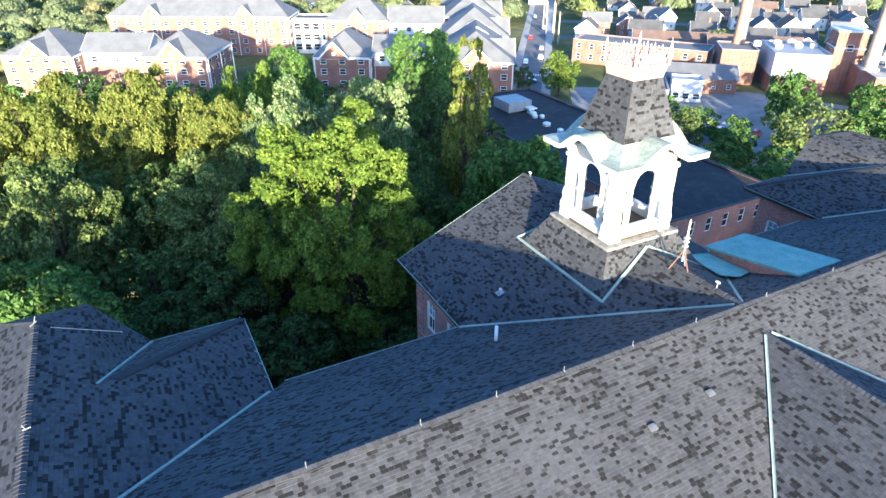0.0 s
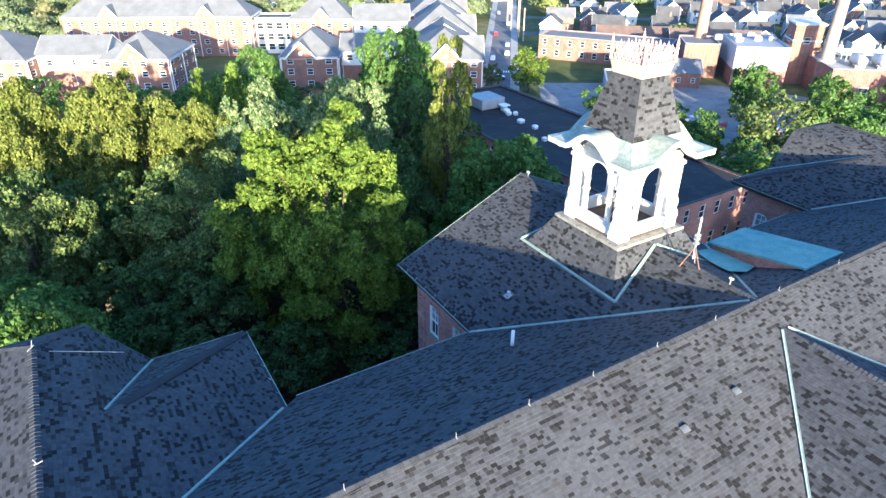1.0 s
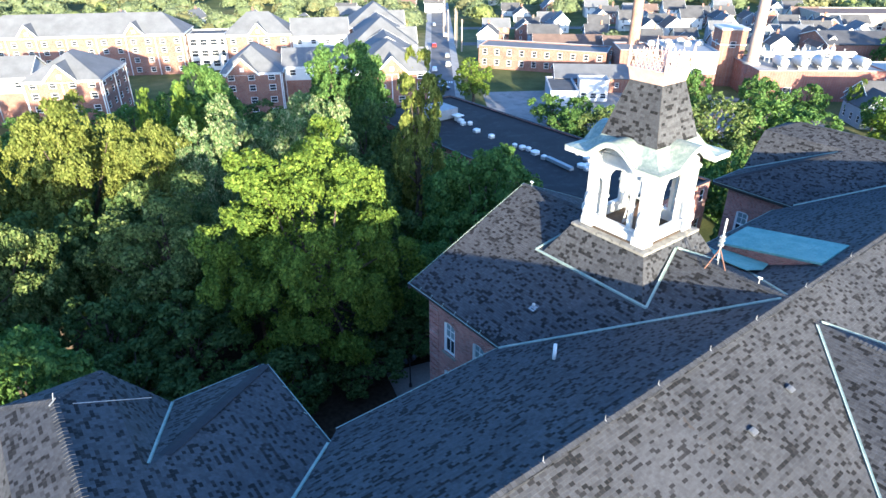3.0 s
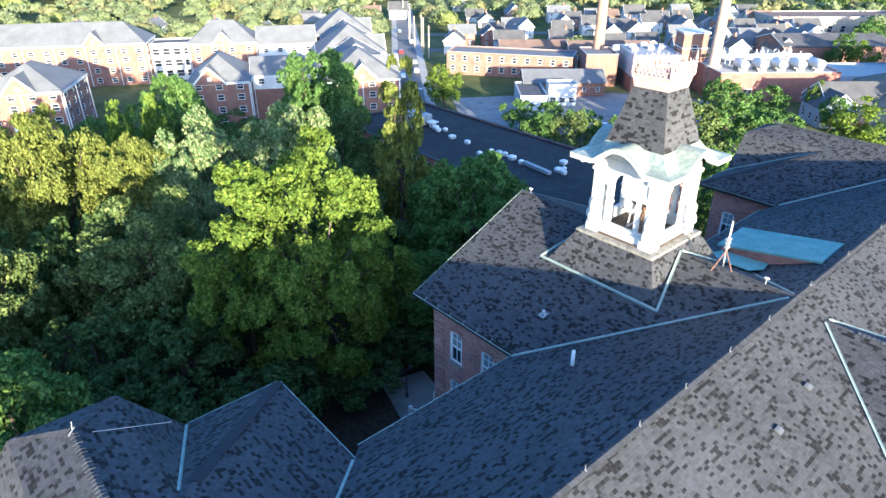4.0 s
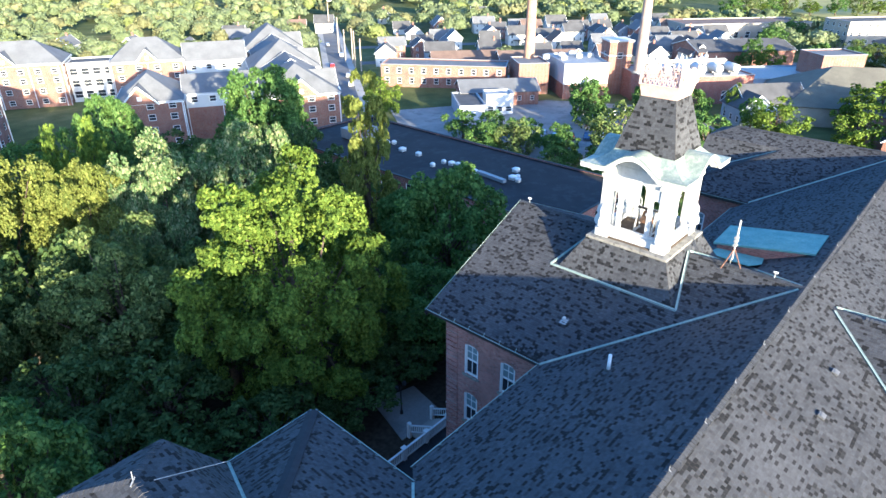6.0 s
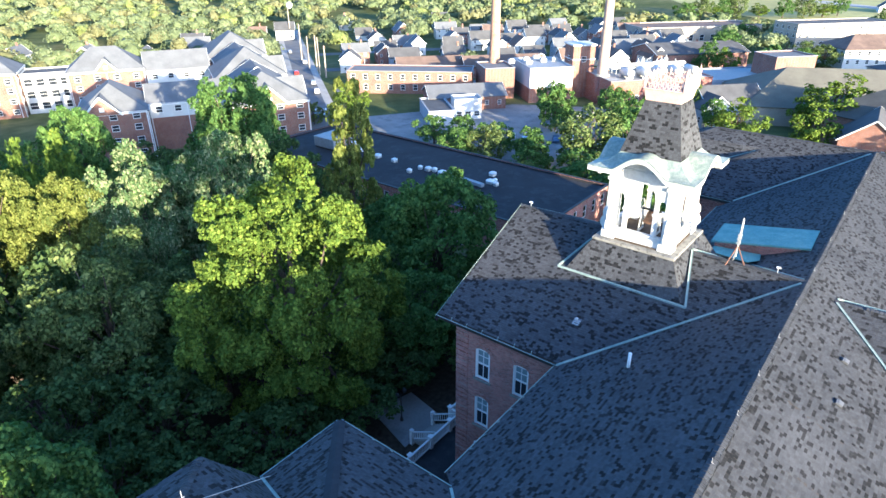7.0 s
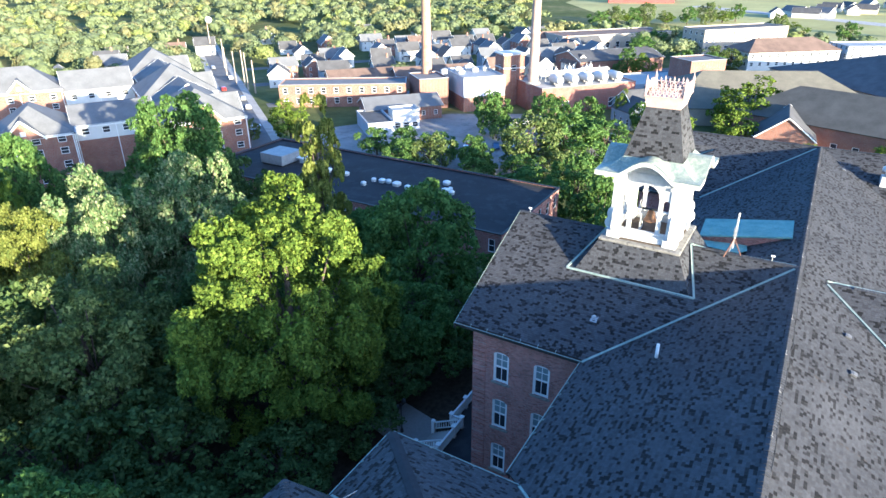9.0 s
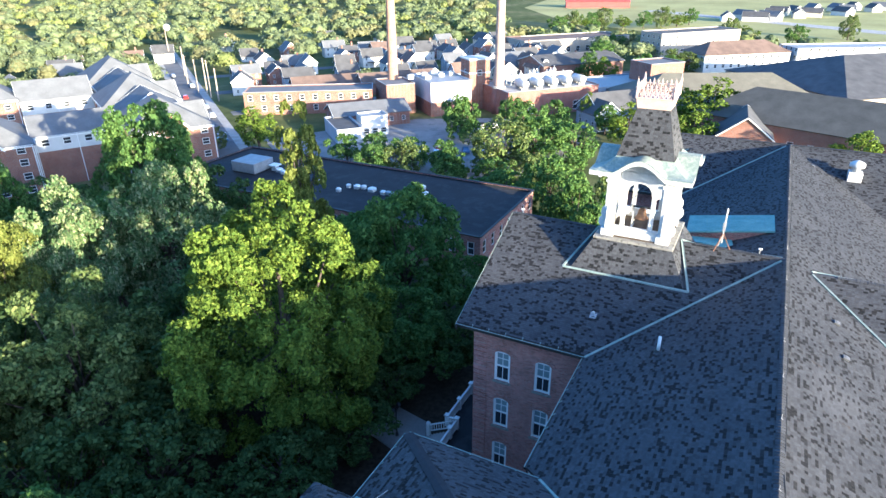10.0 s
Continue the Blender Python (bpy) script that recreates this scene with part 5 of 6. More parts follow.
# ---- town beyond ----
def rect_building(name, m, w, d, eave, ridge, wall_mat, roof_mat, label, category="building", rows=(), step=3.4, over=0.5, flat=False,
                  hip=0.0, win=(1.2, 1.5), sides=(0, 1, 2, 3), base=-2.0, group=""):
    """A block w across (x) and d deep (y), its ridge along x; rows are window sill heights."""
    b = thing(name, m, label, category, group)
    corners = [(-w / 2, -d / 2), (w / 2, -d / 2), (w / 2, d / 2), (-w / 2, d / 2)]
    for k in range(4):
        p, q = corners[k], corners[(k + 1) % 4]
        length = math.hypot(q[0] - p[0], q[1] - p[1])
        holes = []
        if k in sides:
            n = max(1, int(length / step))
            for i in range(n):
                c = length * (i + 0.5) / n
                for z in rows:
                    holes.append((c - win[0] / 2, c + win[0] / 2, z, z + win[1]))
        part("wall", wall_mesh(p, q, base, eave, holes, 0.3), wall_mat, b)
        for h in holes:
            put_window(b, p, q, h, sill=False, bars=0, frame_w=0.12)
    if flat:
        part("roof", box((-w / 2 + 0.3, -d / 2 + 0.3, eave - 0.5), (w / 2 - 0.3, d / 2 - 0.3, eave - 0.3)), roof_mat, b)
        for k in range(4):
            p, q = corners[k], corners[(k + 1) % 4]
            part("coping", bar((*p, eave + 0.05), (*q, eave + 0.05), 0.4, 0.12), M_DARKMETAL if roof_mat == M_MEMBRANE else M_METAL, b)
        return b
    bm = bmesh.new()
    y = d / 2 + over
    drop = (ridge - eave) / (d / 2) * over
    x, xr = w / 2 + over, w / 2 + over - hip * (d / 2 + over)
    z0 = eave - drop
    add_plate(bm, [(-x, -y, z0), (x, -y, z0), (xr, 0, ridge), (-xr, 0, ridge)], 0.2)
    add_plate(bm, [(x, y, z0), (-x, y, z0), (-xr, 0, ridge), (xr, 0, ridge)], 0.2)
    if hip:
        add_plate(bm, [(x, -y, z0), (x, y, z0), (xr, 0, ridge)], 0.2)
        add_plate(bm, [(-x, y, z0), (-x, -y, z0), (-xr, 0, ridge)], 0.2)
    part("roof", bm, roof_mat, b)
    if not hip:
        for sx in (-1, 1):
            bm = bmesh.new()
            vs = [[bm.verts.new((xx, yy, zz)) for yy, zz in ((-d / 2, eave), (d / 2, eave), (0, ridge - 0.2))] for xx in (sx * w / 2, sx * (w / 2 - 0.3))]
            bm.faces.new(vs[0])
            bm.faces.new(vs[1][::-1])
            for k in range(3):
                bm.faces.new((vs[0][k], vs[0][(k + 1) % 3], vs[1][(k + 1) % 3], vs[1][k]))
            part("gable_wall", bm, wall_mat, b)
            part("verge_board", bar((sx * (x + 0.03), -y, z0 - 0.1), (sx * (x + 0.03), 0, ridge - 0.1), 0.05, 0.25), M_WHITE, b)
            part("verge_board", bar((sx * (x + 0.03), y, z0 - 0.1), (sx * (x + 0.03), 0, ridge - 0.1), 0.05, 0.25), M_WHITE, b)
    return b


# long flat-roofed building behind the grove
hall = rect_building("flat_roofed_hall", pose(69.8, 82.2, 0), 22.4, 64.0, 11.3, 0, M_BRICK, M_MEMBRANE, "long red-brick hall with a dark membrane roof",
                     rows=(3.4, 8.2), step=3.0, flat=True, sides=(0, 3), win=(1.1, 2.1))


def roof_unit(x, y, z, w, d, h):
    u = thing("air_handler", pose(x, y, z), "large ribbed grey air handler on the flat roof", "air handler")
    part("casing", box((-w / 2, -d / 2, 0.3), (w / 2, d / 2, h), 0.05), M_METAL, u)
    for k in range(14):
        xx = -w / 2 + w * (k + 0.5) / 14
        part("rib", box((xx - 0.06, -d / 2 - 0.04, 0.4), (xx + 0.06, -d / 2, h - 0.1)), M_METAL, u)
    part("frame", box((-w / 2 + 0.2, -d / 2 + 0.2, 0), (w / 2 - 0.2, d / 2 - 0.2, 0.3)), M_DARKMETAL, u)


def mushroom(x, y, z, r, tall=0.7):
    v = thing("exhaust_fan", pose(x, y, z), "white mushroom exhaust fan on the flat roof", "fan", "fans on the flat roof")
    part("curb", box((-r * 0.7, -r * 0.7, 0), (r * 0.7, r * 0.7, tall * 0.5), 0.02), M_WHITE_WORN, v)
    part("cap", lathe([(r * 0.55, tall * 0.5), (r, tall * 0.62), (r, tall * 0.78), (r * 0.6, tall), (0.05, tall * 1.1)], 14), M_WHITE, v, smooth=True)


ZR = 11.0
roof_unit(69.2, 102.9, ZR, 5.4, 5.6, 2.2)
for x, y, r in ((70.6, 97.6, 0.7), (69.9, 96.0, 0.6), (71.0, 95.2, 0.5), (69.0, 90.9, 0.75), (69.0, 86.7, 0.6), (66.3, 80.7, 0.5), (68.8, 80.3, 0.45), (69.1, 78.7, 0.65), (69.4, 77.5, 0.5),
                (69.0, 75.5, 0.8), (68.5, 72.9, 0.55), (73.8, 68.2, 0.7), (70.4, 66.4, 0.75), (70.0, 65.0, 0.5), (71.3, 66.0, 0.4)):
    mushroom(x, y, ZR, r)
duct = thing("roof_duct", pose(68.2, 69.2, ZR, 0, 0, 83), "low grey duct lying on the flat roof", "duct")
part("casing", box((-3.1, -0.4, 0.15), (3.1, 0.4, 0.7), 0.03), M_METAL, duct)
for x in (-2.6, 0, 2.6):
    part("support", box((x - 0.1, -0.45, 0), (x + 0.1, 0.45, 0.148)), M_DARKMETAL, duct)
for lo, hi in (((58.92, 50.55), (59.02, 113.85)), ((80.58, 50.55), (80.68, 113.85)), ((59.04, 50.52), (80.56, 50.62)), ((59.04, 113.78), (80.56, 113.88))):
    part("parapet_lining", box((*lo, ZR - 0.1), (*hi, 11.28)), M_MEMBRANE, hall, "dark membrane turned up the parapet").matrix_basis = hall.matrix_basis.inverted()
lift = thing("exhaust_hood", pose(70.9, 98.9, ZR), "white square exhaust hood on the flat roof", "vent")
part("box", box((-0.5, -0.5, 0), (0.5, 0.5, 1.0), 0.04), M_WHITE_WORN, lift)
part("lid", box((-0.9, -0.9, 1.0), (0.9, 0.9, 1.2), 0.04), M_WHITE, lift)

# the residence hall: local axes along its fronts
DORM = pose(27, 177, 0, 0, 0, -28.6)
ROWS4 = (1.0, 4.1, 7.2, 9.9)


def dorm_block(u0, u1, v0, v1, along_v=False, eave=12.0, ridge=18.0, hip=0.9, wall=None, sides=(0, 1, 2, 3), rows=ROWS4, roofing=None,
               label="red-brick residence hall under a grey hipped roof"):
    w, d = u1 - u0, v1 - v0
    m = DORM @ pose((u0 + u1) / 2, (v0 + v1) / 2, 0, 0, 0, 90 if along_v else 0)
    if along_v:
        w, d = d, w
    b = rect_building("residence_hall", m, w, d, eave, ridge, wall or M_BRICK_FAR, roofing or M_GREYROOF, label, rows=rows, step=4.4, hip=hip, sides=sides,
                      win=(1.7, 1.6), group="residence halls")
    if wall is M_SIDING:
        part("lower_storey", box((-w / 2 - 0.06, -d / 2 - 0.06, -2), (w / 2 + 0.06, d / 2 + 0.06, rows[0] - 1.2)), M_BRICK_FAR, b, "red-brick lower storey")
    # white eave boards and downpipes
    for k, (p, q) in enumerate((((-w / 2, -d / 2), (w / 2, -d / 2)), ((w / 2, -d / 2), (w / 2, d / 2)), ((w / 2, d / 2), (-w / 2, d / 2)), ((-w / 2, d / 2), (-w / 2, -d / 2)))):
        if k not in sides:
            continue
        a, c = Vector((*p, eave - 0.45)), Vector((*q, eave - 0.45))
        n = (c - a).normalized().cross(Vector((0, 0, 1))) * 0.4
        part("eave_board", bar(a + n, c + n, 0.1, 0.5), M_WHITE, b)
        count = max(1, int((c - a).length / 8.8))
        for i in range(count + 1):
            f = a.lerp(c, min(0.985, max(0.015, i / count))) + n * 0.3
            part("downpipe", bar((f.x, f.y, 0), (f.x, f.y, eave - 0.7), 0.22, 0.16, (1, 0, 0)), M_WHITE, b)
    return b


def pediment(u, v, wide, eave, peak, turn=0, deep=6.0):
    """A small front gable: brick face, white verge boards and its own little roof."""
    m = DORM @ pose(u, v, 0, 0, 0, turn)
    g = thing("front_gable", m, "brick front gable with white verge boards", "gable", "front gables")
    h = wide / 2
    bm = bmesh.new()
    vs = [[bm.verts.new((x, y, z)) for x, z in ((-h, eave - 0.6), (h, eave - 0.6), (0, peak - 0.3))] for y in (-0.55, -0.2)]
    bm.faces.new(vs[0])
    bm.faces.new(vs[1][::-1])
    for k in range(3):
        bm.faces.new((vs[0][k], vs[0][(k + 1) % 3], vs[1][(k + 1) % 3], vs[1][k]))
    part("gable_wall", bm, M_BRICK_FAR, g)
    for sx in (-1, 1):
        part("verge_board", bar((sx * (h + 0.5), -0.95, eave - 0.75), (0, -0.95, peak - 0.05), 0.12, 0.4), M_WHITE, g)
        bm = bmesh.new()
        add_plate(bm, [(sx * (h + 0.5), -0.9, eave - 0.5), (0, -0.9, peak + 0.15), (0, deep, peak + 0.15), (sx * (h + 0.5), deep * 0.15, eave - 0.5)], 0.15)
        part("roof", bm, M_GREYROOF, g)
    part("window", box((-0.5, -0.62, eave + 0.2), (0.5, -0.56, eave + 1.2)), M_WHITE, g)


dorm_block(-59.5, -40.5, -2, 18, True, sides=(0, 1, 3), ridge=17.2)
dorm_block(-40.3, -22.7, 3, 15, wall=M_SIDING, hip=0.0, ridge=16.0, sides=(0,), rows=(9.2,), label="white-sided link of the residence hall with grey roof")
dorm_block(-22.5, -4.5, -2, 18, True, sides=(0, 1, 2, 3), ridge=17.2)
dorm_block(-60, 3, 57, 73, eave=13.2, ridge=18.8, sides=(0, 1))
rect_building("glazed_link", DORM @ pose(9.9, 66, 0), 13.2, 10, 12.0, 0, M_SIDING, M_DARKROOF, "white link with wide glazed bays under a flat roof", rows=(1.2, 4.6, 8.2), step=3.2, flat=True, sides=(0,), win=(2.4, 2.2))
dorm_block(16.7, 38, 52, 68, eave=13.0, ridge=18.8, sides=(0, 3))
dorm_block(38.2, 56.5, 52, 64, sides=(0,), wall=M_SIDING, hip=0.0, ridge=16.8, rows=(9.2,), label="white-sided link of the residence hall with grey roof")
dorm_block(23.5, 38.5, -1, 18, True, sides=(0, 2, 3), ridge=17.4)
dorm_block(38.7, 56.4, 5, 17, sides=(0,), wall=M_SIDING, hip=0.0, ridge=15.6, rows=(9.4,), label="white-sided link of the residence hall with grey roof")
dorm_block(56.6, 76, -6, 17, True, sides=(2, 3), ridge=18.0)
dorm_block(59, 75, 17.2, 29.8, True, sides=(2,), hip=0.0, ridge=16.8)
dorm_block(56.6, 77, 30, 51, True, sides=(2, 3), ridge=19.0)
dorm_block(59, 75, 51.2, 67.8, True, sides=(2,), hip=0.0, ridge=16.8)
dorm_block(56.6, 77, 68, 92, True, sides=(2, 3), ridge=19.0)
pediment(-50, -2, 7.5, 12, 15.6)
pediment(-13.5, -2, 7.5, 12, 15.6)
pediment(29, -1, 7.5, 12, 15.6)
pediment(66.3, -6, 8.0, 12, 15.8)
pediment(76, 5.5, 8.0, 12, 15.6, 90)
pediment(77, 40.5, 8.0, 12, 15.6, 90)
pediment(77, 80, 8.0, 12, 15.6, 90)
pediment(-12, 57, 6.0, 13.2, 16.6)
pediment(-44, 57, 6.0, 13.2, 16.6)
pediment(27.5, 52, 6.0, 13.0, 16.2)
porticos = thing("white_portico", DORM @ pose(-13.5, -3.6, 0), "white entrance portico of the residence hall", "portico")
part("canopy", box((-2.2, -1.6, 3.2), (2.2, 1.4, 4.4), 0.08), M_WHITE, porticos)
for sx in (-1.8, 1.8):
    part("column", lathe([(0.3, -1), (0.24, 0.3), (0.2, 3.2)], 10), M_WHITE, porticos).matrix_basis = pose(sx, -1.2, 0)

# ---- the works ----
G = -41.0
ROOFS = (M_GREYROOF, M_DARKROOF, M_DARKROOF, M_GREYROOF, M_BROWNROOF)
rect_building("brick_works", pose(156.2, 158.2, 0, 0, 0, -57), 43, 12, 7.6, 0, M_BRICK_FAR, M_GREYROOF, "two-storey red-brick works building with a flat roof", rows=(1.2, 4.6), step=4.2, flat=True, sides=(0, 3), win=(1.6, 2.0))
rect_building("brick_shed", pose(200, 150, 0, 0, 0, G), 30, 12, 4.5, 7.5, M_BRICK_FAR, M_BROWNROOF, "low brick shed with a brown gabled roof", rows=(1.6,), step=5, sides=(0,))
rect_building("brick_shed", pose(183, 172, 0, 0, 0, G), 26, 11, 4.2, 7.0, M_BRICK_FAR, M_BROWNROOF, "brick shed with a brown gabled roof", rows=(1.6,), step=5, sides=(0,))
rect_building("yard_workshop", pose(149, 130, 0, 0, 0, G), 24, 13, 4.4, 7.0, M_BRICK_FAR, M_GREYROOF, "workshop with a pale grey gabled roof in the yard", rows=(1.4,), step=4, sides=(0, 3))
rect_building("yard_annex", pose(131.5, 127.0, 0, 0, 0, 49), 17, 7.5, 4.2, 0, M_PANEL, M_DARKROOF, "low pale annex with a flat dark roof", flat=True)
rect_building("chiller_house", pose(138, 121, 0, 0, 0, G), 8, 6, 6.0, 0, M_SIDING, M_METAL, "white box-like chiller house in the yard", rows=(0.8,), step=2.5, win=(1.8, 1.6), flat=True, sides=(0, 3))
rect_building("brick_annex", pose(168, 131, 0, 0, 0, G), 10, 13, 10.0, 0, M_BRICK_FAR, M_GREYROOF, "red-brick annex of the works", rows=(2.0,), step=9, flat=True, sides=(0,), win=(1.4, 3.0))
rect_building("white_works", pose(176.5, 118, 0, 0, 0, G), 14.5, 20, 11.0, 0, M_PANEL, M_METAL, "white-clad works building with a flat metal roof", flat=True)
part("plinth", box((-7.31, -10.06, -2), (7.31, 10.06, 4.6)), M_BRICK_FAR, bpy.data.objects["white_works"], "red-brick lower storey")
rect_building("brick_tower", pose(184.5, 108.5, 0, 0, 0, G), 7.5, 7.5, 16.5, 0, M_BRICK_FAR, M_GREYROOF, "square brick tower of the works", flat=True, rows=(11.5,), step=7, win=(1.8, 1.8))
rect_building("power_plant", pose(192.5, 88.5, 0, 0, 0, -39), 35, 22, 8.6, 0, M_BRICK_DARK, M_CONCRETE, "red-brick power plant with tanks on its roof", flat=True, rows=(1.0,), step=17, win=(2.4, 3.0), sides=(0,))
tower = bpy.data.objects["brick_tower"]
part("upper_storey", box((-3.95, -3.95, 12.2), (3.95, 3.95, 12.5), 0.03), M_SIDING, tower, "pale string course")
part("cornice", box((-4.15, -4.15, 16.6), (4.15, 4.15, 17.1), 0.08), M_SIDING, tower, "pale projecting cornice")
PL = pose(192.5, 88.5, 8.3, 0, 0, -39)
for k in range(5):
    t = thing("roof_tank", PL @ pose(-10 + 5.6 * k, -6.2, 0), "white cylindrical tank lying on the plant roof", "tank", "tanks on the plant roof")
    bm = lathe([(0.2, -3.2), (1.0, -3.0), (1.3, -2.6), (1.3, 2.6), (1.0, 3.0), (0.2, 3.2)], 18)
    bmesh.ops.transform(bm, matrix=pose(0, 0, 1.9, 90, 0, 0), verts=bm.verts)
    part("drum", bm, M_WHITE_WORN, t, smooth=True)
    for y in (-1.8, 1.8):
        part("saddle", box((-1.2, y - 0.25, 0), (1.2, y + 0.25, 1.3), 0.03), M_CONCRETE, t)
pipes = thing("pipe_rack", PL @ pose(0, 2.5, 0), "steel pipe rack with white insulated pipes on the plant roof", "pipe rack")
for y, z, r in ((-1.2, 2.6, 0.32), (-0.3, 2.7, 0.42), (0.8, 2.6, 0.28), (0.2, 1.5, 0.3)):
    bm = bmesh.new()
    add_tube(bm, [(x, y + 0.08 * math.sin(x), z + (0.35 if 4 < x < 8 else 0)) for x in np.linspace(-15, 15, 16)], r, 8)
    part("pipe", bm, M_WHITE_WORN, pipes, "white insulated pipe")
for x in np.linspace(-14, 14, 8):
    bm = bmesh.new()
    for y in (-1.7, 1.4):
        add_box(bm, (x - 0.1, y - 0.1, 0), (x + 0.1, y + 0.1, 2.3))
    add_box(bm, (x - 0.12, -1.8, 2.3), (x + 0.12, 1.5, 2.45))
    part("trestle", bm, M_METAL, pipes)
for k in range(13):
    v = thing("plant_vessel", PL @ pose(-14 + 2.3 * k, 5.2 + 1.1 * (k % 3), 0), "small pale pressure vessel on the plant roof", "vessel", "vessels on the plant roof")
    h = 2.2 + 0.7 * ((k * 5) % 4) / 2
    part("body", lathe([(0.5, 0), (0.7, 0.3), (0.7, h), (0.25, h + 0.4)], 10), M_WHITE_WORN if k % 3 else M_METAL, v, smooth=True)
    part("outlet", bar((0, 0, h + 0.3), (0, 0, h + 1.1), 0.22, 0.22, (1, 0, 0)), M_METAL, v)
# small units on the roofs of the works
for k, (x, y) in enumerate(((173, 121), (176, 124), (179, 119), (181, 123), (183, 117), (170, 126))):
    u = thing("roof_unit", pose(x, y, 10.7, 0, 0, G), "small pale ventilation unit on the works roof", "ventilation unit", "units on the works roof")
    part("casing", box((-1.0, -0.8, 0), (1.0, 0.8, 1.1 + 0.3 * (k % 2)), 0.05), M_WHITE_WORN, u)
    part("hood", box((-0.6, -0.5, 1.42), (0.6, 0.5, 1.6), 0.04), M_METAL, u)


def stack(x, y, r, top, mat, label):
    s = thing("smokestack", pose(x, y, 0), label, "chimney")
    part("shaft", lathe([(r * 1.15, -1), (r * 1.1, 4), (r, 10), (r * 0.72, top - 2), (r * 0.8, top - 1), (r * 0.72, top)], 20), mat, s, smooth=True)
    part("foot", lathe([(r * 1.32, -1), (r * 1.3, 8.4), (r * 1.0, 8.5)], 20), M_BRICK_DARK, s, "dark red-brick foot", smooth=True)
    part("band", lathe([(r * 1.42, 8.5), (r * 1.42, 9.1), (r, 9.2)], 20), M_CONCRETE, s)


stack(172.8, 134.6, 1.8, 48, M_STACK, "tall orange-brick smokestack behind the works")
stack(179.2, 97.4, 1.7, 44, M_STACK_PALE, "tall pale buff smokestack beside the plant")

# ---- streets, yards ----
d = Vector((0.596, 0.803))
n = Vector((0.803, -0.596))
def strip(a, length, w0, w1):
    a = Vector(a)
    return [tuple(a + n * w0), tuple(a + d * length + n * w0), tuple(a + d * length + n * w1), tuple(a + n * w1)]


tagged(sheet("road", strip((92, 136.7), 270, 0.0, 7.2), 0.10, M_ASPHALT, "", "road"), "grey asphalt street running between the houses", "road")
sheet("pavement", strip((92, 136.7), 270, -2.6, 0.0), 0.16, M_CONCRETE, "pale concrete pavement beside the street", "pavement")
sheet("pavement", strip((92, 136.7), 270, 7.2, 9.8), 0.16, M_CONCRETE, "pale concrete pavement beside the street", "pavement")
sheet("car_park", [(98, 118), (118, 146), (134, 136), (160, 118), (178, 84), (160, 62), (122, 60), (104, 92)], 0.05, M_YARD, "worn pale concrete yard and car park", "car park")
sheet("car_park", [(186, 62), (212, 96), (262, 70), (236, 30)], 0.05, M_YARD, "pale car park behind the plant", "car park")
for a0, length in (((128, 184), 190), ((176, 248), 200), ((152, 216), 40)):
    p = Vector(a0) + n * 12
    q = p + n * length
    sheet("road", [tuple(p), tuple(q), tuple(q + d * 6.5), tuple(p + d * 6.5)], 0.06, M_ASPHALT, "grey asphalt side street between the houses", "road")
for k in range(9):
    tagged(part("crossing_stripe", plate([(x, y, 0.125) for x, y in strip(tuple(Vector((112.5, 164.3)) + n * (0.4 + 0.75 * k)), 2.6, 0, 0.42)], 0.03), M_WHITE, None), "white painted crossing stripe on the street", "road marking", "crossing stripes", "structure")
    # the far field and its lane
M_BARN = plain("barn_red_sheet", (0.46, 0.07, 0.06), 0.7, vary=0.15, scale=0.2)
M_FIELD = plain("field_grass", (0.40, 0.38, 0.17), 0.95, vary=0.25, scale=0.02, grain=0.3)
M_FIELD.node_tree.nodes["Principled BSDF"].inputs["Specular IOR Level"].default_value = 0.05
sheet("field", [(405, -120), (430, 60), (500, 170), (640, 260), (900, 300), (1100, 0), (800, -300)], 0.04, M_FIELD, "broad pale green field beyond the town", "field")
sheet("lane", [(470, -80), (640, 140), (655, 130), (486, -92)], 0.10, M_CONCRETE, "pale lane across the field", "road")

# ---- houses of the town ----
M_CREAM = plain("cream_siding", (0.66, 0.60, 0.48), 0.75, vary=0.1, scale=0.5)
M_BLUESIDE = plain("blue_grey_siding", (0.30, 0.35, 0.41), 0.75, vary=0.1, scale=0.5)
WALLS = (M_SIDING, M_SIDING, M_CREAM, M_SIDING, M_BLUESIDE, M_BRICK_FAR)
HOUSES = ((169, 202), (183, 213), (190, 203), (197, 194), (186, 188), (218, 208), (224, 192), (206, 178), (240, 204), (261, 194), (253, 180), (287, 184), (281, 168), (306, 168),
          (283, 219), (267, 230), (292, 201), (258, 136), (250, 150), (301, 130), (297, 115), (281, 126), (272, 142), (268, 158), (305, 146), (322, 150),
          (330, 170), (318, 190), (345, 150), (238, 158), (232, 172), (212, 296), (196, 300), (235, 260), (228, 244), (250, 246), (240, 120), (250, 108), (226, 134), (222, 146),
          (236, 138), (244, 128), (150, 280), (160, 300), (130, 290), (110, 300), (260, 300), (300, 260), (330, 240), (178, 320), (90, 320), (60, 330), (262, 118), (274, 112), (286, 104), (258, 126), (270, 128), (290, 142), (312, 124), (314, 136), (330, 132), (334, 144), (300, 156), (214, 158), (244, 168), (246, 192), (272, 178), (296, 176), (275, 205), (255, 212), (224, 222), (205, 216), (340, 165), (352, 178))
rh = random.Random(12)
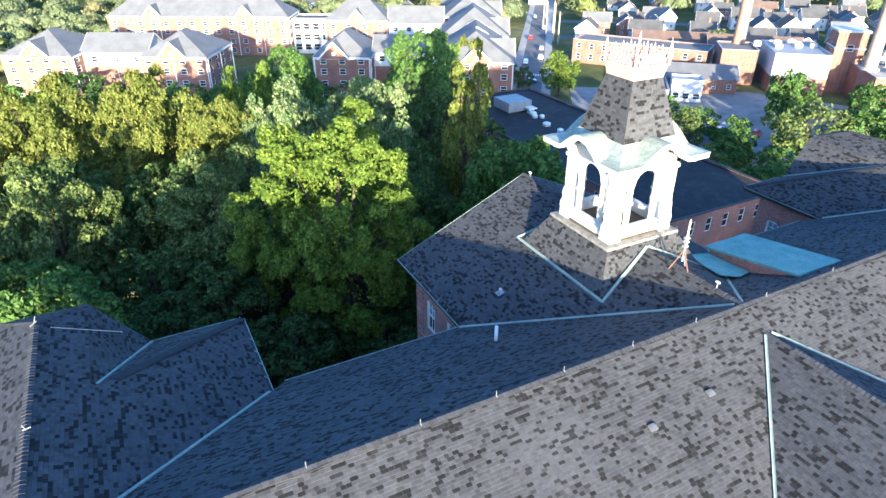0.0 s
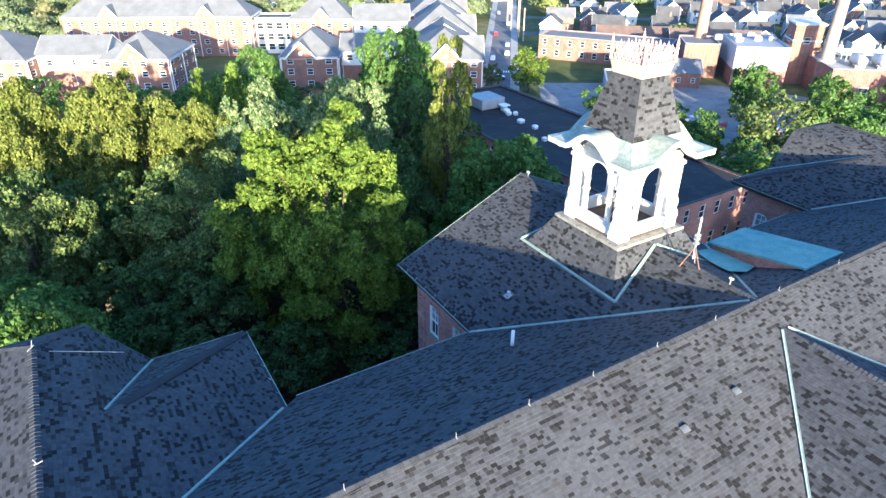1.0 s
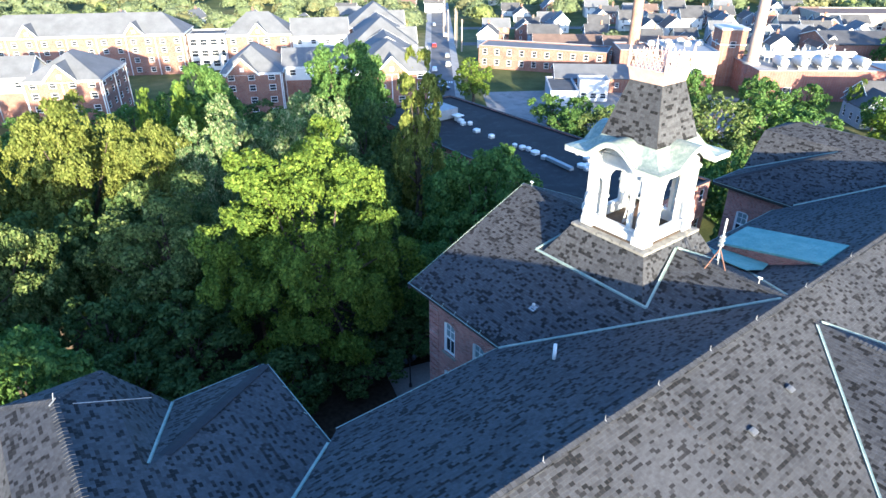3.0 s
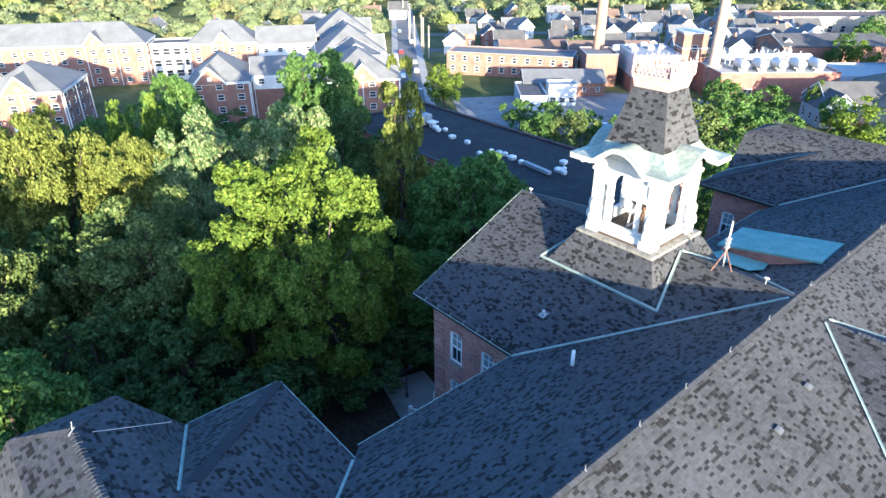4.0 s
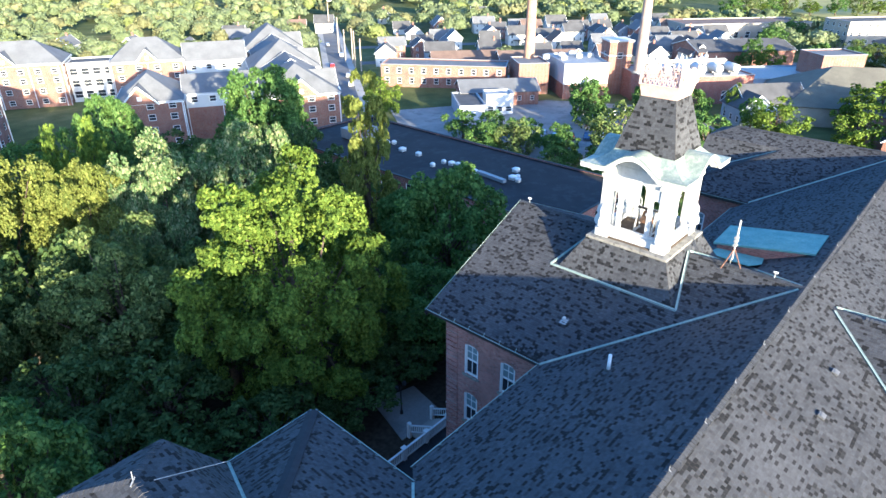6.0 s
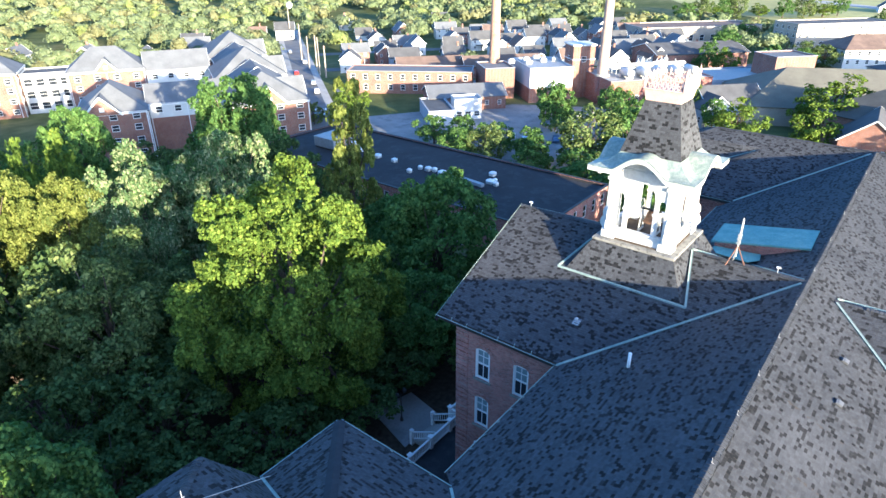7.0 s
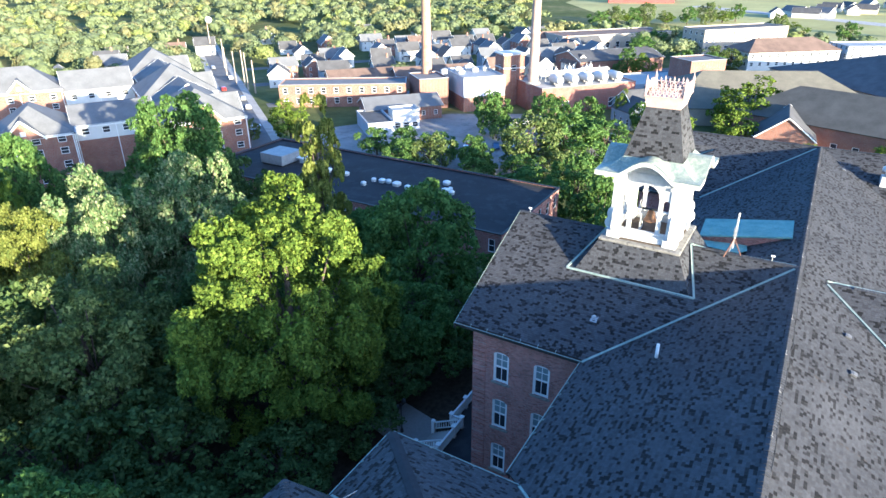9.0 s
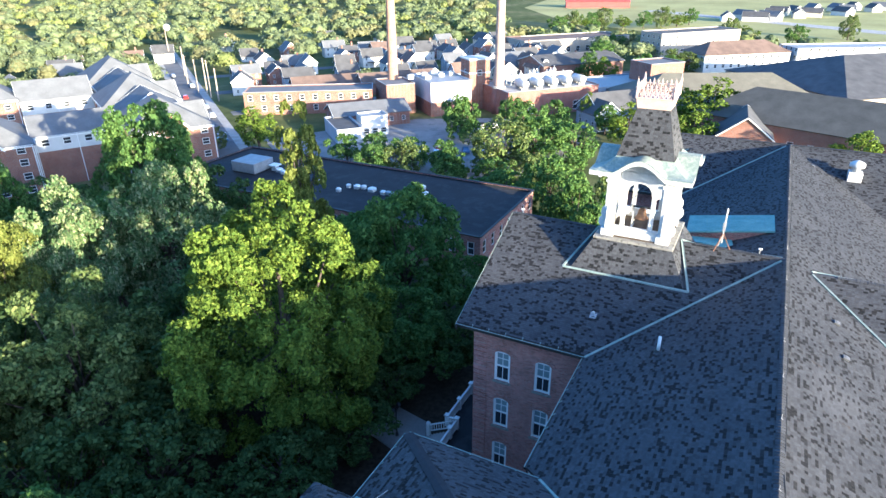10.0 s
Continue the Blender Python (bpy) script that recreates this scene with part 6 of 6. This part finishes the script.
for k, (x, y) in enumerate(HOUSES):
    w, dd = rh.uniform(8, 12), rh.uniform(6.5, 8.5)
    ev = rh.choice((3.2, 5.0, 5.4))
    rmat = rh.choice(ROOFS)
    wmat = rh.choice(WALLS)
    tone = {M_SIDING: "white", M_CREAM: "cream", M_BLUESIDE: "blue-grey", M_BRICK_FAR: "brick"}[wmat]
    hue = {M_GREYROOF: "grey", M_DARKROOF: "dark", M_BROWNROOF: "brown"}[rmat]
    h = rect_building("house", pose(x, y, 0, 0, 0, G + rh.choice((0, 90)) + rh.uniform(-4, 4)), w, dd, ev, ev + rh.uniform(2.6, 3.8), wmat, rmat,
                      "small %s town house with a %s gabled roof" % (tone, hue), "house", rows=(1.0,) if ev < 4 else (0.9, 3.4), step=3.2, win=(1.0, 1.3), group="town houses")
    if rh.random() < 0.5:
        part("chimney", box((w * 0.2, -0.4, ev), (w * 0.2 + 0.7, 0.4, ev + 4.3), 0.03), M_BRICK_FAR, h)
    if rh.random() < 0.5:
        part("porch", box((-w * 0.3, -dd / 2 - 2.0, 2.5), (w * 0.3, -dd / 2 - 0.05, 2.75)), rmat, h)
        for sx in (-1, 1):
            part("porch_post", box((sx * w * 0.27 - 0.1, -dd / 2 - 1.9, -0.3), (sx * w * 0.27 + 0.1, -dd / 2 - 1.7, 2.5)), M_WHITE, h)

# ---- large halls to the east ----
rect_building("dining_hall", pose(173.5, -1.7, 0, 0, 0, 70), 70, 26, 8.0, 14.5, M_BRICK_FAR, M_OLIVEROOF, "broad brick hall under a dark hipped roof", rows=(2.0,), step=5, hip=0.9, sides=(2, 3), win=(1.6, 2.2))
rect_building("hall_porch", pose(164.5, 21, 0, 0, 0, 4), 16, 13, 6.0, 11.0, M_BRICK_FAR, M_DARKROOF, "brick gabled porch of the hall with white trim", rows=(2.2,), step=4.5, sides=(3, 0), win=(1.8, 2.0))
rect_building("sports_hall", pose(208, 33, 0, 0, 0, -64), 62, 34, 5.5, 13.5, M_BEIGE, M_TANROOF, "broad hall under a low tan roof", hip=0.8, rows=(), sides=())
rect_building("arena", pose(258, -14, 0, 0, 0, -50), 74, 60, 7.5, 16.0, M_BEIGE, M_DARKROOF, "large arena with a dark hipped roof", hip=0.8, sides=())
rect_building("blue_house", pose(182, 60, 0, 0, 0, G), 18, 12, 5.8, 10.0, M_BLUESIDE, M_DARKROOF, "large old house with blue-grey walls and dark roof", rows=(1.2,), step=3.0, sides=(0, 3), win=(1.2, 1.8))
rect_building("blue_house_wing", pose(174, 62, 0, 0, 0, G + 90), 10, 9, 5.4, 8.8, M_BLUESIDE, M_DARKROOF, "wing of the old house with a bay front", rows=(1.2,), step=2.6, sides=(0, 1, 2, 3), win=(1.2, 1.8))
rect_building("white_lodge", pose(312, 34, 0, 0, 0, -50), 44, 18, 8.0, 12.5, M_SIDING, M_BROWNROOF, "white lodge with a brown hipped roof", hip=0.9, rows=(2.0, 5.4), step=4.0, sides=(0, 3), win=(1.5, 1.7))
rect_building("beige_block", pose(340, 58, 0, 0, 0, G), 50, 16, 13.5, 0, M_BEIGE, M_DARKROOF, "beige four-storey block with a flat roof", rows=(1.2, 4.4, 7.6, 10.8), step=3.6, flat=True, sides=(0, 3), win=(1.6, 1.5))
rect_building("long_block", pose(345, -22, 0, 0, 0, -60), 80, 16, 9.5, 0, M_PANEL, M_METAL, "long pale block with a flat roof", rows=(1.4, 4.6, 7.8), step=4.0, flat=True, sides=(0, 3), win=(1.6, 1.6))
rect_building("long_store", pose(338, 122, 0, 0, 0, G), 66, 22, 8.0, 0, M_BEIGE, M_BROWNROOF, "long beige store with a low roof", rows=(1.2,), step=6.0, flat=True, sides=(0, 3), win=(2.4, 3.0))
rect_building("brown_store", pose(264, 98, 0, 0, 0, G), 40, 22, 6.5, 9.5, M_BRICK_FAR, M_DARKROOF, "low brown store with a dark roof", rows=(), sides=())
rect_building("pink_block", pose(233, 56, 0, 0, 0, G), 15, 12, 12.5, 0, M_BRICK_FAR, M_GREYROOF, "plain brick block with a flat roof", flat=True, rows=(), sides=())
rect_building("low_store", pose(222, 70, 0, 0, 0, G), 36, 20, 6.0, 0, M_BLUESIDE, M_METAL, "low pale store with a flat roof", flat=True, rows=(), sides=())
rect_building("red_barn", pose(672, 192, 0, 0, 0, -69), 64, 14, 6.0, 9.0, M_BARN, M_BARN, "long red barn at the edge of the field", rows=(), sides=())
for k in range(16):
    x, y = 560 + 24 * (k % 8) + rh.uniform(-8, 8), 60 - 26 * (k // 8) - 14 * (k % 8) + rh.uniform(-8, 8)
    rect_building("far_house", pose(x, y, 0, 0, 0, rh.uniform(0, 90)), rh.uniform(12, 20), 9, 4.0, 7.5, rh.choice((M_SIDING, M_CREAM)), rh.choice(ROOFS),
                  "far small house at the edge of the field", "house", rows=(), sides=(), group="far houses")

# ---- street furniture ----
for x, y, h in ((187, 254, 13), (161, 218, 13), (160, 212, 14), (156, 206, 14), (153, 199, 12), (174, 238, 12), (212, 292, 16)):
    p = thing("utility_pole", pose(x, y, 0), "pale tall utility pole beside the street", "pole", "poles along the street")
    part("shaft", lathe([(0.3, -0.5), (0.2, h)], 8), M_BEIGE, p)
    part("crossarm", bar((-1.1, 0, h - 0.9), (1.1, 0, h - 0.9), 0.14, 0.16), M_BARK, p)
lamp = thing("water_ball", pose(212.5, 291, 0), "pale globe on a tall pole beside the street", "tower")
part("globe", lathe([(0.3, 15.6), (1.4, 16.4), (1.7, 17.4), (1.4, 18.4), (0.3, 19.0)], 14), M_WHITE, lamp, smooth=True)


def car(x, y, rot, paint, label):
    c = thing("car", pose(x, y, 0.1, 0, 0, rot), label, "car", "parked cars")
    bm = bmesh.new()
    prof = [(-2.2, 0.35), (-2.25, 0.8), (-2.0, 0.95), (-1.55, 1.0), (-1.0, 1.45), (0.55, 1.48), (1.1, 1.02), (2.05, 0.88), (2.25, 0.65), (2.2, 0.35)]
    vs = [[bm.verts.new((px, sy * (0.86 if pz < 1.2 else 0.7), pz)) for px, pz in prof] for sy in (-1, 1)]
    bm.faces.new(vs[0])
    bm.faces.new(vs[1][::-1])
    for i in range(len(prof)):
        j = (i + 1) % len(prof)
        bm.faces.new((vs[0][i], vs[0][j], vs[1][j], vs[1][i]))
    part("body", bm, paint, c)
    for sy in (-1, 1):
        bm = bmesh.new()
        vs = [bm.verts.new((px, sy * py, pz)) for px, py, pz in ((-1.35, 0.875, 1.02), (0.95, 0.875, 1.02), (0.5, 0.74, 1.42), (-0.95, 0.74, 1.42))]
        bm.faces.new(vs if sy < 0 else vs[::-1])
        part("side_window", bm, M_PANE, c)
    part("windscreen", plate([(1.09, -0.78, 1.06), (1.09, 0.78, 1.06), (0.6, 0.66, 1.46), (0.6, -0.66, 1.46)], 0.02), M_PANE, c)
    for wx in (-1.4, 1.4):
        for sy in (-1, 1):
            bm = lathe([(0.2, -0.1), (0.33, -0.1), (0.33, 0.1), (0.2, 0.1)], 12)
            bmesh.ops.transform(bm, matrix=pose(wx, sy * 0.8, 0.33, 90, 0, 0), verts=bm.verts)
            part("wheel", bm, M_DARKMETAL, c)


def paint(name, col):
    mat, nt, bsdf = nodes_of(name, 0.25)
    bsdf.inputs["Base Color"].default_value = (*col, 1)
    bsdf.inputs["Coat Weight"].default_value = 0.6
    return mat


P_WHITE, P_BLUE, P_GREY, P_RED = paint("car_white", (0.75, 0.75, 0.75)), paint("car_blue", (0.08, 0.14, 0.25)), paint("car_grey", (0.3, 0.31, 0.33)), paint("car_red", (0.4, 0.04, 0.03))
road_a = math.degrees(math.atan2(0.803, 0.596))
car(110, 155, -20, P_BLUE, "dark blue car parked beside the street")
for s, off, pc, lb in ((60, 6.0, P_WHITE, "white car parked along the street"), (75, 6.0, P_GREY, "grey car parked along the street"), (52, 1.2, P_WHITE, "white car parked along the street"),
                       (96, 1.2, P_RED, "red car parked along the street"), (120, 6.0, P_WHITE, "white car parked along the street"), (150, 1.2, P_GREY, "grey car parked along the street")):
    q = Vector((92, 136.7)) + d * s + n * off
    car(q.x, q.y, road_a, pc, lb)
for k in range(14):
    pc, lb = ((P_WHITE, "white car parked in the yard"), (P_GREY, "grey car parked in the yard"), (P_RED, "red car parked in the yard"), (P_BLUE, "blue car parked in the yard"))[k % 4]
    car(112 + 2.9 * (k % 7) + (8 if k > 6 else 0), 112 - 3.0 * (k % 7) - (13 if k > 6 else 0), 30, pc, lb)
for k in range(10):
    car(205 + 3.0 * k, 76 - 2.4 * k, 50, (P_WHITE, P_GREY, P_BLUE)[k % 3], "car parked behind the power plant")
for k in range(4):
    t = thing("dumpster", pose(150 + 3.4 * k, 100 - 3.0 * k, 0.05, 0, 0, G), "white container standing in the yard", "container", "containers in the yard")
    part("body", box((-1.3, -0.9, 0), (1.3, 0.9, 1.7), 0.05), M_WHITE_WORN, t)
    part("lid", box((-1.35, -0.95, 1.72), (1.35, 0.95, 1.82), 0.02), M_DARKMETAL, t)

# ---- trees of the town and the far woods ----
TOWN_TREES = (
    ("small_lime", 108.5, 139, 12.5, 6.0), ("small_olive", 118, 72, 13.5, 8.8), ("small", 144, 94, 12.5, 5.8), ("small", 109, 80, 8.0, 4.5), ("small", 127, 66, 12.5, 7.5),
    ("small", 141, 67, 9.5, 6.5), ("small_lime", 155, 49, 12.0, 7.0), ("small_lime", 181, 32, 16.0, 9.0), ("small_lime", 178, 36, 12.0, 6.0), ("small", 134, 58, 11.0, 6.5), ("small", 88, 46, 13.5, 6.0),
    ("small", 96, 52, 12.5, 5.5), ("small_lime", 161, 33, 12.0, 6.0), ("small", 163, 73, 9.5, 5.0), ("small", 106, 68, 7.5, 6.0), ("small", 98, 62, 8.0, 6.0), ("small_olive", 112, 60, 8.0, 6.0), ("small", 120, 57, 9.0, 6.0), ("small", 92, 69, 6.5, 4.5), ("small", 104, 79, 6.0, 4.5), ("small_olive", 96, 75, 6.0, 4.0), ("small", 90, 56, 8.5, 5.0), ("small", 148, 77, 11.5, 6.0), ("small", 294, 91, 12.0, 6.5), ("small", 335, 95, 10.0, 7.0), ("small_olive", 290, 58, 10.0, 6.0), ("small", 279, 88, 12.0, 6.0), ("small", 160, 84, 10.0, 5.0), ("small", 142, 93, 10.5, 5.0), ("small", 166, 58, 9.0, 4.0),
    ("small", 109, 101, 9.0, 5.5), ("small_olive", 105, 91, 9.5, 5.5), ("small", 109, 110, 8.0, 5.0), ("small", 102, 97, 8.5, 5.0), ("small", 115, 94, 7.5, 4.5), ("small", 48, 172, 10.0, 7.0), ("small_lime", 28, 160, 9.5, 5.0), ("small_lime", 36, 156, 9.5, 5.0),
    ("small", -9, 181, 10.0, 8.0), ("small", 13, 156, 10.5, 7.0), ("small", 2, 164, 9.0, 6.0), ("small", 22, 150, 11.0, 6.5), ("small", 37, 146, 11.5, 7.0), ("small", -24, 170, 11.0, 8.0),
    ("small_lime", 118, 205, 9.0, 4.5), ("small", 106, 160, 6.0, 3.0), ("small_olive", 104, 150, 6.5, 3.0), ("small", 250, 86, 12.0, 6.0), ("small_lime", 244, 78, 11.0, 5.5), ("small", 262, 66, 11.0, 6.0),
    ("small", 276, 58, 9.0, 6.0), ("small_olive", 292, 52, 9.0, 6.0), ("small_lime", 150, -4, 12.0, 6.0), ("small_lime", 138, 14, 10.0, 5.0), ("small_lime", 174, 66, 10.5, 2.4),
    ("small", 62, 128, 12.0, 6.0), ("small_olive", 70, 130, 10.0, 5.0), ("small", 113, 84, 8.5, 5.0), ("small", 80, 42, 14.0, 5.5), ("small_olive", 88, 38, 13.0, 5.0), ("small", 74, 38, 13.0, 4.5),
)
for k, x, y, top, r in TOWN_TREES:
    plant(k, x, y, top, r)
# a belt of trees before the field
for i, (x, y) in enumerate(((412, 150), (424, 145), (437, 142), (450, 139), (463, 134), (468, 120), (476, 107), (485, 96), (499, 87), (512, 80), (408, 44), (420, 36), (402, 8), (455, -20))):
    plant(("small", "small_olive", "small_lime")[i % 3], x, y, 12.0 + 3.0 * math.sin(i * 2.1), 7.0 + 1.2 * math.cos(i * 1.7))


def far_woods():
    """Woods past the houses: rounded crowns of leaf clumps, in one mesh."""
    g = np.random.default_rng(99)
    # leaf colours painted paler than the near foliage, standing in for distance haze
    mats = (foliage("woods_green_hazed", (0.135, 0.172, 0.084), (0.165, 0.204, 0.100), (0.205, 0.245, 0.125), (1.1, 1.1, 0.6)),
            foliage("woods_dark_hazed", (0.125, 0.162, 0.088), (0.160, 0.195, 0.104), (0.205, 0.238, 0.130), (1.1, 1.1, 0.6)),
            foliage("woods_olive_hazed", (0.165, 0.170, 0.084), (0.198, 0.200, 0.098), (0.240, 0.238, 0.120), (1.1, 1.1, 0.6)),
            foliage("woods_lime_hazed", (0.165, 0.200, 0.070), (0.205, 0.240, 0.082), (0.255, 0.288, 0.100), (1.1, 1.1, 0.6)))
    ps, ns, ss, ms, bodies = [], [], [], [], []
    taken = [Vector(h) for h in HOUSES]
    count = 0
    while count < 2600:
        a, r = g.uniform(radians(-6), radians(112)), 205 + 950 * g.random() ** 1.35
        x, y = -5 + r * math.cos(a), 15 + r * math.sin(a)
        if x > 395 and y < 0.62 * x - 70 + 20 * math.sin(x * 0.05):
            continue
        if x > 120 and y < 120 and r < 380 and not (x > 300 and 70 < y):
            continue
        if 140 < x < 345 and 100 < y < 240 and r < 350 and g.random() < 0.75:
            continue
        v = Vector((x, y)) - Vector((92, 136.7))
        across = v.dot(n)
        if -8 < across < 14 and 0 < v.dot(d) < 275:
            continue
        lu = DORM.inverted() @ Vector((x, y, 0))
        if -62 < lu.x < 84 and -14 < lu.y < 95:
            continue
        if (Vector((x, y)) - Vector((157, 158))).length < 30 or (150 < x < 222 and 78 < y < 150):
            continue
        if any((Vector((x, y)) - h).length < 10.5 for h in taken):
            continue
        count += 1
        top, rad = g.uniform(8.5, 12.5), g.uniform(4, 7.5) * (1.0 if r < 380 else 1.15)
        dd = g.normal(size=(14, 3))
        dd /= np.linalg.norm(dd, axis=1)[:, None]
        bodies.append((x, y, top, rad))
        m = 240 if r < 380 else 60
        nn = g.normal(size=(m, 3))
        nn /= np.linalg.norm(nn, axis=1)[:, None]
        nn[:, 2] = np.abs(nn[:, 2]) * 1.15 - 0.3
        lump = np.clip(((nn @ dd.T).max(axis=1) - 0.66) / 0.34, 0, 1)
        reach = (0.70 + 0.32 * lump) * g.uniform(0.88, 1.06, m)
        ps.append(np.array([x, y, top * 0.5]) + nn * reach[:, None] * np.array([rad, rad, top * 0.5]))
        ns.append(nn + np.array([0, 0, 0.2]) + 0.42 * g.normal(size=(m, 3)))
        ss.append(g.uniform(0.4, 0.75, m) * (1.0 if r < 380 else 2.0))
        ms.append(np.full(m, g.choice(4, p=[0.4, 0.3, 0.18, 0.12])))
    p, nor, s, mi = np.concatenate(ps), np.concatenate(ns), np.concatenate(ss)[:, None], np.concatenate(ms)
    nor /= np.linalg.norm(nor, axis=1)[:, None]
    t = np.cross(nor, g.normal(size=nor.shape))
    t /= np.linalg.norm(t, axis=1)[:, None]
    b = np.cross(nor, t)
    v = np.stack([p - t * s, p - b * s * 0.7, p + t * s, p + b * s * 0.7], 1).reshape(-1, 3)
    # the dense inside of every crown: a lumpy body under the leaves
    ring = np.arange(8) * math.pi / 4
    unit = np.concatenate([[[0, 0, 1.0]]] + [np.stack([np.cos(ring + e) * math.cos(e), np.sin(ring + e) * math.cos(e), np.full(8, math.sin(e))], 1) for e in (0.85, 0.3, -0.3)] + [[[0, 0, -0.7]]])
    tris = [(0, 1 + i, 1 + (i + 1) % 8) for i in range(8)] + [(25, 17 + (i + 1) % 8, 17 + i) for i in range(8)]
    for row in (1, 9):
        for i in range(8):
            j = (i + 1) % 8
            tris += [(row + i, row + 8 + i, row + 8 + j), (row + i, row + 8 + j, row + j)]
    tris = np.array(tris)
    inner, faces, kinds = [], [], []
    for i, (x, y, top, rad) in enumerate(bodies):
        inner.append(np.array([x, y, top * 0.5]) + unit * np.array([rad * 0.66, rad * 0.66, top * 0.36]) * g.uniform(0.65, 1.05, (26, 1)))
        faces.append(tris + 26 * i)
        kinds.append(np.full(len(tris), ms[i][0]))
    inner, faces, kinds = np.concatenate(inner), np.concatenate(faces), np.concatenate(kinds)
    k = len(p)
    me = bpy.data.meshes.new("far_woods")
    me.vertices.add(len(v) + len(inner))
    me.vertices.foreach_set("co", np.concatenate([v, inner]).ravel())
    me.loops.add(k * 4 + len(faces) * 3)
    me.loops.foreach_set("vertex_index", np.concatenate([np.arange(k * 4), (faces + len(v)).ravel()]).astype(np.int32))
    me.polygons.add(k + len(faces))
    me.polygons.foreach_set("loop_start", np.concatenate([np.arange(k) * 4, k * 4 + np.arange(len(faces)) * 3]).astype(np.int32))
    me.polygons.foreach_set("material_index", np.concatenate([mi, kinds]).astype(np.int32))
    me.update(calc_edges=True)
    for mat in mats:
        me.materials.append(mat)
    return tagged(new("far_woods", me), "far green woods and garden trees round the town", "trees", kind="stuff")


far_woods()

# ---- lamp in the shaded yard ----
lamp_post = thing("lamp_post", pose(18.7, 40.2, 10.5), "black iron lamp post with two globes in the shaded yard", "street lamp")
part("post", lathe([(0.16, 0), (0.13, 0.3), (0.06, 0.5), (0.05, 2.9), (0.09, 3.0), (0.03, 3.1)], 10), M_DARKMETAL, lamp_post, smooth=True)
part("arm", bar((-0.45, 0, 2.75), (0.45, 0, 2.75), 0.05, 0.05), M_DARKMETAL, lamp_post)
for x in (-0.45, 0.45):
    globe = part("globe", lathe([(0.05, 2.78), (0.17, 2.88), (0.2, 3.05), (0.15, 3.2), (0.03, 3.27)], 12), M_DARKMETAL, lamp_post, "dark lamp globe", smooth=True)
    globe.location.x = x
